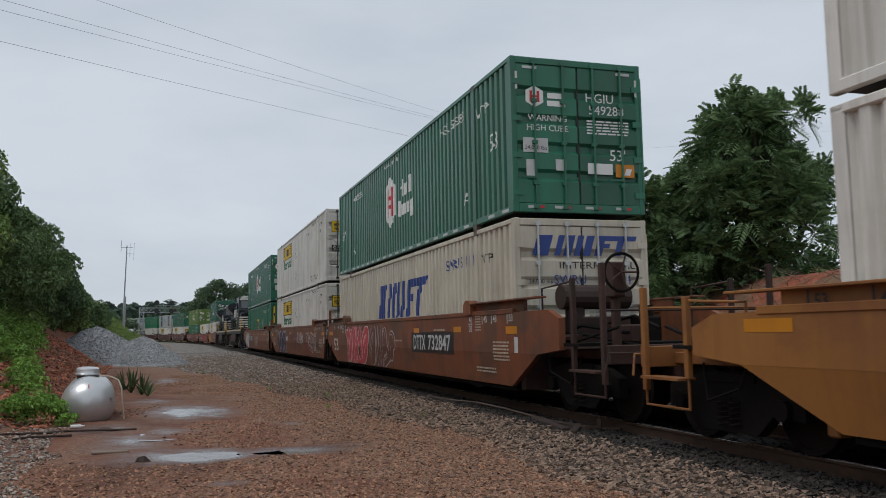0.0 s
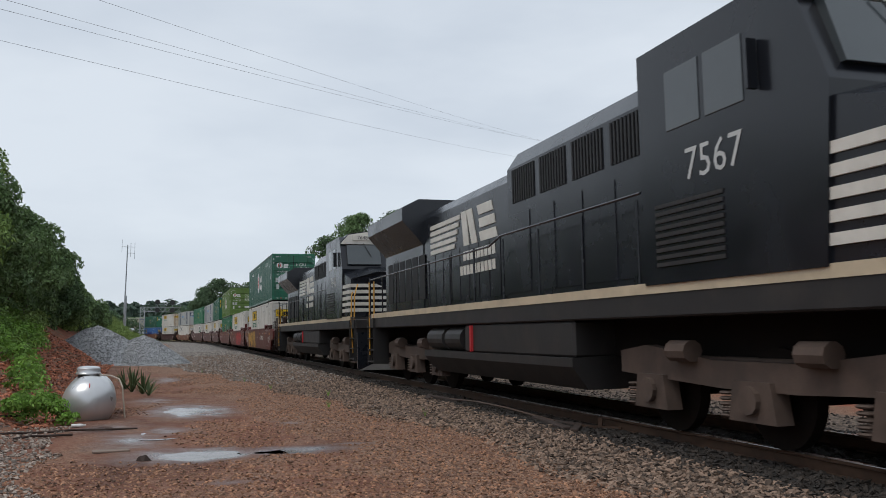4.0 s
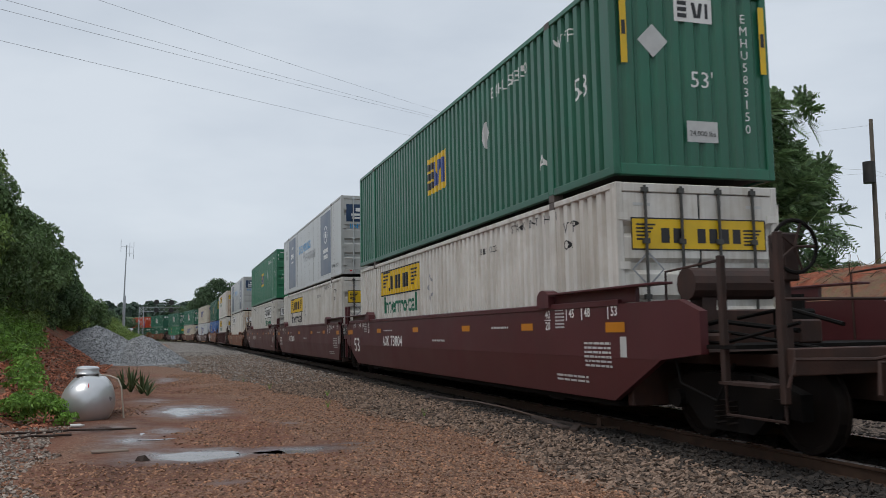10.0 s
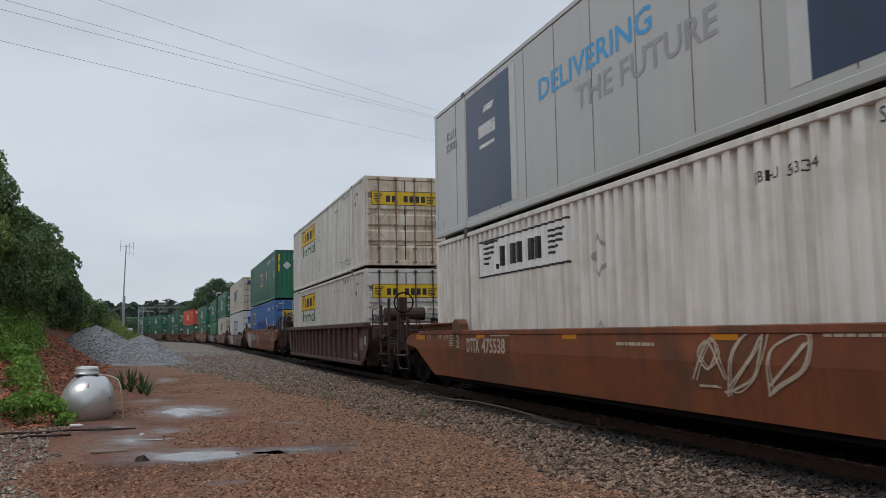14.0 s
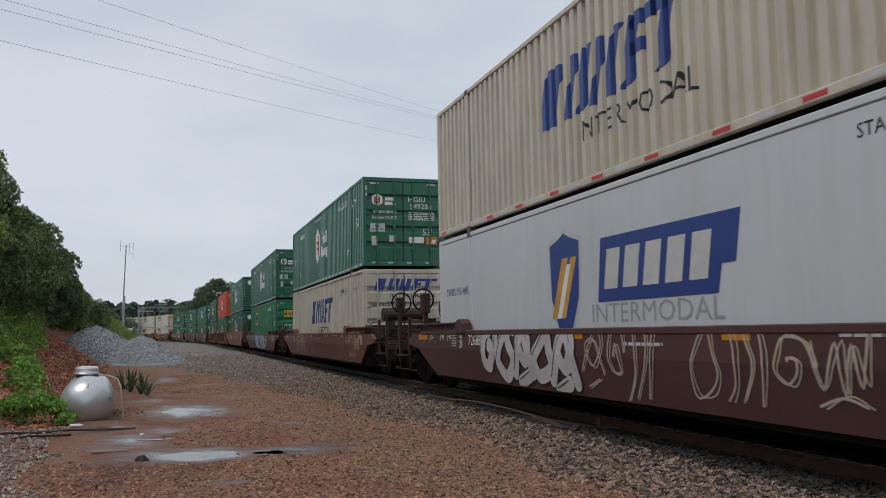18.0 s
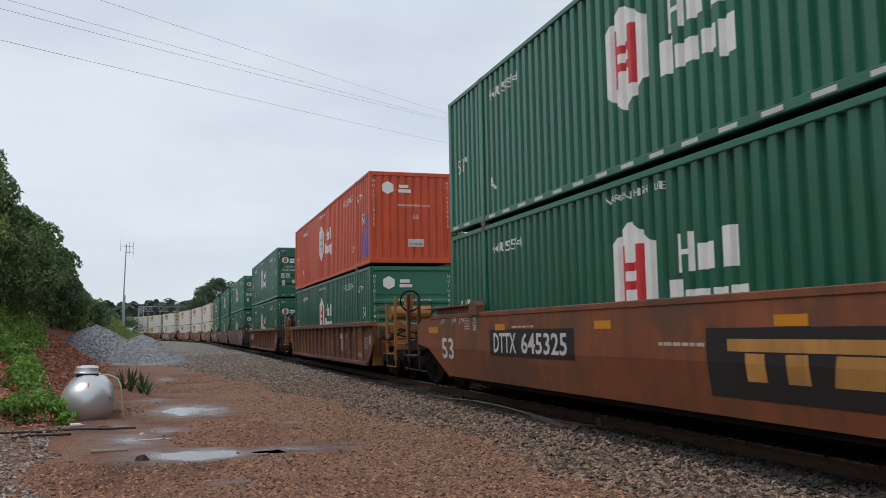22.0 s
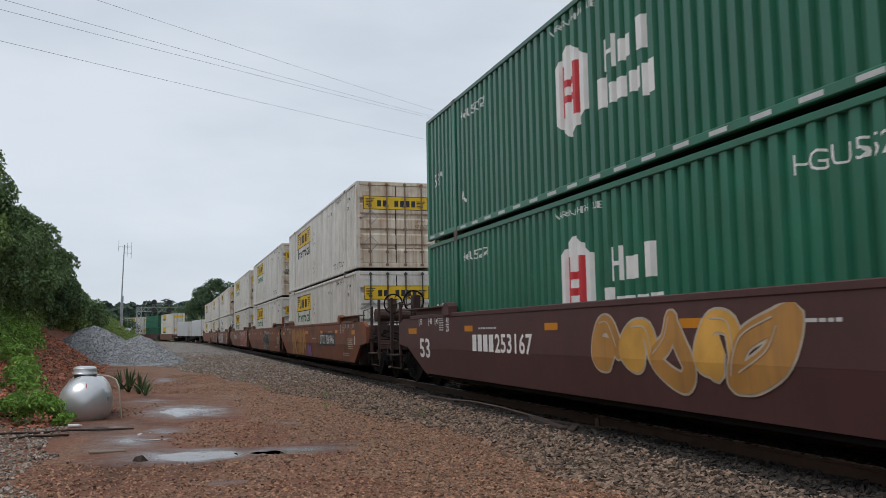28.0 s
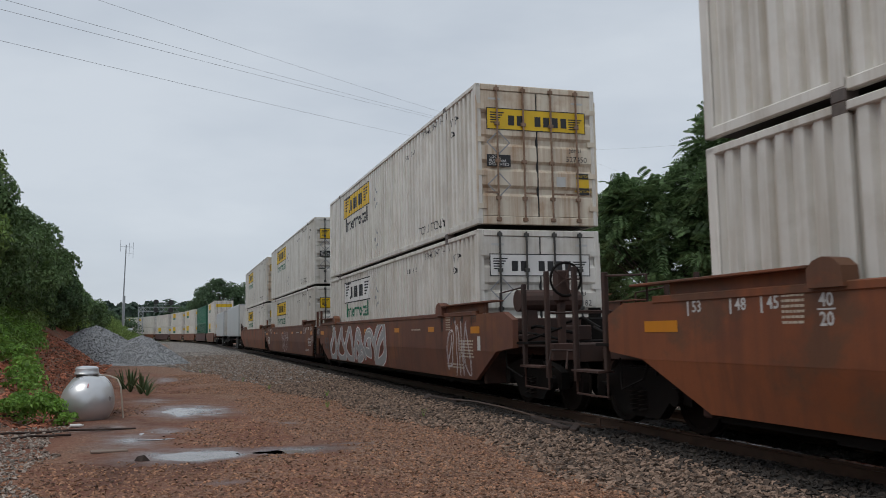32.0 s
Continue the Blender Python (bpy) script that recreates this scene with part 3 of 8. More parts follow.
pts = scatter(26000, -2.6, 5.2, 6.5, 34, lambda x, y: off_track(x, y) < -shoulder_edge(y) + 0.2 and noise.noise((x * 0.6, y * 0.35, 4)) + 0.3 * rng.random() > 0.28 - 0.62 * smooth_step(-shoulder_edge(y) - 3.6, -shoulder_edge(y) - 0.6, off_track(x, y)) - 0.35 * smooth_step(10.5, 8.0, y) * (y < 10.5) and wetness(x, y) < 0.5)
stones("road_pebbles", pts + [0, 0, 0.002], rng.uniform(0.010, 0.030, len(pts)), BUFF, "small buff pebbles pressed into the clay")
pts = scatter(3800, -3.2, -0.9, 7, 15.0, lambda x, y: x < -1.15 - 0.08 * (y - 8) + 0.35 * noise.noise((x, y, 3)))
stones("roadside_gravel", pts + [0, 0, 0.008], rng.uniform(0.018, 0.042, len(pts)), mat("grey_roadside_gravel", (0.27, 0.225, 0.19), 0.85, vary=0.2, scale=8, island=0.55), "grey gravel spread along the dirt road")


pts = scatter(6500, -8.5, -1.9, 15, 48, lambda x, y: -10.2 - 3.6 * rng.random() ** 1.5 - 2.2 * smooth_step(15, 75, y) < off_track(x, y) < -8.5 - 1.2 * smooth_step(15, 45, y))
stones("clay_clods", pts + [0, 0, 0.01], rng.uniform(0.02, 0.075, len(pts)) * (0.6 + pts[:, 1] / 45), CLOD, "red clay clods and broken debris at the foot of the bank")
pts = scatter(9000, -1.0, 5.4, 26, 78, lambda x, y: -shoulder_edge(y) - 0.3 < off_track(x, y) < -1.5 and rng.random() < smooth_step(20, 46, y))
stones("pale_ballast_stones", pts + [0, 0, 0.008], rng.uniform(0.035, 0.065, len(pts)), mat("pale_crushed_stone", (0.27, 0.245, 0.22), 0.85, vary=0.25, scale=6, island=0.6), "pale fresh stone spread between the heaps and the rails")
# the two heaps of fresh gravel
def heap(cx, cy, r, h, stretch, seed, n):
    """A cone of tipped gravel with an uneven skirt."""
    r_ = np.random.default_rng(seed)
    vs, fs, m, k = [], [], 40, 14
    def height(x, y):
        d = math.hypot((x - cx) / stretch, y - cy)
        a = math.atan2(y - cy, x - cx)
        rr = r * (1 + 0.12 * math.sin(2 * a + seed) + 0.08 * math.sin(5 * a + 2 * seed))
        t = min(1.0, d / rr)
        top = h * (1 - t) - 0.10 * h * math.exp(-(t * 6) ** 2)
        return top + 0.10 * noise.noise((x * 1.2, y * 1.2, seed)) * (1 - t)
    for j in range(k + 1):
        for i in range(m):
            a, d = 2 * math.pi * i / m, r * 1.2 * j / k
            x, y = cx + d * stretch * math.cos(a), cy + d * math.sin(a)
            vs.append((x, y, -0.32 + height(x, y)))
    for j in range(k):
        for i in range(m):
            fs.append((j * m + i, j * m + (i + 1) % m, (j + 1) * m + (i + 1) % m, (j + 1) * m + i))
    ob = tagged(new("gravel_mound", cloud("gravel_mound", vs, fs, PALE)), "tipped heap of fresh blue-grey gravel beside the dirt road", "gravel heap")
    ob.data.shade_smooth()
    pts = []
    for _ in range(n):
        a, d = r_.uniform(0, 2 * math.pi), r * 1.15 * math.sqrt(r_.random())
        x, y = cx + d * stretch * math.cos(a), cy + d * math.sin(a)
        pts.append((x, y, -0.31 + height(x, y)))
    st = stones("loose_gravel", np.array(pts), r_.uniform(0.025, 0.06, n), PALE, "")
    st.parent = ob
    for key in ("label", "category"):
        if key in st:
            del st[key]
    return ob


heap(-3.8, 47.5, 2.9, 2.25, 1.0, 1, 13000)
heap(-1.5, 47.3, 2.6, 1.68, 0.85, 2, 9000)


# ---- track ----
def along(profile, s0, s1, step, x):
    """A profile (x, z) swept along the track at the distance x from its middle."""
    ss = [s0]
    while ss[-1] < s1:
        ss.append(min(s1, ss[-1] + (200 if ss[-1] < CURVE_AT - 200 else CURVE_AT - ss[-1] if ss[-1] < CURVE_AT else step)))
    vs, fs, n = [], [], len(profile)
    lean = radians(CANT)
    for s in ss:
        X, Y, a = on_track(s)
        a = radians(a)
        for px, pz in profile:
            o = (px + x) * math.cos(lean) - pz * math.sin(lean)
            vs.append((X + o * math.cos(a), Y + o * math.sin(a), pz * math.cos(lean) + (px + x) * math.sin(lean)))
    for j in range(len(ss) - 1):
        for i in range(n):
            fs.append((j * n + i, j * n + (i + 1) % n, (j + 1) * n + (i + 1) % n, (j + 1) * n + i))
    return vs, fs


RAIL = mat("rail_steel", (0.085, 0.052, 0.036), 0.55, 0.5, vary=0.3, scale=6)
HEAD_STEEL = mat("polished_rail_head", (0.36, 0.35, 0.34), 0.28, 0.9, vary=0.15, scale=6)
TIE = mat("creosoted_timber", (0.024, 0.017, 0.013), 0.85, vary=0.35, scale=5, dirt=0.4, dirt_color=(0.075, 0.055, 0.042), bump=0.4, bump_scale=18, rand=0.25)
track = thing("railway_track", "steel rails on dark timber ties in crushed stone", "railway track", kind="structure")
rail_profile = [(-0.07, -0.178), (0.07, -0.178), (0.07, -0.165), (0.012, -0.145), (0.010, -0.045), (0.036, -0.035), (0.036, -0.006), (-0.036, -0.006), (-0.036, -0.035), (-0.010, -0.045), (-0.012, -0.145), (-0.07, -0.165)]
for x in (-0.7535, 0.7535):
    rail = part("rail", cloud("rail", *along(rail_profile, -60, 430, 4, x), RAIL), RAIL, track)
    part("rail_head", cloud("rail_head", *along([(-0.034, -0.0065), (0.034, -0.0065), (0.030, 0.0), (-0.030, 0.0)], -60, 430, 4, x), HEAD_STEEL), HEAD_STEEL, rail, "bright worn running surface")


# discarded timbers and a rod beside the rails
OLD_WOOD = mat("weathered_dark_timber", (0.034, 0.021, 0.016), 0.85, vary=0.35, scale=5, bump=0.4, bump_scale=15)
def litter(name, shape, material, label, cat, x, y, z, rz=0, ry=0, rx=0):
    ob = thing(name, label, cat, shape=shape, material=material)
    ob.matrix_basis = pose(x, y, z, rx, ry, rz)
    return ob


for x, y, rz, ln in ((5.5, 11.95, 82, 1.7), (5.62, 11.3, 58, 1.0), (5.8, 11.9, 100, 1.2), (5.35, 17.9, 70, 1.3), (5.5, 17.2, 96, 1.5)):
    litter("timber_scrap", Shape().box(-ln / 2, ln / 2, -0.06, 0.06, 0, 0.055, 0.012), OLD_WOOD, "broken dark tie end lying on the ballast", "timber", x, y, ground_z(x, y) - 0.01, rz)
litter("steel_rod", Shape().pipe([(-2.6, 0, 0.03), (-0.8, 0.05, 0.10), (0.7, -0.03, 0.09), (2.6, 0.05, 0.03)], 0.02, 6), RAIL, "thin rusty rod lying along the rail", "rod", 5.6, 14.8, ground_z(5.6, 14.8), 92)
litter("iron_bracket", Shape().box(-0.32, 0.32, -0.02, 0.02, 0, 0.05).box(-0.03, 0.03, -0.02, 0.02, 0, 0.16), RAIL, "rusty iron bracket beside the rail", "bracket", 5.95, 11.2, ground_z(5.95, 11.2), 130)
litter("dark_stone", Shape().add([(0.1, 0, 0), (0, 0.075, 0), (-0.09, 0.01, 0), (0, -0.07, 0), (0.03, 0.01, 0.075), (-0.05, 0, 0.06)], [(0, 1, 4), (1, 2, 5), (1, 5, 4), (2, 3, 5), (3, 0, 4), (3, 4, 5), (3, 2, 1, 0)]), OLD_WOOD, "dark lump of stone on the dirt road", "stone", -0.3, 10.75, ground_z(-0.3, 10.75) - 0.005)
litter("flat_stone", Shape().box(-0.22, 0.22, -0.1, 0.1, 0, 0.03, 0.012), mat("pale_flat_stone", (0.2, 0.15, 0.12), 0.85, vary=0.2), "flat pale stone on damp clay", "stone", -0.72, 11.7, ground_z(-0.72, 11.7) - 0.008, 8)
litter("white_can", Shape().tube((-0.10, 0, 0.03), (0.05, 0, 0.03), 0.03, 10).tube((0.05, 0, 0.03), (0.09, 0, 0.03), 0.028, 10, 0.012).tube((0.09, 0, 0.03), (0.11, 0, 0.03), 0.013, 8), INK["white"], "white plastic bottle lying by the tank", "bottle", -1.42, 14.9, ground_z(-1.42, 14.9), 10)
for x, y, rz, ln in ((-2.1, 14.1, 12, 1.1), (-1.75, 13.6, 20, 0.8), (-1.2, 14.3, 5, 1.4), (-2.6, 15.4, 35, 1.0)):
    litter("fallen_branch", Shape().pipe([(-ln / 2, 0, 0.02), (-ln / 6, 0.05, 0.035), (ln / 5, -0.02, 0.03), (ln / 2, 0.04, 0.02)], 0.018, 6), OLD_WOOD, "dark fallen branch on red clay", "branch", x, y, ground_z(x, y), rz)


# ---- propane tank ----
TANK = mat("silver_tank_paint", (0.60, 0.61, 0.62), 0.3, 0.55, vary=0.08, scale=3, dirt=0.15, dirt_color=(0.28, 0.24, 0.2))


def lathe(profile, axis_len=None, n=28):
    """A body of revolution about y from (y, r) pairs."""
    s = Shape()
    vs, fs = [], []
    for y, r in profile:
        for i in range(n):
            a = 2 * math.pi * i / n
            vs.append((r * math.cos(a), y, r * math.sin(a)))
    for j in range(len(profile) - 1):
        for i in range(n):
            fs.append((j * n + i, j * n + (i + 1) % n, (j + 1) * n + (i + 1) % n, (j + 1) * n + i))
    return s.add(vs, fs)


TX, TY = -1.38, 16.2
tank = thing("propane_tank", "round silver-painted propane tank with a domed lid", "gas tank")
tank.matrix_basis = pose(TX, TY, ground_z(TX, TY) - 0.20, 0, 0, 4)
R = 0.446
prof = [(-1.35 + R * 0.95 * (1 - math.cos(a)), max(0.002, R * math.sin(a))) for a in np.linspace(0, math.pi / 2, 14)]
prof += [(-y, r) for y, r in prof[::-1]]
body = part("shell", lathe(prof, n=36), TANK, tank, smooth=True)
body.location = (0, 0.9, R + 0.06)
dome = Shape()
dv = [(0.21, 0.0), (0.215, 0.02), (0.20, 0.04), (0.20, 0.105), (0.17, 0.135), (0.08, 0.148), (0.001, 0.15)]
dome.add([(r * math.cos(2 * math.pi * i / 24), r * math.sin(2 * math.pi * i / 24), z) for r, z in dv for i in range(24)],
         [(j * 24 + i, j * 24 + (i + 1) % 24, (j + 1) * 24 + (i + 1) % 24, (j + 1) * 24 + i) for j in range(6) for i in range(24)])
lid = part("lid", dome, TANK, tank, "domed valve cover", smooth=True)
lid.location = (-0.04, 0.45, 2 * R + 0.075)
part("valve_collar", Shape().tube((-0.03, 0.45, 2 * R - 0.03), (-0.03, 0.45, 2 * R + 0.078), 0.19, 20), DARK_BAR, tank)
part("gauge_line", Shape().tube((0.0, -0.375, R + 0.33), (0.0, -0.33, R + 0.39), 0.008), INK["red"], tank, "small red mark")
for y in (0.25, 1.5):
    part("support", Shape().box(-0.32, 0.32, y - 0.05, y + 0.05, 0, 0.14, 0.01), OLD_WOOD, tank)
hose = thing("gas_pipe", "thin pale pipe bent down to the ground beside the tank", "pipe", shape=Shape().pipe([(0.05, 0.4, 0.96), (0.34, 0.35, 0.94), (0.48, 0.25, 0.88), (0.54, 0.15, 0.74), (0.60, 0.1, 0.15)], 0.014, 6), material=mat("pale_plastic_pipe", (0.42, 0.36, 0.29), 0.6, vary=0.1))
hose.matrix_basis = tank.matrix_basis.copy()


# ---- mast, signal bridge, poles, wires ----
STEEL = mat("galvanised_mast", (0.36, 0.38, 0.40), 0.5, 0.5, vary=0.12, scale=4)
mast = thing("radio_mast", "slim galvanised radio mast with antennas", "mast")
MX, MY = -6.8, 130.0
mast.matrix_basis = pose(MX, MY, -0.3)
part("lower_pole", Shape().tube((0, 0, 0), (0, 0, 7.2), 0.19, 10), STEEL, mast)
part("upper_pole", Shape().tube((-0.12, 0, 4.5), (0.02, 0, 14.6), 0.11, 8, 0.07), STEEL, mast)
part("antenna_arm", Shape().tube((-0.75, 0, 14.3), (0.9, 0, 14.3), 0.035, 6), STEEL, mast)
part("antenna_arm", Shape().tube((0.0, 0, 13.4), (0.95, 0, 13.4), 0.03, 6), STEEL, mast)
for x, a, b in ((-0.75, 13.6, 15.3), (0.45, 12.9, 14.9), (1.0, 12.6, 15.0)):
    part("antenna_rod", Shape().tube((x, 0, a), (x, 0, b), 0.03, 6), STEEL, mast)
for z in (1.5, 3.5, 5.5):
    part("band", Shape().tube((0, 0, z), (0, 0, z + 0.12), 0.23, 10), STEEL, mast)

bridge = thing("signal_bridge", "steel lattice signal bridge over the track", "signal bridge")
BY = 215.0
bridge.matrix_basis = pose(-7.85, BY, -0.3)
for x in (0.0, 1.0):
    for y in (-0.45, 0.45):
        part("post", Shape().box(x - 0.07, x + 0.07, y - 0.07, y + 0.07, 0, 8.3), STEEL, bridge)
for k in range(8):
    z = 0.2 + k * 1.0
    part("brace", Shape().tube((0, -0.45, z), (1.0, -0.45, z + 1.0), 0.04, 5), STEEL, bridge)
    part("brace", Shape().tube((1.0, -0.45, z), (0, -0.45, z + 1.0), 0.04, 5), STEEL, bridge)
for z in (7.2, 8.3):
    for y in (-0.45, 0.45):
        part("chord", Shape().box(0, 9.2, y - 0.06, y + 0.06, z - 0.06, z + 0.06), STEEL, bridge)
for k in range(9):
    part("brace", Shape().tube((k * 1.02, -0.45, 7.2), (k * 1.02 + 1.02, -0.45, 8.3), 0.04, 5), STEEL, bridge)
    part("brace", Shape().tube((k * 1.02 + 1.02, -0.45, 7.2), (k * 1.02, -0.45, 8.3), 0.04, 5), STEEL, bridge)
part("walkway", Shape().box(3.5, 9.2, -1.1, -0.5, 8.32, 8.36), STEEL, bridge)
part("handrail", Shape().pipe([(3.5, -1.1, 9.4), (9.2, -1.1, 9.4)], 0.035).pipe([(3.5, -1.1, 8.9), (9.2, -1.1, 8.9)], 0.03), STEEL, bridge)
for x in (3.5, 5.4, 7.3, 9.2):
    part("handrail_post", Shape().tube((x, -1.1, 8.3), (x, -1.1, 9.4), 0.03, 5), STEEL, bridge)
for x in (3.9, 7.3):
    for z in (9.5, 7.6):
        sg = part("signal_head", Shape().tube((x, -1.35, z), (x, -1.15, z), 0.6, 18), BLACK_SEAL, bridge, "round black signal target")
        part("lens", Shape().tube((x, -1.37, z + 0.2), (x, -1.351, z + 0.2), 0.12, 10), GRILLE, sg)
    part("signal_mast", Shape().tube((x, -1.1, 6.9), (x, -1.1, 9.8), 0.06, 6), STEEL, bridge)
bungalow = thing("signal_cabin", "pale grey signal equipment cabin", "cabin")
bungalow.matrix_basis = pose(-9.5, 168, -0.3)
part("wall", Shape().box(-2.2, 2.2, -1.3, 1.3, 0, 2.5, 0.03), mat("pale_cabin_panel", (0.45, 0.46, 0.46), 0.5, vary=0.1), bungalow)
part("roof", Shape().prism([(-1.5, 2.5), (1.5, 2.5), (0, 2.85)], 0, -2.4, 2.4), STEEL, bungalow)

POLE_WOOD = mat("weathered_pole_timber", (0.13, 0.105, 0.085), 0.85, vary=0.25, scale=3, bump=0.3)
WIRE = mat("weathered_overhead_wire", (0.25, 0.255, 0.265), 0.6, vary=0.1)


def pole(x, y, z0, z1, arms, can, yaw=0):
    p = thing("utility_pole", "weathered wooden utility pole carrying wires", "utility pole", "utility poles")
    p.matrix_basis = pose(x, y, z0, 0, 0, yaw)
    h = z1 - z0
    part("shaft", Shape().tube((0, 0, -0.3), (0, 0, h), 0.1 if can else 0.16, 10, 0.07 if can else 0.11), POLE_WOOD, p)
    for z in arms:
        part("crossarm", Shape().box(-1.1, 1.1, -0.06, 0.06, h - z - 0.06, h - z + 0.06, 0.01), POLE_WOOD, p)
        for k in (-1.0, -0.5, 0.5, 1.0):
            part("insulator", Shape().tube((k, 0, h - z + 0.06), (k, 0, h - z + 0.25), 0.045, 8, 0.03), DARK_BAR, p)
    if can:
        part("transformer", Shape().tube((-0.35, -0.15, h - 2.5), (-0.35, -0.15, h - 1.7), 0.22, 14), LOCO_GREY, p, "small grey transformer can")
    return p


pole(26.3, 55.0, ground_z(26.3, 55), 15.1, (0.25, 1.6), False, 20)
pole(25.0, 25.0, ground_z(25.0, 25.0), 9.35, (), True, 0)


def wire(a, b, sag, r=0.0034, n=18):
    pts = [tuple(Vector(a).lerp(Vector(b), i / n) - Vector((0, 0, sag * 4 * (i / n) * (1 - i / n)))) for i in range(n + 1)]
    return thing("overhead_wire", "thin dark overhead wire against the sky", "wire", "overhead wires", shape=Shape().pipe(pts, r, 5), material=WIRE)

# ---- lettering and flat marks ----
def text_shape(text, height, bold=False, width=None):
    """Letters as flat faces: x to the reader's right, y up, centred."""
    key = (text, bold)
    if key not in TEXTS:
        cu = bpy.data.curves.new("lettering", "FONT")
        cu.body, cu.align_x, cu.align_y, cu.resolution_u = text, "CENTER", "CENTER", 2
        cu.offset = 0.018 if bold else 0.0
        ob = bpy.data.objects.new("lettering", cu)
        me = ob.to_mesh()
        TEXTS[key] = ([tuple(v.co) for v in me.vertices], [tuple(p.vertices) for p in me.polygons])
        ob.to_mesh_clear()
        bpy.data.objects.remove(ob)
        bpy.data.curves.remove(cu)
    vs, fs = TEXTS[key]
    ys, xs = [v[1] for v in vs], [v[0] for v in vs]
    k = height / (max(ys) - min(ys))
    kx = k if width is None else width / (max(xs) - min(xs))
    my, mx = (max(ys) + min(ys)) / 2, (max(xs) + min(xs)) / 2
    return [((v[0] - mx) * kx, (v[1] - my) * k) for v in vs], fs


TEXTS = {}


def poly(points):
    return [tuple(p) for p in points], [tuple(range(len(points)))]


def rect(w, h, x=0.0, y=0.0, slant=0.0):
    return poly([(x - w / 2 - slant * h / 2, y - h / 2), (x + w / 2 - slant * h / 2, y - h / 2), (x + w / 2 + slant * h / 2, y + h / 2), (x - w / 2 + slant * h / 2, y + h / 2)])


def frame_of(w, h, t):
    return merge(rect(w, t, 0, h / 2 - t / 2), rect(w, t, 0, -h / 2 + t / 2), rect(t, h - 2 * t, -w / 2 + t / 2, 0), rect(t, h - 2 * t, w / 2 - t / 2, 0))


def merge(*shapes):
    vs, fs = [], []
    for v, f in shapes:
        k = len(vs)
        vs += v
        fs += [tuple(i + k for i in q) for q in f]
    return vs, fs


def moved(shape, x, y, k=1.0):
    return [(a * k + x, b * k + y) for a, b in shape[0]], shape[1]


def hexagon(w, h):
    return poly([(0, h / 2), (w / 2, h * 0.26), (w / 2, -h * 0.26), (0, -h / 2), (-w / 2, -h * 0.26), (-w / 2, h * 0.26)])


def on_side(shape, depth, lift=0.004):
    """Lays a flat shape (x to the reader's right, y up; as seen from the camera's side) on a side wall whose outer face lies at x = depth(y)[0];
    depth.breaks are the places along y where the wall folds."""
    bm = bmesh.new()
    vv = [bm.verts.new((0, -a, b)) for a, b in shape[0]]
    for f in shape[1]:
        try:
            bm.faces.new([vv[i] for i in f])
        except ValueError:
            pass
    lo, hi = min(v.co.y for v in bm.verts), max(v.co.y for v in bm.verts)
    if depth.slope:
        bmesh.ops.bisect_plane(bm, geom=bm.verts[:] + bm.edges[:] + bm.faces[:], dist=1e-5, plane_co=(0, 0, depth.crease), plane_no=(0, 0, 1))
    for y in depth.breaks:
        if lo < y < hi:
            bmesh.ops.bisect_plane(bm, geom=bm.verts[:] + bm.edges[:] + bm.faces[:], dist=1e-5, plane_co=(0, y, 0), plane_no=(0, 1, 0))
    for v in bm.verts:
        v.co.x = depth(v.co.y) - lift + max(0.0, depth.crease - v.co.z) * depth.slope
    me = bpy.data.meshes.new("mark")
    bm.to_mesh(me)
    bm.free()
    return me


def on_end(shape, y, lift=0.004):
    """Lays a flat shape on an end wall facing the camera (towards -y)."""
    me = bpy.data.meshes.new("mark")
    me.from_pydata([(a, y - lift, b) for a, b in shape[0]], [], shape[1])
    return me


def mark(name, me, ink, parent, label=""):
    me.name = name
    if not me.materials:
        me.materials.append(INK[ink])
    return part(name, me, INK[ink], parent, label)


class Fold:
    """Outer face of a corrugated wall along y: ridges and grooves with sloping webs."""
    crease, slope = 0.0, 0.0

    def __init__(self, half_w, length, pitch, deep, keep=()):
        self.x, self.deep = -half_w, deep
        self.breaks, self.values = [], []
        n = int(length / pitch)
        step = length / n
        for k in range(n):
            y = -length / 2 + k * step
            for f, d in ((0.0, 0.0), (0.47, 0.0), (0.56, 1.0), (0.91, 1.0)):
                self.breaks.append(y + f * step)
                self.values.append(-half_w + d * deep)
        self.breaks.append(length / 2)
        self.values.append(-half_w)

    def __call__(self, y):
        return float(np.interp(y, self.breaks, self.values))


class Flat:
    breaks = ()

    def __init__(self, x, crease=0.0, slope=0.0):
        self.x, self.crease, self.slope = x, crease, slope

    def __call__(self, y):
        return self.x


# ---- containers: 53 feet long, high-cube ----
CL, CW, CH = 16.154, 2.591, 2.896
SIDE = Fold(CW / 2 - 0.02, CL - 0.36, 0.262, 0.066)
SMOOTH_SIDE = Flat(-CW / 2 + 0.012)


def wall_sheet(fold, sign, z0, z1, name, material):
    ys, xs = fold.breaks, fold.values
    vs, fs = [], []
    for y, x in zip(ys, xs):
        for z in (z0, z1):
            vs.append((x * sign, y, z))
            vs.append(((x + 0.03) * sign, y, z))
    for k in range(len(ys) - 1):
        a, b = 4 * k, 4 * k + 4
        fs += [(a, b, b + 2, a + 2), (a + 1, a + 3, b + 3, b + 1)]
    fs += [(0, 2, 3, 1), (4 * len(ys) - 4, 4 * len(ys) - 3, 4 * len(ys) - 1, 4 * len(ys) - 2)]
    return Shape().add(vs, fs).mesh(name, material)


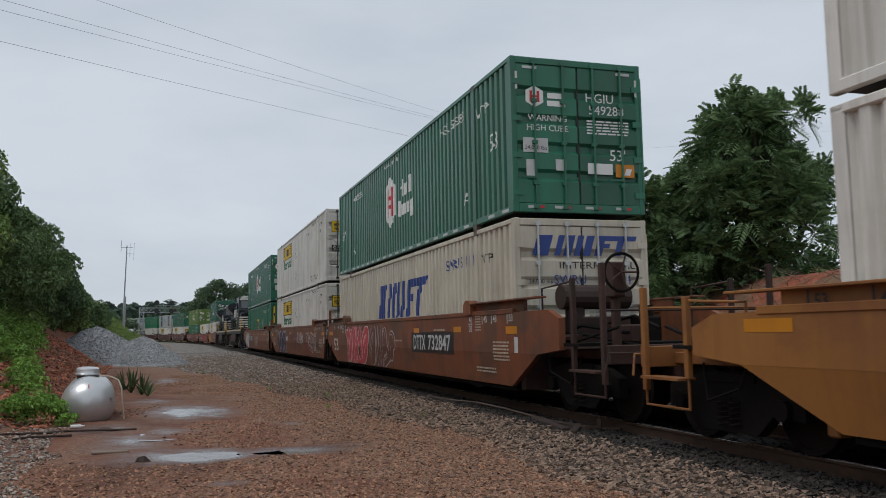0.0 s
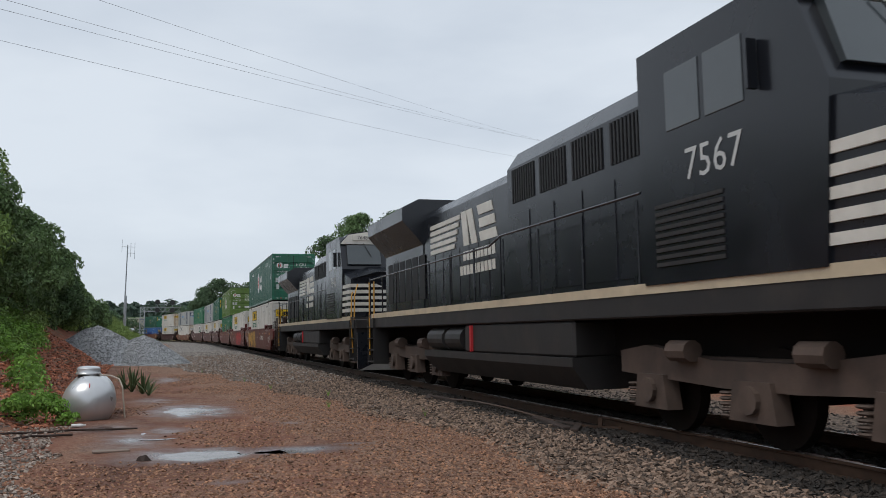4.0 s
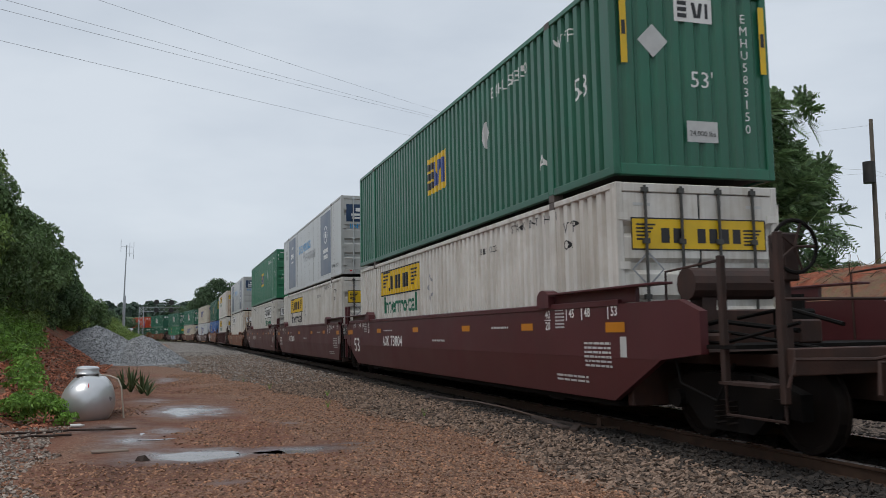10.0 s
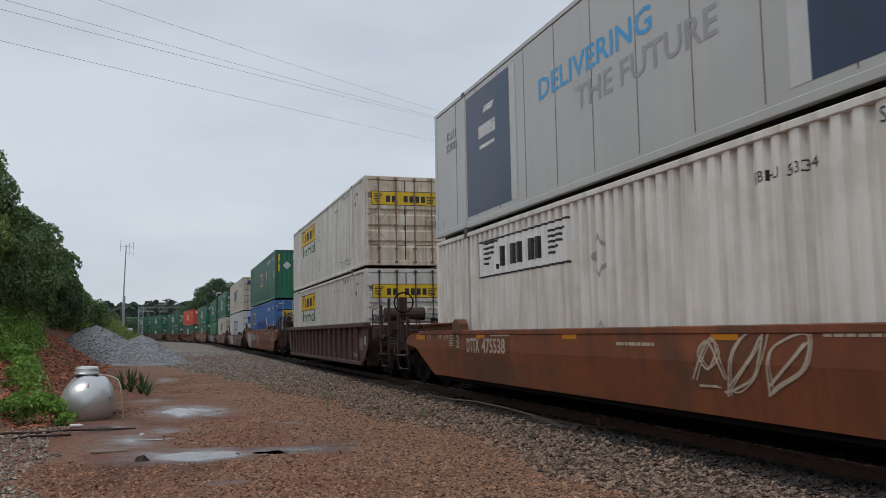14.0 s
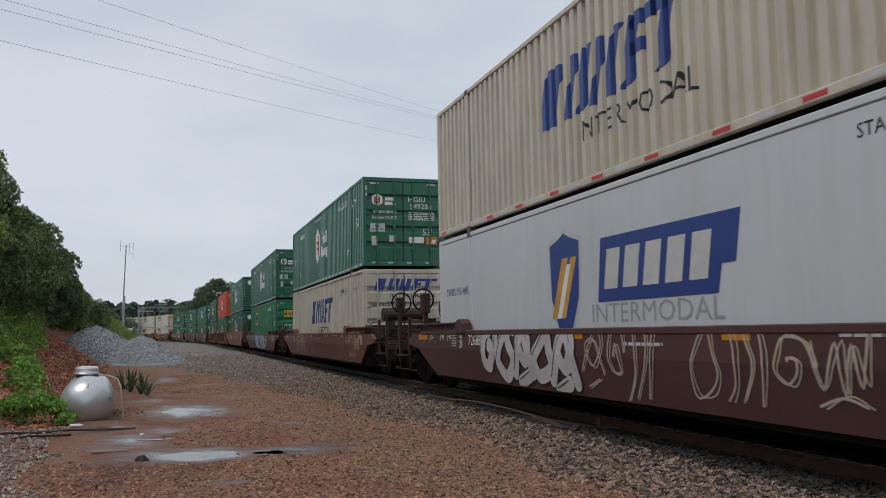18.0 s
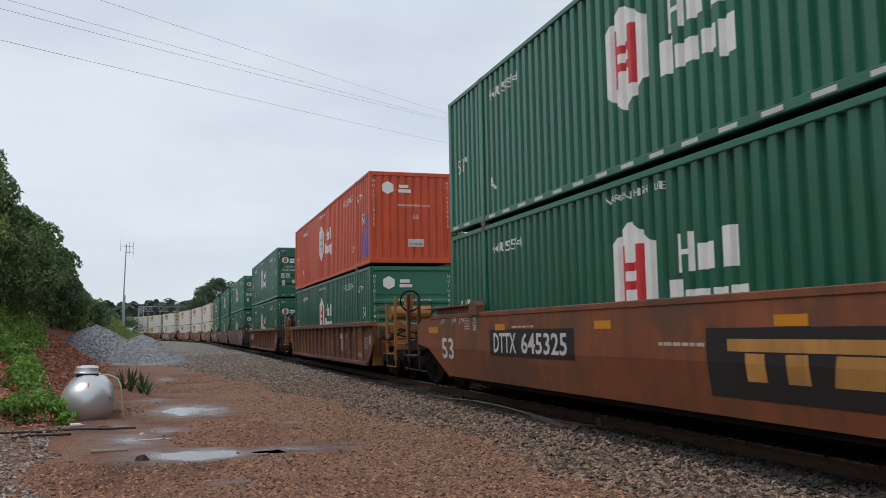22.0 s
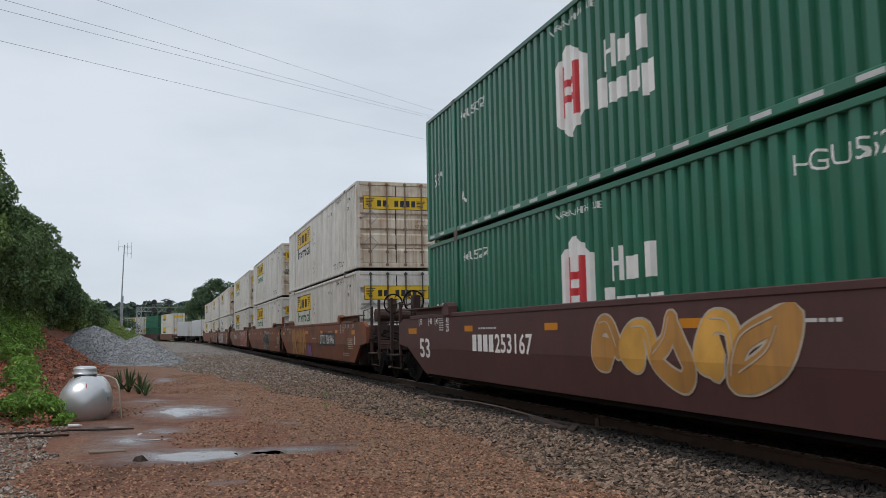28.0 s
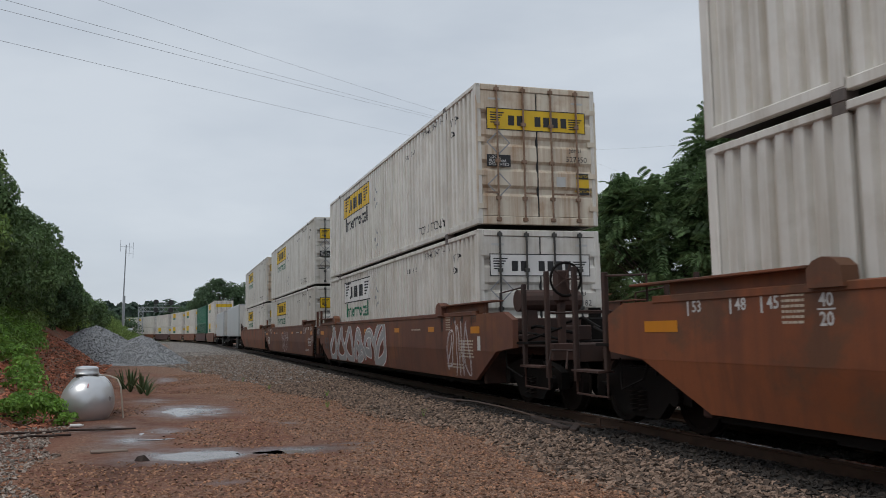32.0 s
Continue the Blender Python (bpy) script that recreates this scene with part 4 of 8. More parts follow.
def container_body(key, paint, end, smooth=False, bars=ZINC, end_paint=None, reflectors=None, label=""):
    """One container at the origin: base at z = 0, its nearer end at -y. end: doors, ribs (horizontal) or flutes (vertical)."""
    c = thing("shipping_container", label, "shipping container", "containers on the train")
    P, E = PAINT[paint], PAINT[end_paint or paint]
    hw, hl = CW / 2, CL / 2
    for sign in (1, -1):
        if smooth:
            part("side_wall", Shape().box(*sorted((sign * (hw - 0.05), sign * (hw - 0.012))), -hl + 0.1, hl - 0.1, 0.15, CH - 0.10), P, c)
        else:
            part("side_wall", wall_sheet(SIDE, sign, 0.16, CH - 0.085, "side_wall", P), P, c)
        part("top_rail", Shape().box(*sorted((sign * (hw - 0.09), sign * hw)), -hl, hl, CH - 0.09, CH, 0.012), P, c)
        x0, x1 = sorted((sign * (hw - 0.09), sign * hw))
        rail_shape, cast = Shape().box(x0, x1, -6.0, 6.0, 0.085, 0.20, 0.012), Shape()
        for k in (-1, 1):
            rail_shape.box(x0, x1, *sorted((k * 6.0, k * hl)), 0.10, 0.22, 0.012)
            part("corner_post", Shape().box(*sorted((sign * (hw - 0.11), sign * hw)), *sorted((k * (hl - 0.16), k * hl)), 0.10, CH, 0.015), P, c)
            part("stacking_post", Shape().box(*sorted((sign * (hw - 0.06), sign * (hw + 0.006))), k * 6.096 - 0.09, k * 6.096 + 0.09, 0.12, CH - 0.06, 0.012), P, c)
            for z in (0.0, CH - 0.12):
                cast.box(*sorted((sign * (hw - 0.16), sign * (hw + 0.008))), k * 6.096 - 0.09, k * 6.096 + 0.09, z, z + 0.122, 0.01)
        part("bottom_rail", rail_shape, P, c)
        part("corner_casting", cast, CASTING, c)
    part("roof", Shape().box(-hw + 0.03, hw - 0.03, -hl + 0.02, hl - 0.02, CH - 0.06, CH - 0.012), P, c)
    part("floor", Shape().box(-hw + 0.08, hw - 0.08, -hl + 0.05, hl - 0.05, 0.13, 0.20), UNDER, c)
    # far end, plain
    part("front_wall", Shape().box(-hw + 0.08, hw - 0.08, hl - 0.09, hl - 0.03, 0.18, CH - 0.08), P, c)
    y = -hl
    part("end_sill", Shape().box(-hw + 0.10, hw - 0.10, y, y + 0.10, 0.10, 0.26, 0.012), E, c)
    part("end_header", Shape().box(-hw + 0.10, hw - 0.10, y, y + 0.10, CH - 0.13, CH - 0.005, 0.012), E, c)
    if end == "doors":
        for sign in (-1, 1):
            x0, x1 = sorted((sign * 0.018, sign * (hw - 0.10)))
            # a folded sheet: wide flats between recessed horizontal folds
            fold = [(y + 0.09, 0.27), (y + 0.012, 0.27)]
            for k in range(1, 5):
                zf = 0.27 + k * (CH - 0.41) / 5
                fold += [(y + 0.012, zf - 0.11), (y + 0.062, zf - 0.05), (y + 0.062, zf + 0.05), (y + 0.012, zf + 0.11)]
            fold += [(y + 0.012, CH - 0.14), (y + 0.09, CH - 0.14)]
            door = part("door", Shape().prism(fold, 0, x0, x1), E, c)
            comb = [(sign * (hw + 0.004), 0.3)]
            for k in range(4):
                hz = 0.45 + k * 0.66
                comb += [(sign * (hw - 0.03), hz - 0.05), (sign * (hw - 0.19), hz - 0.05), (sign * (hw - 0.19), hz + 0.05), (sign * (hw - 0.03), hz + 0.05)]
            part("hinge_strip", Shape().prism(comb + [(sign * (hw + 0.004), 2.65)], 1, y - 0.012, y + 0.03), E, door)
            for k in (0.30, 0.86):
                x = sign * k
                bar = Shape().tube((x, y - 0.022, 0.16), (x, y - 0.022, CH - 0.04), 0.021, 8)
                for hz in (0.2, 0.62, 1.35, 2.1, CH - 0.1):
                    bar.box(x - 0.05, x + 0.05, y - 0.04, y + 0.02, hz - 0.035, hz + 0.035, 0.006)
                b = part("locking_bar", bar, bars, door)
                part("handle", Shape().box(*sorted((x, x - 0.28 if k > 0.5 else x + 0.24)), y - 0.05, y - 0.03, 0.70, 0.735), bars, b)
        part("door_gasket", Shape().box(-0.02, 0.02, y + 0.03, y + 0.085, 0.27, CH - 0.14), BLACK_SEAL, c)
    elif end == "ribs":
        line = [(y + 0.09, 0.25), (y + 0.05, 0.25)]
        for k in range(7):
            a = 0.34 + k * 0.235
            line += [(y + 0.05, a), (y + 0.012, a + 0.045), (y + 0.012, a + 0.12), (y + 0.05, a + 0.165)]
        line += [(y + 0.05, 2.05), (y + 0.03, 2.05), (y + 0.03, 2.72), (y + 0.05, 2.72), (y + 0.05, CH - 0.12), (y + 0.09, CH - 0.12)]
        s = Shape().prism(line, 0, -hw + 0.10, hw - 0.10)
        part("end_wall", s, E, c)
    else:
        line = [(hw - 0.10, y + 0.09), (-hw + 0.10, y + 0.09), (-hw + 0.10, y + 0.05)]
        for k in range(9):
            a = -1.10 + k * 0.245
            line += [(a, y + 0.05), (a + 0.04, y + 0.012), (a + 0.17, y + 0.012), (a + 0.21, y + 0.05)]
        s = Shape().prism(line + [(hw - 0.10, y + 0.05)], 2, 0.25, CH - 0.12)
        part("end_wall", s, E, c)
    if reflectors:
        for ink in ("silver", "red"):
            bits = [rect(0.32, 0.055, 7.7 - k * 0.7, 0.16 if abs(-7.7 + k * 0.7) > 6.1 else 0.142) for k in range(23)
                    if abs(abs(-7.7 + k * 0.7) - 6.1) > 0.25 and ink == ("silver" if reflectors == "silver" or k % 2 else "red")]
            if bits:
                mark("reflector_strip", on_side(merge(*bits), Flat(-hw), 0.003), ink, c)
    return c


SIDE_MARKS = SIDE


def lettering(c, text, height, y, z, ink, side=True, wall=None, name="lettering", bold=False, width=None):
    """Writing at (y, z) on the side, or at (x, z) on the near end."""
    s = text_shape(text, height, bold, width)
    if side:
        return mark(name, on_side(moved(s, -y, z), wall or SIDE_MARKS), ink, c)
    return mark(name, on_end(moved(s, y, z), wall if wall is not None else -CL / 2 + 0.012), ink, c)


def patch(c, shape, y, z, ink, side=True, wall=None, name="sign", lift=0.004, label=""):
    if side:
        return mark(name, on_side(moved(shape, -y, z), wall or SIDE_MARKS, lift), ink, c, label)
    return mark(name, on_end(moved(shape, y, z), wall if wall is not None else -CL / 2 + 0.012, lift), ink, c, label)


def small_print(c, y, z, w, h, ink, side=True, rows=4, wall=None, seed=0):
    """Writing too small to read: bars of its size."""
    r = random.Random(seed)
    bars = []
    for k in range(rows):
        zz, x = h / 2 - (k + 0.5) * h / rows, -w / 2
        while x < w / 2 - 0.02:
            ln = min(r.uniform(0.05, 0.2) * w + 0.02, w / 2 - x)
            bars.append(rect(ln, h / rows * 0.5, x + ln / 2, zz))
            x += ln + 0.03 * w
    patch(c, merge(*bars), y, z, ink, side, wall, "small_print")


def column(c, text, height, x, z, step, wall):
    """Upright characters one below the other on the near end."""
    mark("lettering", on_end(merge(*[moved(text_shape(ch, height), x, z - k * step) for k, ch in enumerate(text)]), wall), "white", c)


def hub_marks(c, end, tint="white", number=("HGIU", "514876"), plain=False):
    # hexagon emblem and two bars where the name stands
    patch(c, hexagon(1.1, 1.45), 0.74, 1.6, "white", name="emblem")
    h = "red" if not plain else "grey"
    patch(c, merge(rect(0.13, 0.8, -0.2), rect(0.13, 0.8, 0.2), rect(0.27, 0.11, 0, -0.12), rect(0.27, 0.11, 0, 0.12)), 0.74, 1.6, h, lift=0.007, name="emblem_device")
    patch(c, merge(rect(0.12, 0.46, -0.52, 0.24), rect(0.12, 0.46, -0.27, 0.24), rect(0.13, 0.06, -0.395, 0.24), rect(0.30, 0.30, 0.02, 0.16), rect(0.28, 0.44, 0.38, 0.23)), -0.86, 1.56, "white", name="name_mark")
    patch(c, merge(rect(0.36, 0.42, -0.62, -0.28), rect(0.16, 0.28, -0.32, -0.34), rect(0.26, 0.28, -0.06, -0.34), rect(0.26, 0.28, 0.26, -0.34), rect(0.28, 0.42, 0.58, -0.4)), -0.86, 1.56, "white", name="name_mark")
    lettering(c, "WARNING HIGH CUBE", 0.1, 0.6, 2.66, "white")
    lettering(c, f"{number[0]} {number[1]}", 0.2, -4.7, 2.45, "white")
    lettering(c, f"{number[0]} {number[1]}", 0.18, 5.0, 2.42, "white")
    lettering(c, "A", 0.24, 5.6, 0.75, "white")
    lettering(c, "WTP", 0.2, -6.55, 2.28, "white")
    lettering(c, "53'", 0.34, -7.2, 1.55, "white")
    lettering(c, "A", 0.25, -5.55, 0.72, "white")
    lettering(c, "53'", 0.3, 7.3, 1.4, "white")
    if end == "doors":
        patch(c, hexagon(0.34, 0.4), -0.84, 2.18, "white", False, name="emblem")
        patch(c, merge(rect(0.05, 0.2, -0.07), rect(0.05, 0.2, 0.07), rect(0.1, 0.04)), -0.84, 2.18, h, False, lift=0.007, name="emblem_device")
        patch(c, merge(rect(0.28, 0.1, 0, 0.07), rect(0.36, 0.1, 0.03, -0.07)), -0.45, 2.14, "white", False, name="name_mark")
        lettering(c, "WARNING", 0.11, -0.6, 1.80, "white", False)
        lettering(c, "HIGH CUBE", 0.11, -0.6, 1.62, "white", False)
        lettering(c, number[0], 0.17, 0.45, 2.22, "white", False)
        lettering(c, number[1], 0.17, 0.58, 2.0, "white", False)
        small_print(c, 0.6, 1.68, 0.85, 0.28, "white", False, 5, seed=len(number[1]))
        lettering(c, "53'", 0.21, 0.78, 1.18, "white", False)
        patch(c, rect(0.48, 0.26), -0.84, 1.3, "silver", False)
        lettering(c, "24,000 lbs", 0.085, -0.84, 1.25, "black", False, wall=-CL / 2 + 0.007)
        patch(c, rect(0.5, 0.2), 0.42, 0.92, "white", False)
        patch(c, rect(0.38, 0.24), 0.92, 0.9, "orange", False)
        patch(c, rect(0.12, 0.12, slant=0.4), 0.98, 0.88, "white", False, lift=0.007)
        patch(c, rect(0.2, 0.32), -0.93, 0.88, "silver", False, name="plate")
        patch(c, rect(0.2, 0.2), -0.36, 0.96, "silver", False, name="plate")
        for x in (-0.93, 0.93):
            patch(c, rect(0.28, 0.05), x, 2.70, "silver", False, wall=-CL / 2, name="reflector")
        for x in (-0.86, -0.35, 0.25, 0.86):
            patch(c, rect(0.16, 0.05), x - 0.08, 0.2, "silver", False, wall=-CL / 2, name="reflector")
            patch(c, rect(0.14, 0.05), x + 0.08, 0.2, "red", False, wall=-CL / 2, name="reflector")
        patch(c, rect(0.045, 0.32), -1.19, 2.45, "silver", False, wall=-CL / 2, name="reflector")
        patch(c, rect(0.045, 0.32), 1.19, 2.45, "silver", False, wall=-CL / 2, name="reflector")
    else:
        patch(c, hexagon(0.36, 0.4), -0.72, 2.4, "white", False, wall=-CL / 2 + 0.012, name="emblem")
        patch(c, merge(rect(0.3, 0.1, 0, 0.07), rect(0.4, 0.1, 0.03, -0.07)), -0.22, 2.38, "white", False, wall=-CL / 2 + 0.012, name="name_mark")
        lettering(c, "WARNING HIGH CUBE", 0.07, 0.1, 1.87, "white", False)
        lettering(c, "53", 0.13, 0.15, 1.52, "white", False)
        patch(c, rect(0.5, 0.24), 0.15, 0.72, "silver", False)
        lettering(c, "24,000 lbs", 0.085, 0.15, 0.68, "black", False, wall=-CL / 2 + 0.006)
        for x in (-1.17, 1.17):
            column(c, number[0] + number[1], 0.09, x, 2.6, 0.15, -CL / 2 - 0.001)


def emp_marks(c, end, number=("EMHU", "261218"), at=0.0, z=1.6):
    patch(c, rect(1.5, 0.84), at, z, "yellow", name="sign")
    patch(c, merge(rect(0.4, 0.16, -0.45, 0.22), rect(0.4, 0.16, -0.45, 0), rect(0.4, 0.16, -0.45, -0.22)), at, z, "black", lift=0.007, name="name_mark")
    patch(c, merge(rect(0.18, 0.56, -0.08, 0, -0.2), rect(0.18, 0.56, 0.17, 0, 0.2), rect(0.24, 0.56, 0.5)), at, z, "blue", lift=0.007, name="name_mark")
    lettering(c, f"{number[0]} {number[1]}", 0.2, -4.4, 2.45, "white")
    lettering(c, "WTP", 0.2, -6.6, 2.45, "white")
    lettering(c, "53'", 0.34, -7.2, 1.55, "white")
    lettering(c, "A", 0.25, -5.75, 0.72, "white")
    patch(c, poly([(0, 0.3), (0.22, 0), (0, -0.3), (-0.22, 0)]), -3.2, 1.75, "silver", name="placard_holder")
    if end == "doors":
        patch(c, rect(0.62, 0.4), -0.55, 2.1, "yellow", False)
        patch(c, merge(rect(0.14, 0.06, -0.18, 0.09), rect(0.14, 0.06, -0.18, 0), rect(0.14, 0.06, -0.18, -0.09)), -0.55, 2.1, "black", False, lift=0.007, name="name_mark")
        patch(c, merge(rect(0.06, 0.22, 0, 0, -0.2), rect(0.06, 0.22, 0.09, 0, 0.2), rect(0.05, 0.22, 0.19)), -0.55, 2.1, "blue", False, lift=0.007, name="name_mark")
        lettering(c, "WARNING", 0.11, -0.6, 1.42, "white", False)
        lettering(c, "HIGH CUBE", 0.11, -0.6, 1.25, "white", False)
        lettering(c, number[0], 0.17, 0.45, 2.2, "white", False)
        lettering(c, number[1], 0.17, 0.58, 1.98, "white", False)
        small_print(c, 0.6, 1.5, 0.85, 0.36, "white", False, 6, seed=2)
        lettering(c, "53", 0.21, -0.75, 0.88, "white", False)
        patch(c, poly([(0, 0.24), (0.22, 0), (0, -0.24), (-0.22, 0)]), 0.8, 1.15, "silver", False, name="placard_holder")
        for x in (-0.93, 0.93):
            patch(c, rect(0.28, 0.05), x, 2.70, "silver", False, wall=-CL / 2, name="reflector")
        for x in (-1.19, 1.19):
            patch(c, rect(0.045, 0.32), x, 2.45, "silver", False, wall=-CL / 2, name="reflector")
    else:
        patch(c, rect(0.62, 0.36), 0.05, 2.5, "white", False)
        patch(c, merge(rect(0.15, 0.06, -0.18, 0.09), rect(0.15, 0.06, -0.18, 0), rect(0.15, 0.06, -0.18, -0.09), rect(0.06, 0.22, 0.02, 0, -0.2), rect(0.06, 0.22, 0.11, 0, 0.2), rect(0.05, 0.22, 0.22)), 0.05, 2.5, "black", False, lift=0.007, name="name_mark")
        patch(c, poly([(0, 0.24), (0.24, 0), (0, -0.24), (-0.24, 0)]), -0.62, 2.0, "silver", False, name="placard_holder")
        lettering(c, "53'", 0.24, 0.15, 1.5, "white", False)
        patch(c, rect(0.5, 0.3), 0.12, 0.75, "silver", False)
        lettering(c, "24,000 lbs", 0.085, 0.12, 0.72, "black", False, wall=-CL / 2 + 0.006)
        column(c, number[0] + number[1], 0.13, 0.88, 2.45, 0.18, -CL / 2 + 0.012)
        for x in (-1.08, 1.19):
            patch(c, rect(0.1, 1.0), x, 2.15, "yellow", False, wall=-CL / 2, name="caution_strip")
            patch(c, rect(0.06, 0.2), x, 2.15, "black", False, wall=-CL / 2, lift=0.007, name="caution_bar")


def feather(w, h, n=5):
    """Winged scroll emblem reduced to a fan of bars."""
    return merge(*[rect(w * (1 - k * 0.13), h * 0.09, -k * w * 0.06, h * (0.4 - k * 0.19)) for k in range(n)])


def jb_marks(c, tint="yellow", number="299406", word="green", caution=True, at=3.45, word_z=1.68):
    kx = (3.9, 3.3)[at > 3.6]
    patch(c, rect(kx, 0.7), at, 2.28, tint)
    patch(c, frame_of(kx, 0.7, 0.035), at, 2.28, "black", lift=0.006, name="sign_border")
    patch(c, merge(*[rect(0.066 * kx, 0.36, (-0.185 + 0.1 * k) * kx) for k in range(5)], rect(0.12, 0.09, -0.25 * kx, -0.17)), at, 2.27, "black", lift=0.007, name="name_mark")
    patch(c, moved(feather(0.19 * kx, 0.5), -0.355 * kx, 0.05), at, 2.32, "black", lift=0.007, name="scroll_emblem")
    patch(c, moved(feather(0.16 * kx, 0.46), 0.385 * kx, -0.02), at, 2.32, "black", lift=0.007, name="scroll_emblem")
    if word:
        lettering(c, "Intermodal", 0.46, at - 0.05, word_z, word, bold=True, width=0.833 * kx, name="word")
    lettering(c, f"JBHU {number}", 0.15, math.copysign(3.2, -at), 2.42, "black")
    lettering(c, "STACK LIMIT 3 HIGH", 0.14, math.copysign(5.3, -at), 2.68, "black")
    lettering(c, "WTP", 0.17, -6.6, 2.45, "black")
    lettering(c, "OR", 0.15, -6.6, 2.2, "black")
    lettering(c, "TOP LIFT ONLY", 0.2, -4.9, 0.42, "black")
    for y, z in ((0.6, 1.95), (0.6, 0.75)):
        patch(c, merge(poly([(0, 0.32), (0.22, 0), (0.17, 0), (0, 0.25)]), poly([(0, 0.32), (0, 0.25), (-0.17, 0), (-0.22, 0)]), poly([(0, -0.32), (-0.22, 0), (-0.17, 0), (0, -0.25)]), poly([(0, -0.32), (0, -0.25), (0.17, 0), (0.22, 0)])), y, z, "grey", name="placard_holder")
    y = -CL / 2 + 0.012
    patch(c, rect(2.15, 0.44), 0.0, 2.2, tint, False)
    patch(c, frame_of(2.15, 0.44, 0.018), 0.0, 2.2, "black", False, lift=0.006, name="sign_border")
    patch(c, merge(*[rect(0.13, 0.2, -0.55 + 0.19 * k) for k in range(7) if k != 2]), 0.0, 2.18, "black", False, lift=0.007, name="name_mark")
    patch(c, moved(feather(0.3, 0.26), -0.85, 0.02), 0, 2.2, "black", False, lift=0.007, name="scroll_emblem")
    patch(c, moved(feather(0.3, 0.26), 0.85, -0.04), 0, 2.2, "black", False, lift=0.007, name="scroll_emblem")
    dia = merge(poly([(0, 0.25), (0.25, 0), (0.22, 0), (0, 0.21)]), poly([(0, 0.25), (0, 0.21), (-0.22, 0), (-0.25, 0)]), poly([(0, -0.25), (-0.25, 0), (-0.22, 0), (0, -0.21)]), poly([(0, -0.25), (0, -0.21), (0.22, 0), (0.25, 0)]))
    patch(c, dia, -0.83, 1.72, "grey", False, name="placard_holder")
    patch(c, dia, -0.83, 0.88, "grey", False, name="placard_holder")
    lettering(c, "JBHU", 0.11, 0.83, 1.62, "black", False)
    lettering(c, number, 0.11, 0.86, 1.45, "black", False)
    if caution:
        patch(c, rect(0.5, 0.24), -0.83, 1.36, "black", False)
        lettering(c, "LOCAL", 0.055, -0.9, 1.43, "white", False, wall=y - 0.005)
        lettering(c, "REGIONAL", 0.055, -0.85, 1.36, "white", False, wall=y - 0.005)
        lettering(c, "DEDICATED", 0.055, -0.83, 1.29, "white", False, wall=y - 0.005)
        patch(c, rect(0.28, 0.44), 0.98, 0.95, "yellow", False)
        patch(c, rect(0.28, 0.12), 0.98, 1.11, "black", False, lift=0.006)
        patch(c, rect(0.28, 0.14), 0.98, 0.80, "black", False, lift=0.006)
        lettering(c, "CAUTION", 0.05, 0.98, 1.11, "yellow", False, wall=y - 0.006)
        lettering(c, "WIDE TURNS", 0.045, 0.98, 0.80, "yellow", False, wall=y - 0.006)
        patch(c, rect(0.2, 0.2), 0.5, 0.98, "silver", False, name="plate")
    for x in (-0.9, 0.9):
        patch(c, rect(0.26, 0.04), x, 2.6, "silver", False, name="reflector")


def swift_marks(c, ink="blue", number="948439", at=1.6, z=1.35):
    k = 1.34 if z > 1.7 else 1.18
    patch(c, merge(*[rect(w * k, 0.92, x * k, 0, 0.3) for x, w in ((-1.45, 0.5), (-0.85, 0.2), (-0.5, 0.24), (-0.15, 0.2), (0.2, 0.22), (0.62, 0.24), (1.3, 0.22))], rect(0.5 * k, 0.2, 0.87 * k, 0.36, 0.3), rect(0.35 * k, 0.18, 0.78 * k, 0.0, 0.3), rect(0.8 * k, 0.2, 1.42 * k, 0.36, 0.3)), at, z, ink, name="name_mark")
    lettering(c, "INTERMODAL", 0.3, at - 0.7, z - 0.76, "black", name="word", width=2.95)
    lettering(c, f"SWRU {number}", 0.22, -5.1, 2.35, ink)
    lettering(c, "WTP", 0.18, -6.6, 2.3, "black")
    y = -CL / 2 + 0.012
    patch(c, merge(*[rect(w * 0.5, 0.36, x * 0.54, 0, 0.3) for x, w in ((-1.45, 0.6), (-0.85, 0.24), (-0.5, 0.3), (-0.15, 0.24), (0.2, 0.3), (0.62, 0.3), (1.35, 0.26))], rect(0.3, 0.09, 0.46, 0.135, 0.3), rect(0.22, 0.08, 0.42, 0.0, 0.3), rect(0.5, 0.09, 0.82, 0.135, 0.3)), 0.02, 2.42, "sky" if ink == "sky" else "blue", False, name="name_mark")
    lettering(c, "INTERMODAL", 0.12, 0.3, 2.07, "black", False, name="word", width=1.5)
    lettering(c, "SWRU", 0.16, -0.25, 1.82, "blue", False)
    lettering(c, number, 0.16, 0.62, 1.82, "blue", False)
    lettering(c, "24,000 lbs", 0.09, -0.82, 1.78, "black", False)
    small_print(c, 0.55, 1.3, 0.9, 0.3, "grey", False, 5, seed=4)
    patch(c, rect(0.36, 0.28), 0.42, 0.9, "yellow", False, name="plate")
    patch(c, rect(0.24, 0.26), -0.35, 0.95, "grey", False, name="plate")
    for x in (-0.86, -0.35, 0.3, 0.86):
        patch(c, rect(0.3, 0.05), x, 0.2, "red", False, wall=-CL / 2, name="reflector")


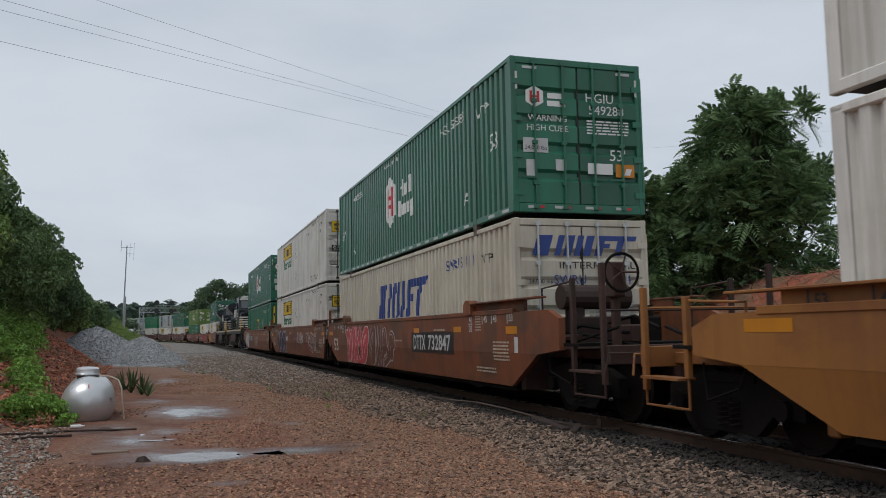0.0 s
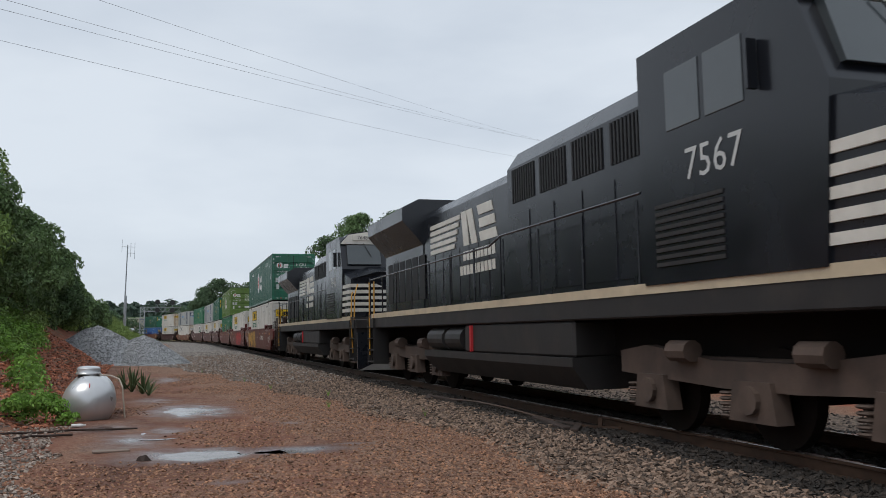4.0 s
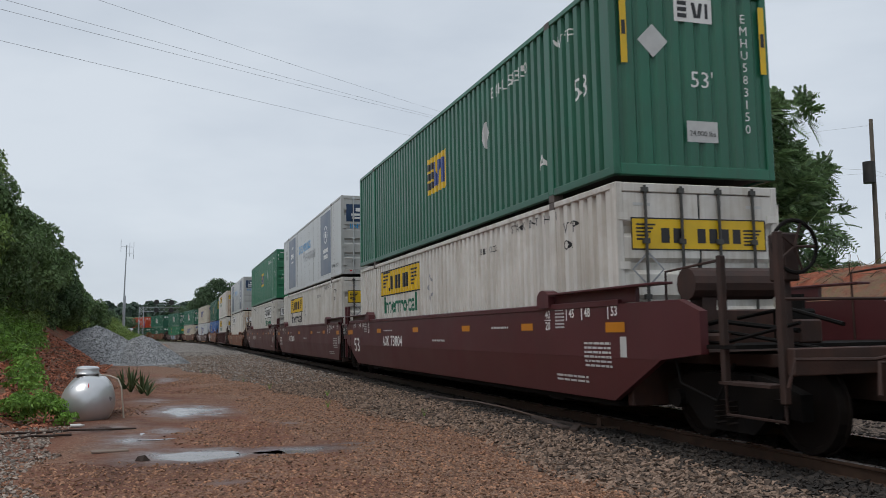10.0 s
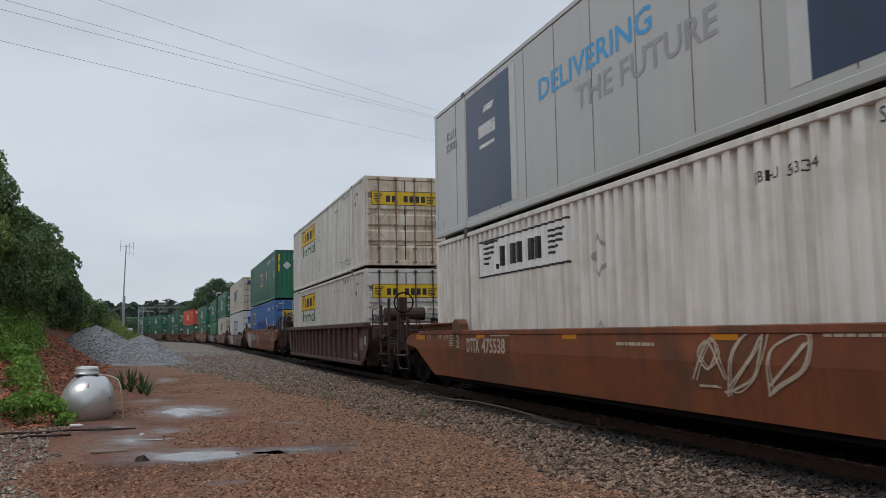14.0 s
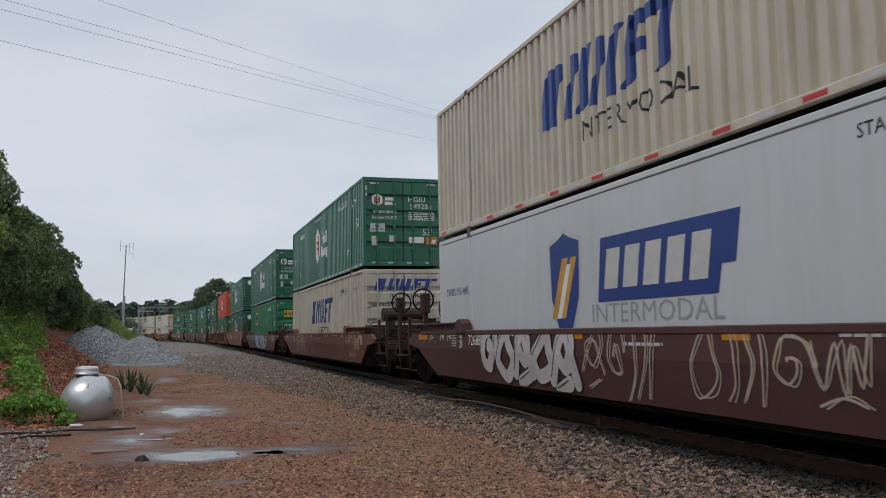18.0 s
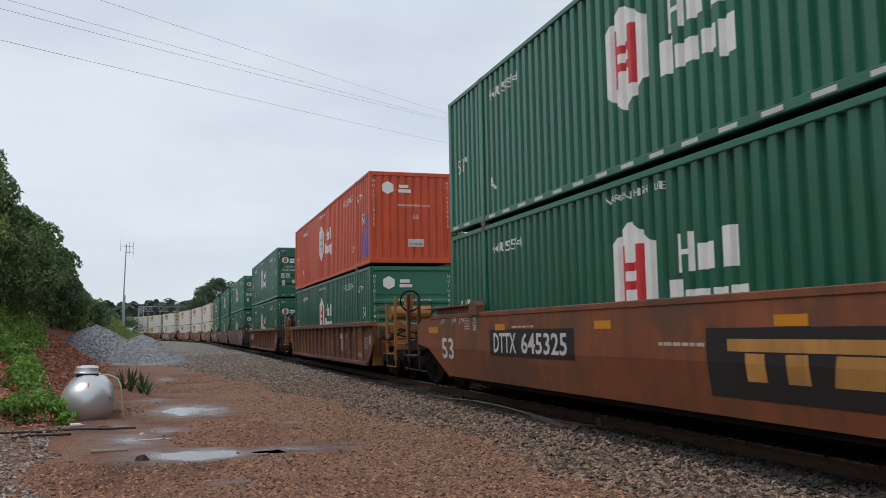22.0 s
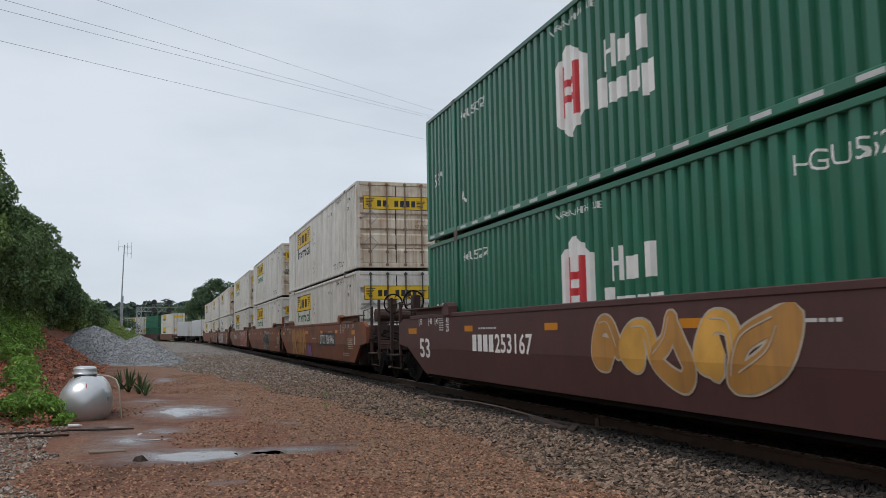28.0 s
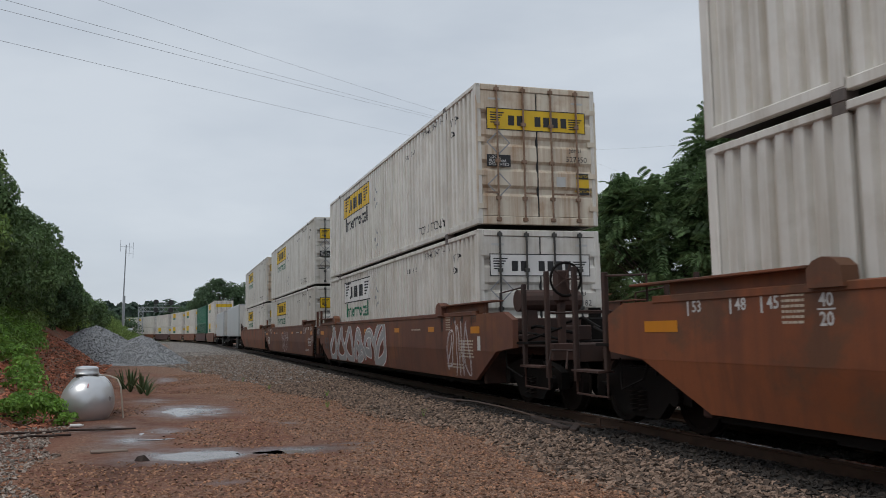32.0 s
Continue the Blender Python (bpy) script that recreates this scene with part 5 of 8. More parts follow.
def shield_marks(c, number="951445"):
    """Plain-sided container with a shield and a slanted name panel."""
    W_ = SMOOTH_SIDE
    sh = [(-0.5, 0.62), (-0.2, 0.7), (0, 0.78), (0.2, 0.7), (0.5, 0.62), (0.46, -0.2), (0.25, -0.62), (0, -0.85), (-0.25, -0.62), (-0.46, -0.2)]
    patch(c, poly([(a * 1.12, b * 1.1) for a, b in sh]), 1.85, 1.6, "silver", wall=W_, name="shield")
    patch(c, poly([(a * 1.0, b * 1.0) for a, b in sh]), 1.85, 1.6, "blue", wall=W_, name="shield", lift=0.007)
    patch(c, merge(*[rect(0.2, 0.9, -0.16 + 0.28 * k, -0.1, 0.45) for k in range(2)]), 1.85, 1.65, "gold", wall=W_, name="shield_device", lift=0.010)
    patch(c, rect(0.14, 0.8, -0.02, -0.2, 0.45), 1.85, 1.7, "white", wall=W_, name="shield_stripe", lift=0.011)
    patch(c, poly([(-1.42, -0.42), (1.3, -0.42), (1.38, -0.1), (1.62, -0.1), (1.74, 0.46), (-1.3, 0.46)]), -0.6, 1.72, "blue", wall=W_, name="name_panel")
    patch(c, merge(*[rect(0.36, 0.54, -1.0 + 0.5 * k, 0.02, 0.2) for k in range(5)]), -0.6, 1.72, "silver", wall=W_, name="name_mark", lift=0.007)
    lettering(c, "INTERMODAL", 0.26, -0.5, 1.15, "grey", wall=W_, name="word", width=3.0)
    lettering(c, f"SWRU {number}", 0.16, 6.9, 1.75, "blue", wall=W_)
    lettering(c, "STACK LIMIT 3 HIGH", 0.13, -4.8, 2.6, "black", wall=W_)
    lettering(c, "WTP", 0.16, -6.4, 2.55, "black", wall=W_)
    lettering(c, "53'", 0.26, -7.3, 2.5, "black", wall=W_)
    patch(c, poly([(a * 0.34, b * 0.36) for a, b in sh]), -0.72, 2.18, "blue", False, name="shield")
    patch(c, rect(0.07, 0.34, 0, 0, 0.4), -0.68, 2.16, "gold", False, lift=0.007, name="shield_stripe")
    patch(c, merge(*[rect(0.17, 0.24, -0.4 + 0.21 * k, 0, 0.12) for k in range(5)]), 0.25, 2.2, "blue", False, name="name_mark")
    lettering(c, "INTERMODAL", 0.11, 0.25, 1.98, "grey", False, name="word", width=1.0)
    lettering(c, "SWRU " + number, 0.16, -0.05, 1.5, "blue", False)
    small_print(c, 0.5, 1.0, 0.7, 0.36, "grey", False, 6, seed=5)


def reefer_marks(c, number="329418"):
    """Smooth refrigerated container with dark picture panels."""
    W_ = SMOOTH_SIDE
    for y, w in ((4.85, 1.6), (-4.6, 2.0), (-1.8, 3.2)) if number == "x" else ((4.8, 2.3), (-4.8, 2.3)):
        patch(c, rect(w, 2.4), y, 1.5, "navy", wall=W_, name="picture_panel")
        patch(c, rect(0.28, 2.4, w / 2 + 0.14 if y > 0 else -w / 2 - 0.14), y, 1.5, "silver", wall=W_, name="panel_edge")
    patch(c, merge(rect(0.9, 0.24, 0, 0.1), rect(0.5, 0.12, 0.1, 0.5, 0.8), rect(0.8, 0.07, 0, -0.2)), 4.8, 1.75, "white", wall=W_, name="name_mark")
    ring = merge(*[poly([(0.42 * math.cos(a), 0.36 * math.sin(a)), (0.42 * math.cos(a + 0.4), 0.36 * math.sin(a + 0.4)), (0.34 * math.cos(a + 0.4), 0.29 * math.sin(a + 0.4)), (0.34 * math.cos(a), 0.29 * math.sin(a))]) for a in np.arange(0, 6.28, 0.4)])
    patch(c, merge(ring, rect(0.4, 0.24), rect(1.1, 0.16, 0, -0.62), rect(0.9, 0.16, 0, -0.86)), -4.8, 1.85, "white", wall=W_, name="emblem")
    lettering(c, "DELIVERING", 0.36, 0.7, 1.9, "sky", wall=W_, name="word", bold=True, width=3.4)
    lettering(c, "THE FUTURE", 0.36, -0.6, 1.4, "grey", wall=W_, name="word", bold=True, width=3.4)
    lettering(c, "TOP LIFT ONLY", 0.13, -6.8, 0.5, "black", wall=W_)
    lettering(c, "KLLU", 0.18, 6.9, 2.2, "black", wall=W_)
    lettering(c, number, 0.18, 6.9, 1.95, "black", wall=W_)
    for x, k in ((-0.62, 0), (0.62, 1)):
        patch(c, rect(0.98, 0.62), x, 2.27, "navy", False)
        patch(c, merge(rect(0.3, 0.13, 0, 0.12), rect(0.62, 0.08, 0, -0.06), rect(0.55, 0.07, 0, -0.18)) if k == 0 else merge(rect(0.55, 0.16, 0, -0.04), rect(0.42, 0.06, 0, 0.12, 0.8), rect(0.6, 0.04, 0, -0.18)), x, 2.27, "white", False, lift=0.007, name="name_mark")
    lettering(c, "INTERMODAL", 0.17, 0.0, 1.80, "sky", False, name="word", bold=True, width=1.95)
    lettering(c, "KLLU " + number, 0.09, 0.55, 2.68, "black", False)
    lettering(c, "MAX GROSS   67,200 LBS", 0.075, 0.6, 1.6, "black", False)
    lettering(c, "TARE", 0.075, 0.25, 1.42, "black", False)
    lettering(c, "13,250 LBS", 0.075, 0.85, 1.42, "black", False)
    for x in (-0.9, -0.3, 0.3, 0.9):
        patch(c, rect(0.2, 0.05), x, 0.22, "red", False, wall=-CL / 2, name="reflector")
    for k in range(12):
        y = -6.6 + k * 1.2
        part("panel_seam", Shape().box(-CW / 2 + 0.009, -CW / 2 + 0.014, y - 0.008, y + 0.008, 0.24, CH - 0.1), CASTING, c)


def far_container(paint, sign=None):
    """A container that stays far off: fewer parts."""
    P = PAINT[paint]
    c = thing("shipping_container", "white container far back in the train" if paint != "hub" else "green container far back in the train", "shipping container", "containers on the train")
    hw, hl = CW / 2, CL / 2
    for k in (1, -1):
        part("side_wall", wall_sheet(SIDE, k, 0.1, CH - 0.05, "side_wall", P), P, c)
    part("roof", Shape().box(-hw, hw, -hl, hl, CH - 0.06, CH), P, c)
    part("floor", Shape().box(-hw, hw, -hl, hl, 0.02, 0.12), P, c)
    part("front_wall", Shape().box(-hw, hw, hl - 0.08, hl, 0.1, CH - 0.05), P, c)
    for k in (-1, 1):
        part("door", Shape().box(*sorted((k * 0.02, k * (hw - 0.01))), -hl + 0.02, -hl + 0.08, 0.12, CH - 0.06, 0.02), P, c)
        part("corner_post", Shape().box(*sorted((k * (hw - 0.08), k * hw)), -hl, -hl + 0.1, 0.05, CH), P, c)
        for x in (0.3, 0.86):
            part("locking_bar", Shape().tube((k * x, -hl, 0.15), (k * x, -hl, CH - 0.1), 0.022, 6), DARK_BAR, c)
    if sign:
        patch(c, rect(3.9, 0.85), 3.45, 2.3, sign)
        patch(c, rect(3.2, 0.4), 3.4, 1.65, "green", name="name_mark")
        patch(c, rect(2.15, 0.44), 0.0, 2.2, sign, False)
    return c


MODELS = {}


def container(key):
    """A model of each livery, built when first asked for, then copied."""
    if key in MODELS:
        return copy_thing(MODELS[key], Matrix())
    if key.startswith("far:"):
        MODELS[key] = far_container(*{"w": ("white", "yellow"), "p": ("white",), "g": ("hub",)}[key[4]])
        return MODELS[key]
    num = str(500000 + sum(ord(ch) * (i + 7) * 131 for i, ch in enumerate(key)) % 99999)
    kind = key.split(":")[0]
    if kind == "hub":
        v = key.split(":")[1]
        end = "ribs" if v == "rib" else "doors"
        c = container_body(key, "hub", end, bars=PAINT["hub"], reflectors="silver" if v != "plain" else None, label="dark green corrugated container with a hexagon emblem, in a stack")
        hub_marks(c, end, number=("HGIU", num), plain=v == "plain")
    elif kind == "lime":
        c = container_body(key, "hub_light", "doors", bars=PAINT["hub_light"], label="faded light green corrugated container with a hexagon emblem")
        hub_marks(c, "doors", number=("HGIU", "639793"))
    elif kind == "orange":
        c = container_body(key, "orange", "flutes", label="sun-faded orange container with a white hexagon emblem")
        hub_marks(c, "flutes", number=("HGIU", "634675"), plain=True)
        for x, z, w, h in ((-6.9, 0.85, 0.5, 0.6), (-7.6, 1.0, 0.6, 1.3), (-7.2, 0.6, 0.9, 0.5)):
            patch(c, rect(w, h), x, z, "purple", name="paint_patch")
    elif kind == "emp":
        end = key.split(":")[1]
        c = container_body(key, "emp" if end != "flutes" else "hub", end, bars=PAINT["emp"], label="green corrugated container with a yellow square sign")
        emp_marks(c, end, ("EMHU", num), 3.4 if key.endswith(":b") else 1.25 if key.endswith(":c") else 0.0, 2.0 if key.endswith(":b") else 1.68 if key.endswith(":c") else 1.6)
    elif kind == "blue":
        c = container_body(key, "blue", "doors", label="patched blue corrugated container with a yellow square sign")
        emp_marks(c, "doors", ("EMHU", "201492"), at=5.0, z=2.03)
        patch(c, rect(6.05, 0.6), 0.1, 1.5, "blue", name="paint_patch")
    elif kind == "jb":
        v = key.split(":")[1]
        rusty = "r" in v
        c = container_body(key, "white", "doors", bars=RUSTY_BAR if rusty else DARK_BAR, end_paint="rusty" if rusty else "white",
                           label="rust-stained white container with a yellow sign" if rusty else "off-white corrugated container with a sign panel")
        jb_marks(c, "white" if "w" in v else "yellow", num, None if "o" in v else "green" if "k" not in v else "black", "c" in v, 3.75 if "s" in v else -3.3 if "q" in v else 3.45)
    elif kind == "swift":
        c = container_body(key, "cream", "doors", bars=RUSTY_BAR if "r" in key else ZINC, reflectors="red" if "r" in key else None, label="cream corrugated container with a slanted blue name panel")
        swift_marks(c, "blue", num, at=0.47 if "r" in key else -0.2, z=1.65 if "r" in key else 1.8)
    elif kind == "shield":
        c = container_body(key, "smooth", "doors", True, label="smooth white container with a shield emblem")
        shield_marks(c)
    elif kind == "reefer":
        c = container_body(key, "reefer", "doors", True, label="smooth white refrigerated container with navy picture panels")
        reefer_marks(c, key.split(":")[1])
    else:
        c = container_body(key, "white", "doors", bars=DARK_BAR, label="plain white corrugated container")
        lettering(c, "TOP LIFT ONLY", 0.2, -4.9, 0.42, "black")
    MODELS[key] = c
    return c

# ---- running gear ----
def truck_parts(car, y, big=False):
    """A two-axle freight truck under the car at y, as parts of it."""
    r = 0.483 if big else 0.457
    b = part("truck", Shape().box(-1.05, 1.05, y - 0.2, y + 0.2, 0.42, 0.72, 0.03), GRIME, car, "greasy black two-axle truck")
    for sx in (-1, 1):
        pl = [(-1.16, 0.36), (-1.16, 0.62), (-0.85, 0.72), (-0.42, 0.80), (0.42, 0.80), (0.85, 0.72), (1.16, 0.62), (1.16, 0.36), (0.72, 0.40), (0.44, 0.16), (-0.44, 0.16), (-0.72, 0.40)]
        fr = Shape().prism([(y + a, z) for a, z in pl], 0, *sorted((sx * 0.96, sx * 1.10))).box(*sorted((sx * 1.10, sx * 1.13)), y - 0.46, y + 0.46, 0.70, 0.78)
        for k in (-0.89, 0.89):
            fr.tube((sx * 1.06, y + k, r), (sx * 1.17, y + k, r), 0.11, 10)
        part("side_frame", fr, GRIME, b)
        for k in (-0.1, 0.1):
            part("spring", Shape().pipe([(sx * 1.10 + 0.075 * math.cos(j * 0.9), y + k + 0.075 * math.sin(j * 0.9), 0.22 + j * 0.0082) for j in range(38)], 0.014, 4), RUSTWHEEL, b)
    for k in (-0.89, 0.89):
        for sx in (-1, 1):
            prof = [(0.0, 0.10), (0.02, r - 0.07), (0.0, r - 0.06), (0.0, r - 0.005), (0.05, r), (0.10, r), (0.105, r + 0.028), (0.135, r + 0.025), (0.135, r - 0.06), (0.1, r - 0.08), (0.09, 0.1)]
            s = Shape()
            n = 24
            vs = [(sx * (0.82 - p), y + k + q * math.cos(2 * math.pi * i / n), r + q * math.sin(2 * math.pi * i / n)) for p, q in prof for i in range(n)]
            fs = [(j * n + i, j * n + (i + 1) % n, (j + 1) * n + (i + 1) % n, (j + 1) * n + i) for j in range(len(prof) - 1) for i in range(n)]
            part("wheel", s.add(vs, fs), RUSTWHEEL, b)
        part("axle", Shape().tube((-0.95, y + k, r), (0.95, y + k, r), 0.085, 10), GRIME, b)
    return b


def ladder(car, x, y, z0, z1, material, w=0.42):
    s = Shape().box(x - 0.02, x + 0.02, y - w / 2 - 0.025, y - w / 2 + 0.025, z0, z1).box(x - 0.02, x + 0.02, y + w / 2 - 0.025, y + w / 2 + 0.025, z0, z1)
    for z in np.arange(z0 + 0.05, z1, 0.36):
        s.tube((x, y - w / 2, z), (x, y + w / 2, z), 0.014, 6)
    part("ladder", s, material, car)


def coupler_end(car, k, M, wheel, tall=2.2):
    """Platform, steps, posts, brake wheel and coupler at the end on side k (-1: towards the camera)."""
    E = CARS["gold"] if M in (CARS["rust"], CARS["gold"]) else RUST_END

    def yy(a, b):
        return sorted((k * a, k * b))
    part("end_platform", Shape().box(-0.95, 0.95, *yy(8.3, 11.4), 0.86, 1.0, 0.01).box(-0.35, 0.35, *yy(8.3, 11.5), 0.55, 0.9), E, car)
    part("end_sill", Shape().box(-1.35, 1.35, *yy(11.25, 11.4), 0.82, 1.08, 0.01), E, car)
    part("walkway", Shape().box(-1.4, 1.4, *yy(9.5, 10.6), 1.06, 1.10), GRIME, car)
    part("bulkhead", Shape().box(-1.30, 1.30, *yy(8.2, 8.35), 0.30, 1.52, 0.02), E, car)
    part("coupler", Shape().box(-0.1, 0.1, *yy(11.4, 11.85), 0.76, 0.94, 0.02).box(-0.2, 0.16, *yy(11.78, 12.06), 0.70, 1.02, 0.05), GRIME, car)
    part("air_hose", Shape().pipe([(0.35, k * 11.35, 0.8), (0.4, k * 11.6, 0.5), (0.25, k * 11.95, 0.36), (0.0, k * 12.03, 0.40)], 0.025, 6), BLACK_SEAL, car)
    for x in (-1.36, 1.36):
        part("grab_post", Shape().box(x - 0.035, x + 0.035, *yy(11.22, 11.30), 0.55, tall, 0.008), E, car)
        part("grab_post", Shape().box(x - 0.035, x + 0.035, *yy(10.32, 10.40), 0.72, tall - 0.15, 0.008), E, car)
        part("step", Shape().pipe([(x, k * 10.36, 0.95), (x, k * 10.36, 0.38), (x, k * 11.26, 0.38), (x, k * 11.26, 0.95)], 0.018, 6).box(x - 0.12, x + 0.12, *yy(10.4, 11.2), 0.70, 0.73), E, car)
        part("hand_hold", Shape().pipe([(x, k * 9.3, 1.1), (x, k * 9.3, tall - 0.25), (x, k * 10.3, tall - 0.2)], 0.016, 6), E, car)
    part("cross_rail", Shape().pipe([(-1.36, k * 11.26, 1.55), (1.36, k * 11.26, 1.55)], 0.018, 6), E, car)
    if wheel:
        part("air_reservoir", Shape().tube((-0.95, k * 9.1, 1.82), (0.25, k * 9.1, 1.82), 0.2, 14).box(-0.8, -0.6, *yy(8.95, 9.2), 1.05, 1.65), E, car, "horizontal brake air reservoir")
        bw = part("brake_wheel", Shape().ring((-0.85, k * 10.9, 2.1), (0, 1, 0), 0.27, 0.022, 20, 6), GRIME, car, "round hand-brake wheel")
        sp = Shape().box(-0.95, -0.75, *yy(10.6, 10.85), 1.75, 2.25, 0.02)
        for j in range(5):
            a = j * 2 * math.pi / 5
            sp.tube((-0.85, k * 10.9, 2.1), (-0.85 + 0.26 * math.cos(a), k * 10.9, 2.1 + 0.26 * math.sin(a)), 0.014, 5)
        part("brake_gear", sp.box(-0.9, -0.8, *yy(10.65, 10.75), 1.05, 1.8), E, bw)
        part("brake_valve", Shape().box(0.35, 0.75, *yy(9.0, 9.35), 1.05, 1.5, 0.03).tube((0.55, k * 9.2, 1.5), (0.55, k * 9.2, 1.68), 0.12, 10), GRIME, car)
    part("uncoupling_lever", Shape().pipe([(-1.45, k * 11.42, 0.72), (-1.40, k * 11.46, 0.98), (-0.5, k * 11.5, 0.96), (-0.15, k * 11.62, 1.04)], 0.018, 6), E, car, "bent uncoupling lever")
    part("brake_linkage", Shape().pipe([(-0.7, k * 8.4, 1.22), (-0.72, k * 9.4, 1.36), (-0.6, k * 10.6, 1.24)], 0.03, 6).pipe([(-1.2, k * 8.4, 1.46), (-1.24, k * 9.0, 1.16), (-1.24, k * 10.2, 1.12), (-1.1, k * 11.2, 1.32)], 0.02, 6)
         .pipe([(0.3, k * 8.4, 1.4), (0.1, k * 9.6, 1.5), (-0.2, k * 10.8, 1.3)], 0.025, 6).pipe([(-1.3, k * 9.3, 1.06), (-1.34, k * 9.5, 0.66), (-1.3, k * 10.1, 0.5), (-1.2, k * 10.3, 0.9)], 0.016, 6), GRIME, car)
    part("junction_box", Shape().box(-1.28, -1.02, *yy(9.0, 9.34), 1.10, 1.44, 0.02).box(-0.5, -0.2, *yy(10.1, 10.5), 1.10, 1.36, 0.02).tube((-1.15, k * 9.7, 1.14), (-1.15, k * 10.15, 1.14), 0.09, 10), RUST_END, car)
    part("brake_pipe", Shape().pipe([(-1.1, k * 8.5, 1.30), (-1.1, k * 10.2, 1.22), (-0.4, k * 11.1, 1.0)], 0.022, 6), GRIME, car)


def joint_end(car, k, M, truck):
    """The end that rests on a shared truck."""
    def yy(a, b):
        return sorted((k * a, k * b))
    part("end_casting", Shape().box(-0.55, 0.55, *yy(8.4, 9.75), 0.72, 1.12, 0.03), M, car)
    part("end_bulkhead", Shape().box(-1.32, 1.32, *yy(8.2, 8.35), 0.30, 1.56, 0.02), RUST_END, car)
    part("deck_plate", Shape().box(-1.25, 1.25, *yy(8.35, 9.35), 1.40, 1.44), GRIME, car)
    for x in (-1.42, 1.42) if k > 0 else ():
        part("end_panel", Shape().box(x - 0.04, x + 0.04, 9.46, 10.05, 1.10, 1.58, 0.01), M, car)
    for x in (-1.4, 1.4):
        part("grab_post", Shape().box(x - 0.04, x + 0.04, *yy(9.40, 9.48), 0.5, 2.15, 0.01), M, car)
    ladder(car, -1.45, k * 9.05, 0.45, 1.55, GRIME)
    if truck:
        truck_parts(car, k * 9.83, True)


def well_car(paint, ribbed, front, back, top=1.67):
    key = (paint, ribbed, front, back, top)
    if key in MODELS:
        return copy_thing(MODELS[key], Matrix())
    M = CARS[paint]
    words = {"orange": "weathered orange-brown", "brown": "rust-brown", "maroon": "maroon red", "plum": "plum-coloured", "dark": "dark brown", "gold": "faded gold", "rust": "rust and gold"}[paint]
    car = thing("well_car", f"{words} {'ribbed ' if ribbed else ''}well car carrying stacked containers", "railway car", "well cars of the train")
    for sx in (-1, 1):
        out = 1.40 if ribbed else 1.47
        def xs(a, b):
            return sorted((sx * a, sx * b))
        if ribbed:
            pl = [(-8.05, 0.34), (8.05, 0.34), (8.5, 0.62), (8.85, 0.95), (8.85, 1.5), (-8.85, 1.5), (-8.85, 0.95), (-8.5, 0.62)]
            part("side_sheet", Shape().prism(pl, 0, *xs(1.36, 1.40)), M, car)
            part("top_chord", Shape().box(*xs(1.33, 1.52), -8.9, 8.9, 1.46, 1.60, 0.015), M, car, "sun-bleached top edge")
            part("bottom_chord", Shape().box(*xs(1.35, 1.45), -8.05, 8.05, 0.30, 0.42, 0.012), M, car)
            for k in range(17):
                y = -7.6 + k * 0.95
                part("rib", Shape().prism([(sx * 1.40, 0.40), (sx * 1.44, 0.40), (sx * 1.50, 1.46), (sx * 1.40, 1.46)], 1, y - 0.05, y + 0.05), M, car)
        else:
            fa, ba = (10.1 if front == "A" else 8.8), (10.1 if back == "A" else 9.45)
            fl = 9.3 if front == "A" else 8.6
            pl = [(-fl, 0.92), (9.3, 0.92), (ba, 1.0), (ba, top - 0.2), (ba - 0.4, top - 0.06), (0.4 - fa, top - 0.06), (-fa, top - 0.2), (-fa, 1.0)]
            part("side_sill", Shape().prism(pl, 0, *xs(1.37, 1.47)), M, car)
            s = Shape()
            a, b = 1.468, 1.395
            v = [(sx * a, -fl, 0.92), (sx * a, 9.3, 0.92), (sx * b, 8.05, 0.36), (sx * b, -8.05, 0.36), (sx * 1.38, -fl, 0.92), (sx * 1.38, 9.3, 0.92), (sx * 1.315, 8.05, 0.36), (sx * 1.315, -8.05, 0.36)]
            part("lower_side", s.add(v, [(0, 1, 2, 3), (7, 6, 5, 4), (0, 3, 7, 4), (1, 5, 6, 2), (3, 2, 6, 7), (0, 4, 5, 1)]), M, car)
            part("top_chord", Shape().box(*xs(1.33, 1.485), -8.35, 9.0, top - 0.09, top, 0.012), M, car)
        for k in () if ribbed else (-1, 1):
            part("guide_shelf", Shape().box(*xs(1.34, 1.54), *sorted((k * 6.36, k * (9.42 if (front, back)[k > 0] == "A" or k > 0 else 8.75))), top + 0.13, top + 0.16, 0.006), M, car, "thin guide shelf on brackets")
            part("guide_web", Shape().prism([(k * 6.36, top - 0.05), (k * 8.7, top - 0.05), (k * 8.7, top + 0.13), (k * 6.36, top + 0.13)], 0, *xs(1.36, 1.42)), M, car)
            high = top + 0.22
            part("guide_bracket", Shape().prism([(k * 5.93, top - 0.05), (k * 6.36, top - 0.05), (k * 6.36, high - 0.10), (k * 6.28, high - 0.03), (k * 6.16, high), (k * 6.04, high - 0.02), (k * 5.95, high - 0.09)], 0, *xs(1.34, 1.53)), M, car)
    part("well_floor", Shape().box(-1.31, 1.31, -8.0, 8.0, 0.28, 0.34), GRIME, car)
    for y in (-6.1, 6.1):
        part("cross_beam", Shape().box(-1.30, 1.30, y - 0.25, y + 0.25, 0.24, 0.356), GRIME, car)
    for k, kind in ((-1, front), (1, back)):
        if kind == "A":
            coupler_end(car, k, M, (k == -1) == (paint != "dark" or ribbed), 2.2 if top > 1.5 else 1.8)
            truck_parts(car, k * 10.0)
        else:
            joint_end(car, k, M, k == 1)
    MODELS[key] = car
    return car


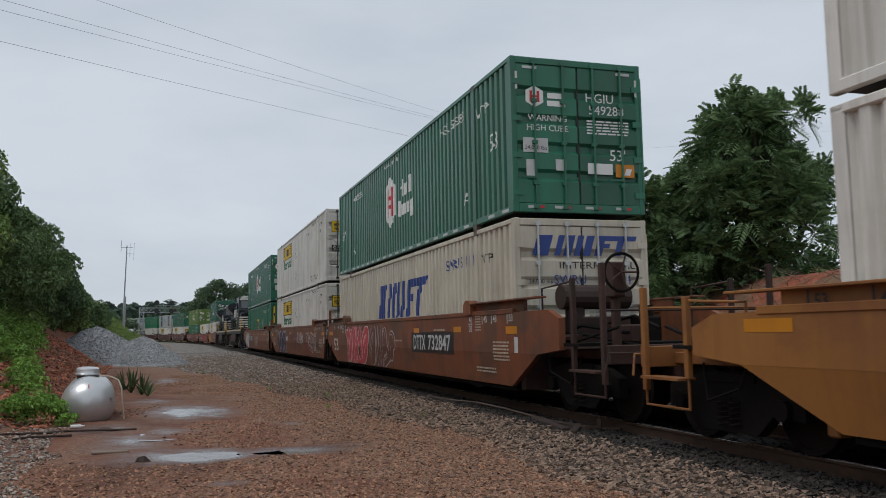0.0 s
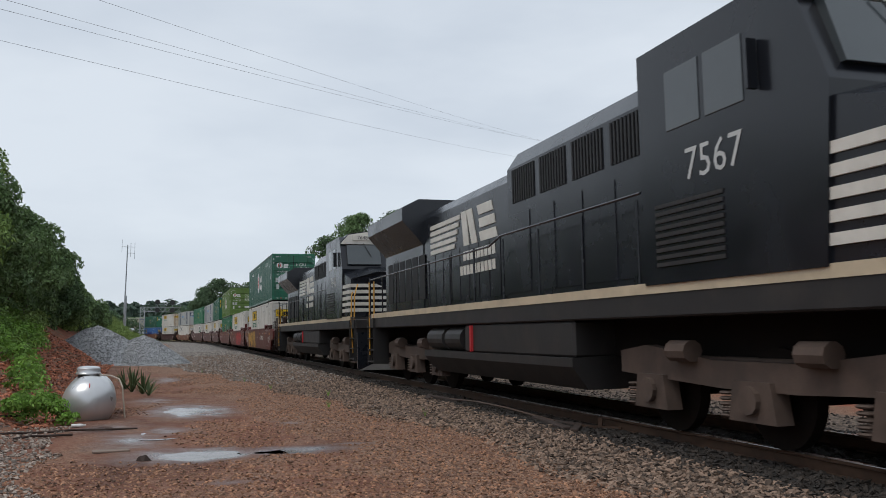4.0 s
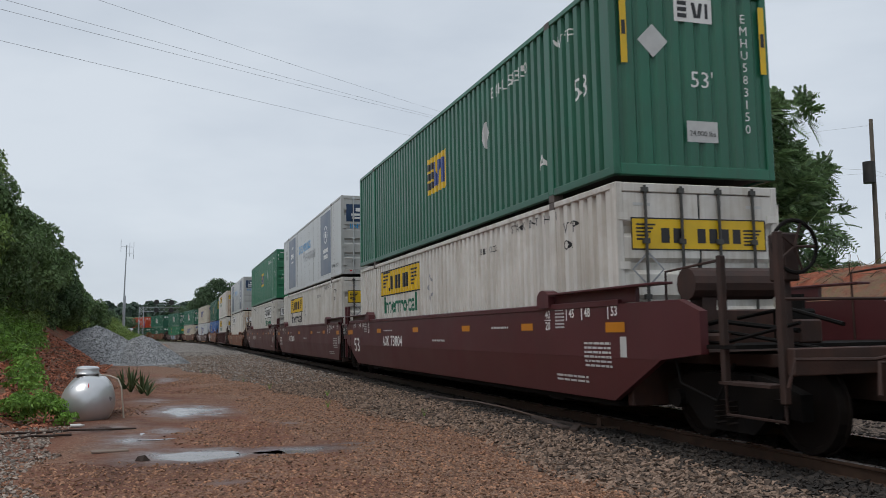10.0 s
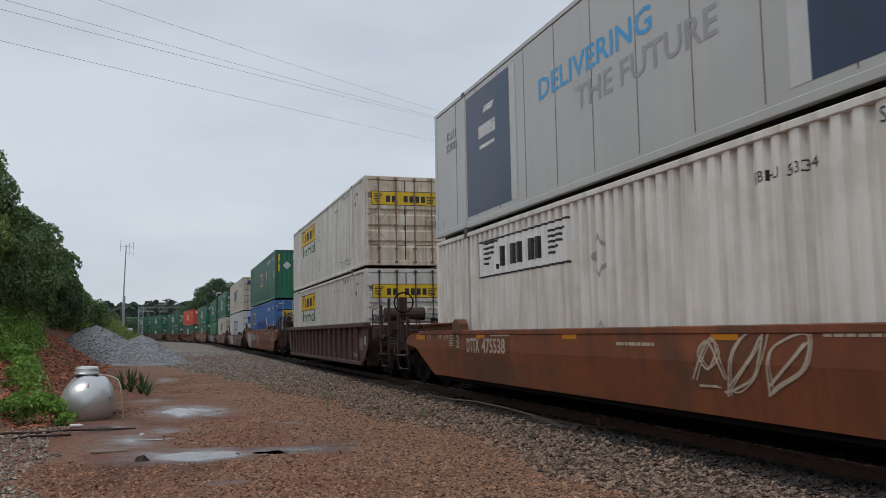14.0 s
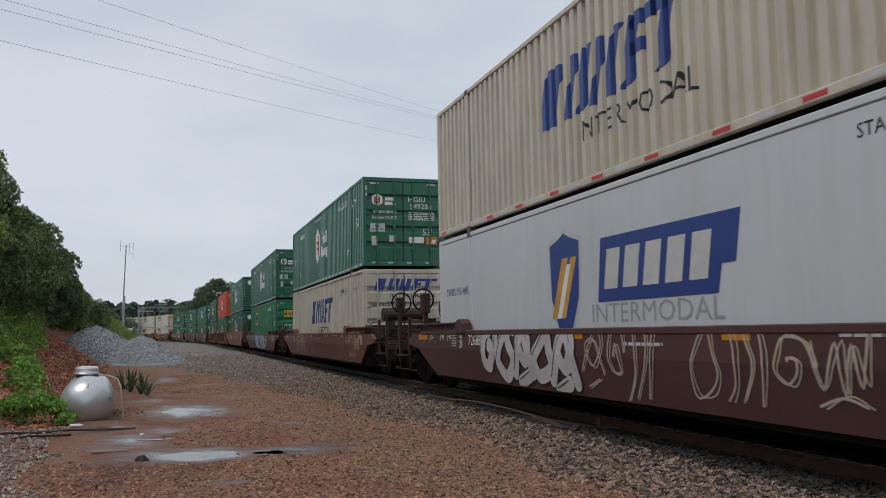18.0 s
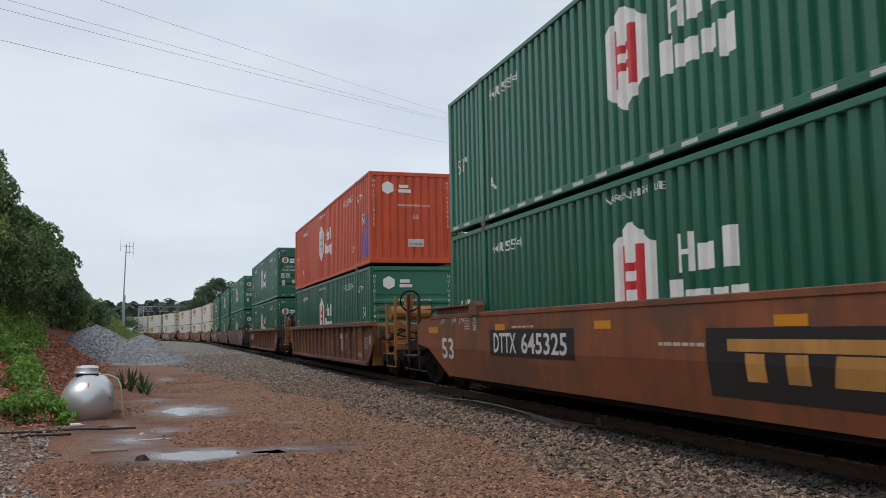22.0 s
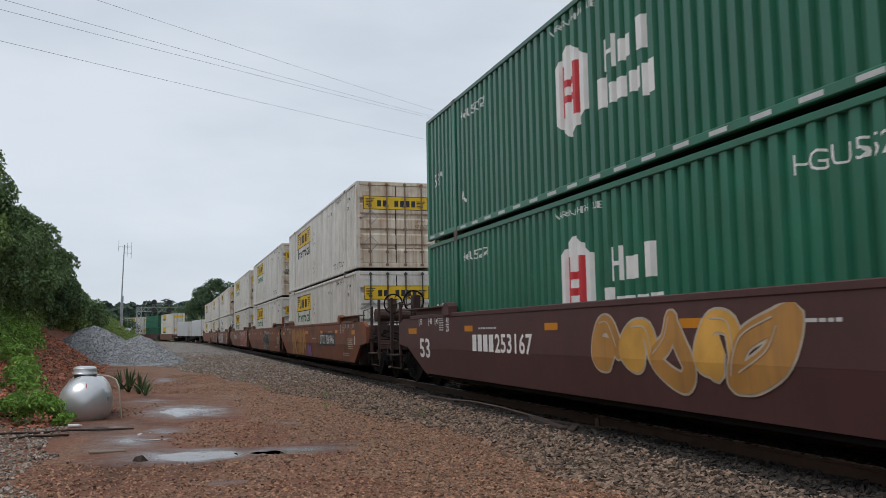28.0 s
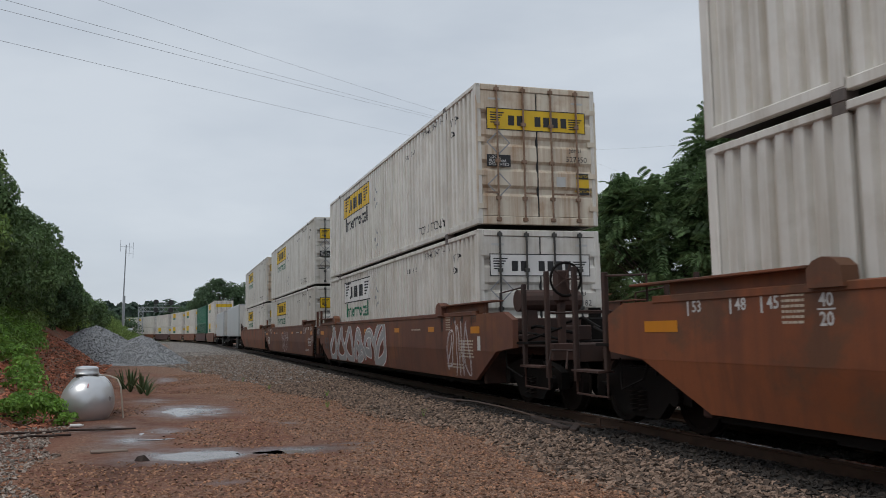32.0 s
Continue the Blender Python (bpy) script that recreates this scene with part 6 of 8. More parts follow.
CAR_SIDE, RIB_SIDE = Flat(-1.470, 0.92, 0.130), Flat(-1.402)


TOPS = {247.2: 1.31, 318.46: 1.31, 342.4: 1.31, 365.73: 1.31, 294.65: 1.60, 389.69: 1.63, -10.12: 1.50}


def car_marks(car, number="", plain_name=False, at=3.0, w=3.2, plate=None, side=CAR_SIDE, ink="white", big53=True, seed=1, logo=None, low=False):
    """Reporting number, size marks, reflectors and small print on the near side."""
    top = 1.52 if side.slope and not low else 1.38 if not side.slope else 1.2
    high = 1.31 if not low else 1.18
    if number:
        a, b = number.split()
        h = 0.34 if w > 2.6 else 0.27
        zc = 1.02 if low else 1.07
        if plate:
            patch(car, rect(w, 0.46), at, zc, plate, wall=side, name="number_plate", lift=0.003)
            w *= 0.9
        if plain_name:
            patch(car, merge(*[rect(w * 0.075, h * 0.9, w * (-0.44 + 0.1 * k)) for k in range(len(a))]), at, zc, ink, wall=side, name="name_mark", lift=0.007)
        else:
            lettering(car, a, h, at + w * 0.32, zc, ink, wall=side, bold=True, width=w * 0.34, name="lettering")
        lettering(car, b, h, at - w * 0.20, zc, ink, wall=side, bold=True, width=w * 0.56)
    if big53:
        lettering(car, "53", 0.43, 7.87, 0.93, ink, wall=side, bold=True, width=0.78)
    for y in (4.9, 1.2, -2.4, -5.4):
        patch(car, rect(0.46, 0.11), y, high + 0.03, "orange", wall=side, name="reflector")
    for k in (-1, 1):
        patch(car, rect(0.7 if k > 0 else 0.5, 0.13), 8.85 if k > 0 else -8.25, high, "orange", wall=side, name="end_reflector") if side.slope else None
        for y, tx in ((6.95, "45"), (7.43, "48"), (8.18, "53")):
            patch(car, merge(moved(text_shape(tx, 0.13, True), 0.06, 0), rect(0.03, 0.2, -0.1)), k * y, top, ink, wall=side, name="size_mark")
        patch(car, merge(moved(text_shape("40", 0.13, True), 0, 0), moved(text_shape("20", 0.13, True), 0, -0.17), rect(0.22, 0.015, 0, -0.085)), k * 6.2, top, ink, wall=side, name="size_mark")
        small_print(car, k * 6.62, top - 0.07, 0.3, 0.3, "dust" if ink != "white" else "silver", True, 6, side, seed=seed + 20)
    for k, (y, z, w, h, rows) in enumerate(((-7.75, 0.95, 0.75, 0.36, 6), (-0.6, 1.1, 0.9, 0.08, 1), (-4.2, high + 0.03, 0.8, 0.07, 1), (3.9, high + 0.03, 0.9, 0.06, 1), (-6.9, 0.6, 1.0, 0.12, 2))):
        small_print(car, y, z, w, h, "dust" if ink != "white" else "silver", True, rows, side, seed=seed + k)
    patch(car, rect(0.16, 0.26), -8.45, 1.06, "silver", wall=side, name="plate")
    if logo:
        y, w, h, fill, back = logo
        if back:
            patch(car, rect(w * 1.35, h * 1.7), y, 0.92, back, wall=side, name="logo_panel", lift=0.003)
        patch(car, merge(rect(w, h * 0.3, 0, h * 0.36), rect(w * 0.14, h * 0.66, -w * 0.3, -h * 0.16), rect(w * 0.14, h * 0.66, -w * 0.02, -h * 0.16), rect(w * 0.26, h * 0.66, w * 0.33, -h * 0.16, 0.25)), y, 0.95, fill, wall=side, name="logo_mark", lift=0.007)


def smooth_line(points, n=5):
    """A curve through the points."""
    P = [points[0], *points, points[-1]]
    out = []
    for i in range(1, len(P) - 2):
        p0, p1, p2, p3 = (Vector(q) for q in P[i - 1:i + 3])
        for j in range(n):
            t = j / n
            q = 0.5 * ((2 * p1) + (p2 - p0) * t + (2 * p0 - 5 * p1 + 4 * p2 - p3) * t * t + (3 * p1 - p0 - 3 * p2 + p3) * t ** 3)
            out.append((q.x, q.y))
    return out + [tuple(points[-1])]


def stroke(points, width, k):
    """A spray stroke: one ribbon along a smooth curve with rounded ends; it rises by a hair along its way."""
    P = [Vector(q) for q in smooth_line(points)]
    P = [q for i, q in enumerate(P) if i == 0 or (q - P[i - 1]).length > 1e-3]
    if len(P) < 2:
        return [], []
    first, last = (P[0] - P[1]).normalized(), (P[-1] - P[-2]).normalized()
    ends = ((0.5, 0.12), (0.42, 0.62), (0.25, 0.88))
    row = [(P[0] + first * width * a, b) for a, b in ends] + [(q, 1.0) for q in P] + [(P[-1] + last * width * a, b) for a, b in ends[::-1]]
    vs, fs = [], []
    for i, (q, w) in enumerate(row):
        d = (row[min(i + 1, len(row) - 1)][0] - row[max(i - 1, 0)][0]).normalized()
        t = Vector((-d.y, d.x)) * width * 0.5 * w
        g = k + i * 0.00004
        vs += [(q.x - t.x, q.y - t.y, g), (q.x + t.x, q.y + t.y, g)]
        if i:
            fs.append((2 * i - 2, 2 * i, 2 * i + 1, 2 * i - 1))
    return vs, fs


def sprayed(shapes, y, z, side, low=0.38, high=1.51):
    """Strokes laid on a car's side, cut at its crease and kept between its edges."""
    bm = bmesh.new()
    vs, fs = merge(*shapes)
    vv = [bm.verts.new((g, y - a, min(high, max(low, z + b)))) for a, b, g in vs]
    for f in fs:
        bm.faces.new([vv[i] for i in f])
    if side.slope:
        bmesh.ops.bisect_plane(bm, geom=bm.verts[:] + bm.edges[:] + bm.faces[:], dist=1e-5, plane_co=(0, 0, side.crease), plane_no=(0, 0, 1))
    for v in bm.verts:
        v.co.x = side.x - v.co.x + max(0.0, side.crease - v.co.z) * side.slope
    me = bpy.data.meshes.new("graffiti")
    bm.to_mesh(me)
    bm.free()
    return me


def glyph(r, w, h):
    """Round, bent strokes that make a letter-like sign which spells nothing."""
    lean = r.uniform(-0.1, 0.3)
    kind = r.choice("drop coil twin leaf crown knot".split())
    if kind == "drop":
        base = [[(0.1, 0.5), (-0.14, 0.22), (-0.36, -0.12), (-0.2, -0.44), (0.14, -0.46), (0.36, -0.16), (0.2, 0.16), (0.1, 0.5)]]
    elif kind == "coil":
        base = [[((0.40 - 0.036 * k) * math.cos(0.9 * k), (0.48 - 0.044 * k) * math.sin(0.9 * k)) for k in range(10)]]
    elif kind == "twin":
        base = [[(-0.36, -0.5), (-0.12, -0.2), (-0.2, 0.2), (-0.38, 0.48)], [(0.0, -0.46), (0.2, -0.1), (0.1, 0.26), (-0.06, 0.5)], [(0.36, -0.5), (0.42, 0.0), (0.3, 0.48)]]
    elif kind == "leaf":
        base = [[(-0.4, -0.44), (-0.3, 0.2), (0.1, 0.5), (0.4, 0.46), (0.3, -0.1), (-0.1, -0.4), (-0.4, -0.44)], [(-0.3, -0.34), (0.06, 0.04), (0.3, 0.36)]]
    elif kind == "crown":
        base = [[(-0.44, 0.36), (-0.3, -0.3), (-0.12, 0.3), (0.04, -0.34), (0.2, 0.34), (0.36, -0.28), (0.46, 0.42)], [(-0.4, -0.48), (0.0, -0.42), (0.4, -0.5)]]
    else:
        base = [[(-0.42, -0.3), (-0.05, 0.44), (0.24, 0.2), (0.0, -0.2), (-0.26, 0.1), (0.02, 0.3), (0.44, -0.34)], [(-0.2, -0.48), (0.2, -0.4)]]
    jit = 0.07
    return [[((a + r.uniform(-jit, jit)) * w + lean * b * h, (b + r.uniform(-jit, jit)) * h) for a, b in line] for line in base]


def graffiti(car, y, w, n, line, fill, halo=None, seed=1, z=0.93, h=1.02, side=CAR_SIDE, high=1.51):
    """Spray-painted lettering-like shapes that spell nothing: halo, fill and thin dark or light lines."""
    r = random.Random(seed)
    step = w / n
    halos, lines, fills = [], [], {}
    for k in range(n):
        cx = -w / 2 + (k + 0.5) * step
        strokes = glyph(r, step * 1.15, h * r.uniform(0.8, 1.05))
        strokes = [[(cx + a, b) for a, b in p] for p in strokes]
        fat = step * 0.42 if fill else 0.0
        if fill:
            fat = min(0.24, max(0.10, fat * 0.7))
            ink = fill if isinstance(fill, str) else fill[k % len(fill)]
            for i, p in enumerate(strokes):
                halos.append(stroke(p, fat + 0.17, 0.003 + 0.0001 * k + 0.0004 * i)) if halo else None
                lines.append(stroke(p, fat + 0.06, 0.0065 + 0.0001 * k + 0.0004 * i))
                fills.setdefault(ink, []).append(stroke(p, fat, 0.010 + 0.0001 * k + 0.0004 * i))
                m = [(a - 0.2 * fat, b + 0.2 * fat) for a, b in p]
                lines.append(stroke(m[:3], 0.018, 0.0145 + 0.0002 * k))
        else:
            for i, p in enumerate(strokes):
                lines.append(stroke(p, 0.028, 0.004 + 0.0003 * i))
                p2 = [(a + r.uniform(0.05, 0.14) * step, b + r.uniform(-0.03, 0.03)) for a, b in p]
                lines.append(stroke(p2, 0.018, 0.0055 + 0.0003 * i))
    top = None
    if halos:
        top = mark("graffiti_halo", sprayed(halos, y, z, side, high=high), halo, car)
    for ink, sh in fills.items():
        mark("graffiti_fill", sprayed(sh, y, z, side, high=high), ink, car)
    mark("graffiti_line", sprayed(lines, y, z, side, high=high), line, car)


# ---- locomotives ----
def locomotive(number):
    """A six-axle road diesel, cab towards the camera (-y); 22.4 m over the couplers."""
    e = thing("locomotive", "black six-axle diesel locomotive with cream stripes", "locomotive", "locomotives within the train")
    o = -11.2
    B = Shape
    part("frame", B().box(-1.45, 1.45, o + 1.0, o + 21.6, 1.42, 1.72, 0.02), LOCO_GREY, e)
    for sx in (-1, 1):
        part("sill_stripe", B().box(*sorted((sx * 1.45, sx * 1.462)), o + 1.9, o + 21.2, 1.70, 1.83), LOCO_TAN, e, "cream sill stripe")
    part("walkway", B().box(-1.46, 1.46, o + 1.2, o + 21.5, 1.72, 1.80), LOCO_GREY, e)
    part("centre_sill", B().box(-0.75, 0.75, o + 1.2, o + 21.4, 0.9, 1.44), GRIME, e)
    # nose and cab
    part("nose", B().add([(-1.40, o + 2.0, 1.8), (1.40, o + 2.0, 1.8), (1.40, o + 2.0, 3.05), (0.55, o + 1.85, 3.28), (-0.55, o + 1.85, 3.28), (-1.40, o + 2.0, 3.05),
                          (-1.45, o + 3.5, 1.8), (1.45, o + 3.5, 1.8), (1.45, o + 3.5, 3.40), (0.6, o + 3.5, 3.62), (-0.6, o + 3.5, 3.62), (-1.45, o + 3.5, 3.40)],
                         [(0, 1, 2, 3, 4, 5), (0, 5, 11, 6), (1, 7, 8, 2), (5, 4, 10, 11), (4, 3, 9, 10), (3, 2, 8, 9), (6, 11, 10, 9, 8, 7), (0, 6, 7, 1)]), LOCO, e)
    for k in range(5):
        z = 1.98 + k * 0.2
        part("nose_stripe", B().box(-1.41, 1.41, o + 1.97, o + 2.3, z, z + 0.11), LOCO_WHITE, e, "white nose stripe")
        for sx in (-1, 1):
            part("side_stripe", B().prism([(o + 2.0, z), (o + 3.4, z), (o + 3.3, z + 0.11), (o + 2.0, z + 0.11)], 0, *sorted((sx * 1.41, sx * 1.462))), LOCO_WHITE, e)
    part("nose_emblem", B().prism([(0.02, 1.98), (0.6, 1.98), (0.62, 2.88), (0.3, 2.9), (0.05, 2.5)], 1, o + 1.955, o + 1.975), LOCO_WHITE, e, "white emblem panel")
    part("nose_mark", B().prism([(0.1, 2.35), (0.25, 2.5), (0.35, 2.75), (0.5, 2.8), (0.48, 2.05), (0.38, 2.05), (0.36, 2.4), (0.2, 2.3)], 1, o + 1.945, o + 1.958), BLACK_SEAL, e)
    part("nose_door", B().box(0.55, 1.15, o + 1.935, o + 1.968, 1.85, 3.0, 0.02), LOCO, e)
    cab = part("cab", B().prism([(o + 3.2, 1.8), (o + 6.2, 1.8), (o + 6.2, 4.62), (o + 3.7, 4.62), (o + 3.45, 4.45), (o + 3.05, 3.45)], 0, -1.48, 1.48), LOCO, e)
    part("cab_roof", B().prism([(-1.48, 4.40), (1.48, 4.40), (1.2, 4.70), (0.6, 4.80), (-0.6, 4.80), (-1.2, 4.70)], 1, o + 3.45, o + 6.2), LOCO, cab)
    part("brow", B().prism([(-1.47, 4.34), (1.47, 4.34), (1.2, 4.66), (0.6, 4.76), (-0.6, 4.76), (-1.2, 4.66)], 1, o + 3.32, o + 3.47), LOCO_WHITE, cab, "white brow above the windscreen")
    for x0, x1 in ((-1.28, -0.12), (0.12, 1.28)):
        part("windscreen", B().add([(x0, o + 3.04, 3.62), (x1, o + 3.04, 3.62), (x1, o + 3.28, 4.3), (x0, o + 3.28, 4.3), (x0, o + 3.2, 3.62), (x1, o + 3.2, 3.62), (x1, o + 3.4, 4.3), (x0, o + 3.4, 4.3)],
                                   [(0, 1, 2, 3), (4, 7, 6, 5), (0, 4, 5, 1), (2, 6, 7, 3), (0, 3, 7, 4), (1, 5, 6, 2)]), GLASS, cab)
        part("wiper", B().pipe([((x0 + x1) / 2, o + 3.24, 4.36), ((x0 + x1) / 2 + 0.25, o + 3.1, 3.9)], 0.012, 5), BLACK_SEAL, cab)
    for x in (-0.72, 0.72):
        nb = part("number_board", B().box(x - 0.34, x + 0.34, o + 3.28, o + 3.33, 4.46, 4.66, 0.01), LOCO_WHITE, cab, "lit number board")
        mark("lettering", on_end(moved(text_shape(number, 0.13), x, 4.56), o + 3.28), "black", nb)
    hl = part("headlight", B().box(-0.24, 0.24, o + 3.26, o + 3.34, 4.46, 4.68, 0.02), LOCO_GREY, cab)
    for x in (-0.11, 0.11):
        part("lamp", B().tube((x, o + 3.24, 4.57), (x, o + 3.27, 4.57), 0.085, 12), INK["white"], hl)
    part("ditch_light", B().tube((-0.75, o + 1.1, 1.55), (-0.75, o + 1.18, 1.55), 0.1, 12), INK["white"], e)
    part("ditch_light", B().tube((0.75, o + 1.1, 1.55), (0.75, o + 1.18, 1.55), 0.1, 12), INK["white"], e)
    for sx in (-1, 1):
        for y0, y1 in ((4.2, 4.85), (4.95, 5.6)):
            part("side_window", B().box(*sorted((sx * 1.47, sx * 1.492)), o + y0, o + y1, 3.55, 4.25, 0.01), GLASS, cab)
        part("mirror", B().box(*sorted((sx * 1.5, sx * 1.62)), o + 3.95, o + 4.0, 3.6, 4.1), LOCO, cab)
    # tall equipment section and engine hood
    part("tall_hood", B().prism([(-1.12, 1.8), (1.12, 1.8), (1.12, 4.2), (0.9, 4.52), (-0.9, 4.52), (-1.12, 4.2)], 1, o + 6.2, o + 11.4), LOCO, e)
    part("engine_hood", B().prism([(-0.98, 1.8), (0.98, 1.8), (0.98, 4.05), (0.75, 4.30), (-0.75, 4.30), (-0.98, 4.05)], 1, o + 11.4, o + 17.0), LOCO, e)
    part("radiator_cab", B().prism([(-1.0, 1.8), (1.0, 1.8), (1.0, 3.45), (1.53, 4.05), (1.53, 4.38), (1.1, 4.60), (-1.1, 4.60), (-1.53, 4.38), (-1.53, 4.05), (-1.0, 3.45)], 1, o + 17.35, o + 21.25), LOCO, e, "flared radiator wings")
    part("hood_rear", B().prism([(-0.98, 1.8), (0.98, 1.8), (0.98, 4.05), (0.75, 4.30), (-0.75, 4.30), (-0.98, 4.05)], 1, o + 17.0, o + 17.4), LOCO, e)
    part("exhaust_stack", B().box(-0.32, 0.32, o + 13.0, o + 13.7, 4.16, 4.5, 0.03), GRIME, e)
    for sx in (-1, 1):
        for k in range(5):
            y = o + 6.5 + k * 0.98
            part("access_door", B().box(*sorted((sx * 1.115, sx * 1.135)), y, y + 0.9, 1.95, 3.35, 0.012), LOCO, e)
        for k in range(4):
            y = o + 6.6 + k * 1.2
            g = B()
            for j in range(10):
                g.box(*sorted((sx * 1.118, sx * 1.14)), y + j * 0.1, y + j * 0.1 + 0.05, 3.55, 4.15)
            part("vent_grille", g, GRILLE, e)
        for k in range(9):
            y = o + 11.55 + k * 0.6
            part("hood_door", B().box(*sorted((sx * 0.975, sx * 0.998)), y, y + 0.55, 1.95, 3.1, 0.012), LOCO, e)
        for k in range(6):
            y = o + 17.2 + k * 0.64
            part("intake_screen", B().box(*sorted((sx * 0.99, sx * 1.012)), y, y + 0.5, 2.1, 3.2, 0.01), GRILLE, e)
        g = B()
        for j in range(9):
            g.box(*sorted((sx * 1.47, sx * 1.497)), o + 4.6, o + 5.9, 2.0 + j * 0.085, 2.045 + j * 0.085)
        part("louvre_panel", g, LOCO_GREY, cab)
        # side stripes and bars in place of the name
        for k in range(5):
            z = 3.12 + k * 0.15
            part("hood_stripe", B().prism([(o + 14.9 - 0.1 * k, z), (o + 16.7, z), (o + 16.7, z + 0.1), (o + 14.9 - 0.1 * k, z + 0.1)], 0, *sorted((sx * 0.98, sx * 1.003))), LOCO_WHITE, e)
        part("name_mark", B().prism([(o + 13.95, 3.1), (o + 14.25, 3.1), (o + 14.4, 3.85), (o + 14.1, 3.85)], 0, *sorted((sx * 0.98, sx * 1.003)))
             .prism([(o + 13.45, 3.1), (o + 13.75, 3.1), (o + 14.05, 3.85), (o + 13.75, 3.85)], 0, *sorted((sx * 0.98, sx * 1.003)))
             .prism([(o + 12.3, 3.1), (o + 13.2, 3.1), (o + 13.3, 3.3), (o + 12.4, 3.3)], 0, *sorted((sx * 0.98, sx * 1.003)))
             .prism([(o + 12.5, 3.65), (o + 13.3, 3.65), (o + 13.4, 3.85), (o + 12.6, 3.85)], 0, *sorted((sx * 0.98, sx * 1.003)))
             .prism([(o + 12.4, 3.38), (o + 13.25, 3.38), (o + 13.3, 3.57), (o + 12.45, 3.57)], 0, *sorted((sx * 0.98, sx * 1.003))), LOCO_WHITE, e, "cream emblem on the hood")
        for z, y0, y1 in ((2.78, 12.4, 14.3), (2.48, 12.4, 14.5)):
            bars = B()
            k = o + y0
            while k < o + y1 - 0.1:
                bars.prism([(k, z), (k + 0.16, z), (k + 0.18, z + 0.2), (k + 0.02, z + 0.2)], 0, *sorted((sx * 0.998, sx * 1.006)))
                k += 0.215
            part("name_mark", bars, LOCO_WHITE, e)
        # fuel tank, air reservoirs
        for y0, y1 in ((13.3, 14.3), (14.5, 15.6)):
            part("air_tank", B().tube((sx * 1.22, o + y0, 1.14), (sx * 1.22, o + y1, 1.14), 0.24, 16), LOCO_GREY, e)
        # handrails
        rails = B().pipe([(sx * 1.44, o + 6.3, 2.95), (sx * 1.44, o + 11.0, 2.95), (sx * 1.44, o + 11.6, 2.82), (sx * 1.44, o + 21.4, 2.82)], 0.02, 6)
        part("handrail", rails, LOCO, e)
        for k in range(11):
            y = o + 6.4 + k * 1.5
            part("stanchion", B().tube((sx * 1.44, y, 1.75), (sx * 1.44, y, 2.88), 0.02, 6), LOCO, e)
        for y in (1.25, 1.75):
            part("step_rail", B().pipe([(sx * 1.4, o + y, 0.65), (sx * 1.45, o + y, 1.75), (sx * 1.40, o + y + 0.15, 2.5), (sx * 1.25, o + y + 0.4, 2.85)], 0.022, 6), RAILING, e, "yellow step handrail")
        for y in (20.9, 21.5):
            part("step_rail", B().pipe([(sx * 1.45, o + y, 0.65), (sx * 1.45, o + y, 2.75)], 0.022, 6), RAILING, e)
        for y in (1.1, 20.85):
            for j in range(4):
                part("step", B().box(*sorted((sx * 1.1, sx * 1.5)), o + y, o + y + 0.7, 0.45 + j * 0.33, 0.48 + j * 0.33), LOCO_GREY, e)
            for q in (-0.02, 0.7):
                part("step_side", B().box(*sorted((sx * 1.05, sx * 1.5)), o + y + q, o + y + q + 0.02, 0.4, 1.7), LOCO_GREY, e)
        mark("lettering", on_side(moved(text_shape(number, 0.36), -(o + 4.75), 3.1), Flat(-1.482)), "silver", cab) if sx < 0 else None
    part("fuel_tank", B().prism([(-1.45, 0.75), (-1.2, 0.42), (1.2, 0.42), (1.45, 0.75), (1.45, 0.88), (0.9, 0.9), (-0.9, 0.9), (-1.45, 0.88)], 1, o + 8.3, o + 15.8), LOCO_GREY, e)
    part("fuel_tank_top", B().box(-1.42, 1.42, o + 8.3, o + 13.1, 0.88, 1.42, 0.04), LOCO_GREY, e)
    part("fuel_filler", B().box(-1.47, -1.42, o + 12.6, o + 12.68, 0.9, 1.4), INK["red"], e)
    part("pilot", B().prism([(-1.45, 0.18), (1.45, 0.18), (1.45, 1.3), (-1.45, 1.3)], 1, o + 0.75, o + 0.9), LOCO, e)
    part("plow", B().add([(-1.4, o + 0.75, 0.14), (0, o + 0.3, 0.14), (1.4, o + 0.75, 0.14), (-1.4, o + 0.9, 0.75), (0, o + 0.75, 0.75), (1.4, o + 0.9, 0.75)], [(0, 1, 4, 3), (1, 2, 5, 4), (0, 3, 5, 2), (3, 4, 5), (0, 2, 1)]), LOCO_GREY, e)
    for y, k in ((0.35, -1), (22.05, 1)):
        part("coupler", B().box(-0.1, 0.1, o + y - 0.4, o + y + 0.4, 0.76, 0.94, 0.02).box(-0.2, 0.16, o + y + k * 0.22 - 0.15, o + y + k * 0.22 + 0.15, 0.7, 1.02, 0.05), GRIME, e)
    part("rear_sheet", B().box(-1.4, 1.4, o + 21.5, o + 21.6, 0.4, 1.75), LOCO_GREY, e)
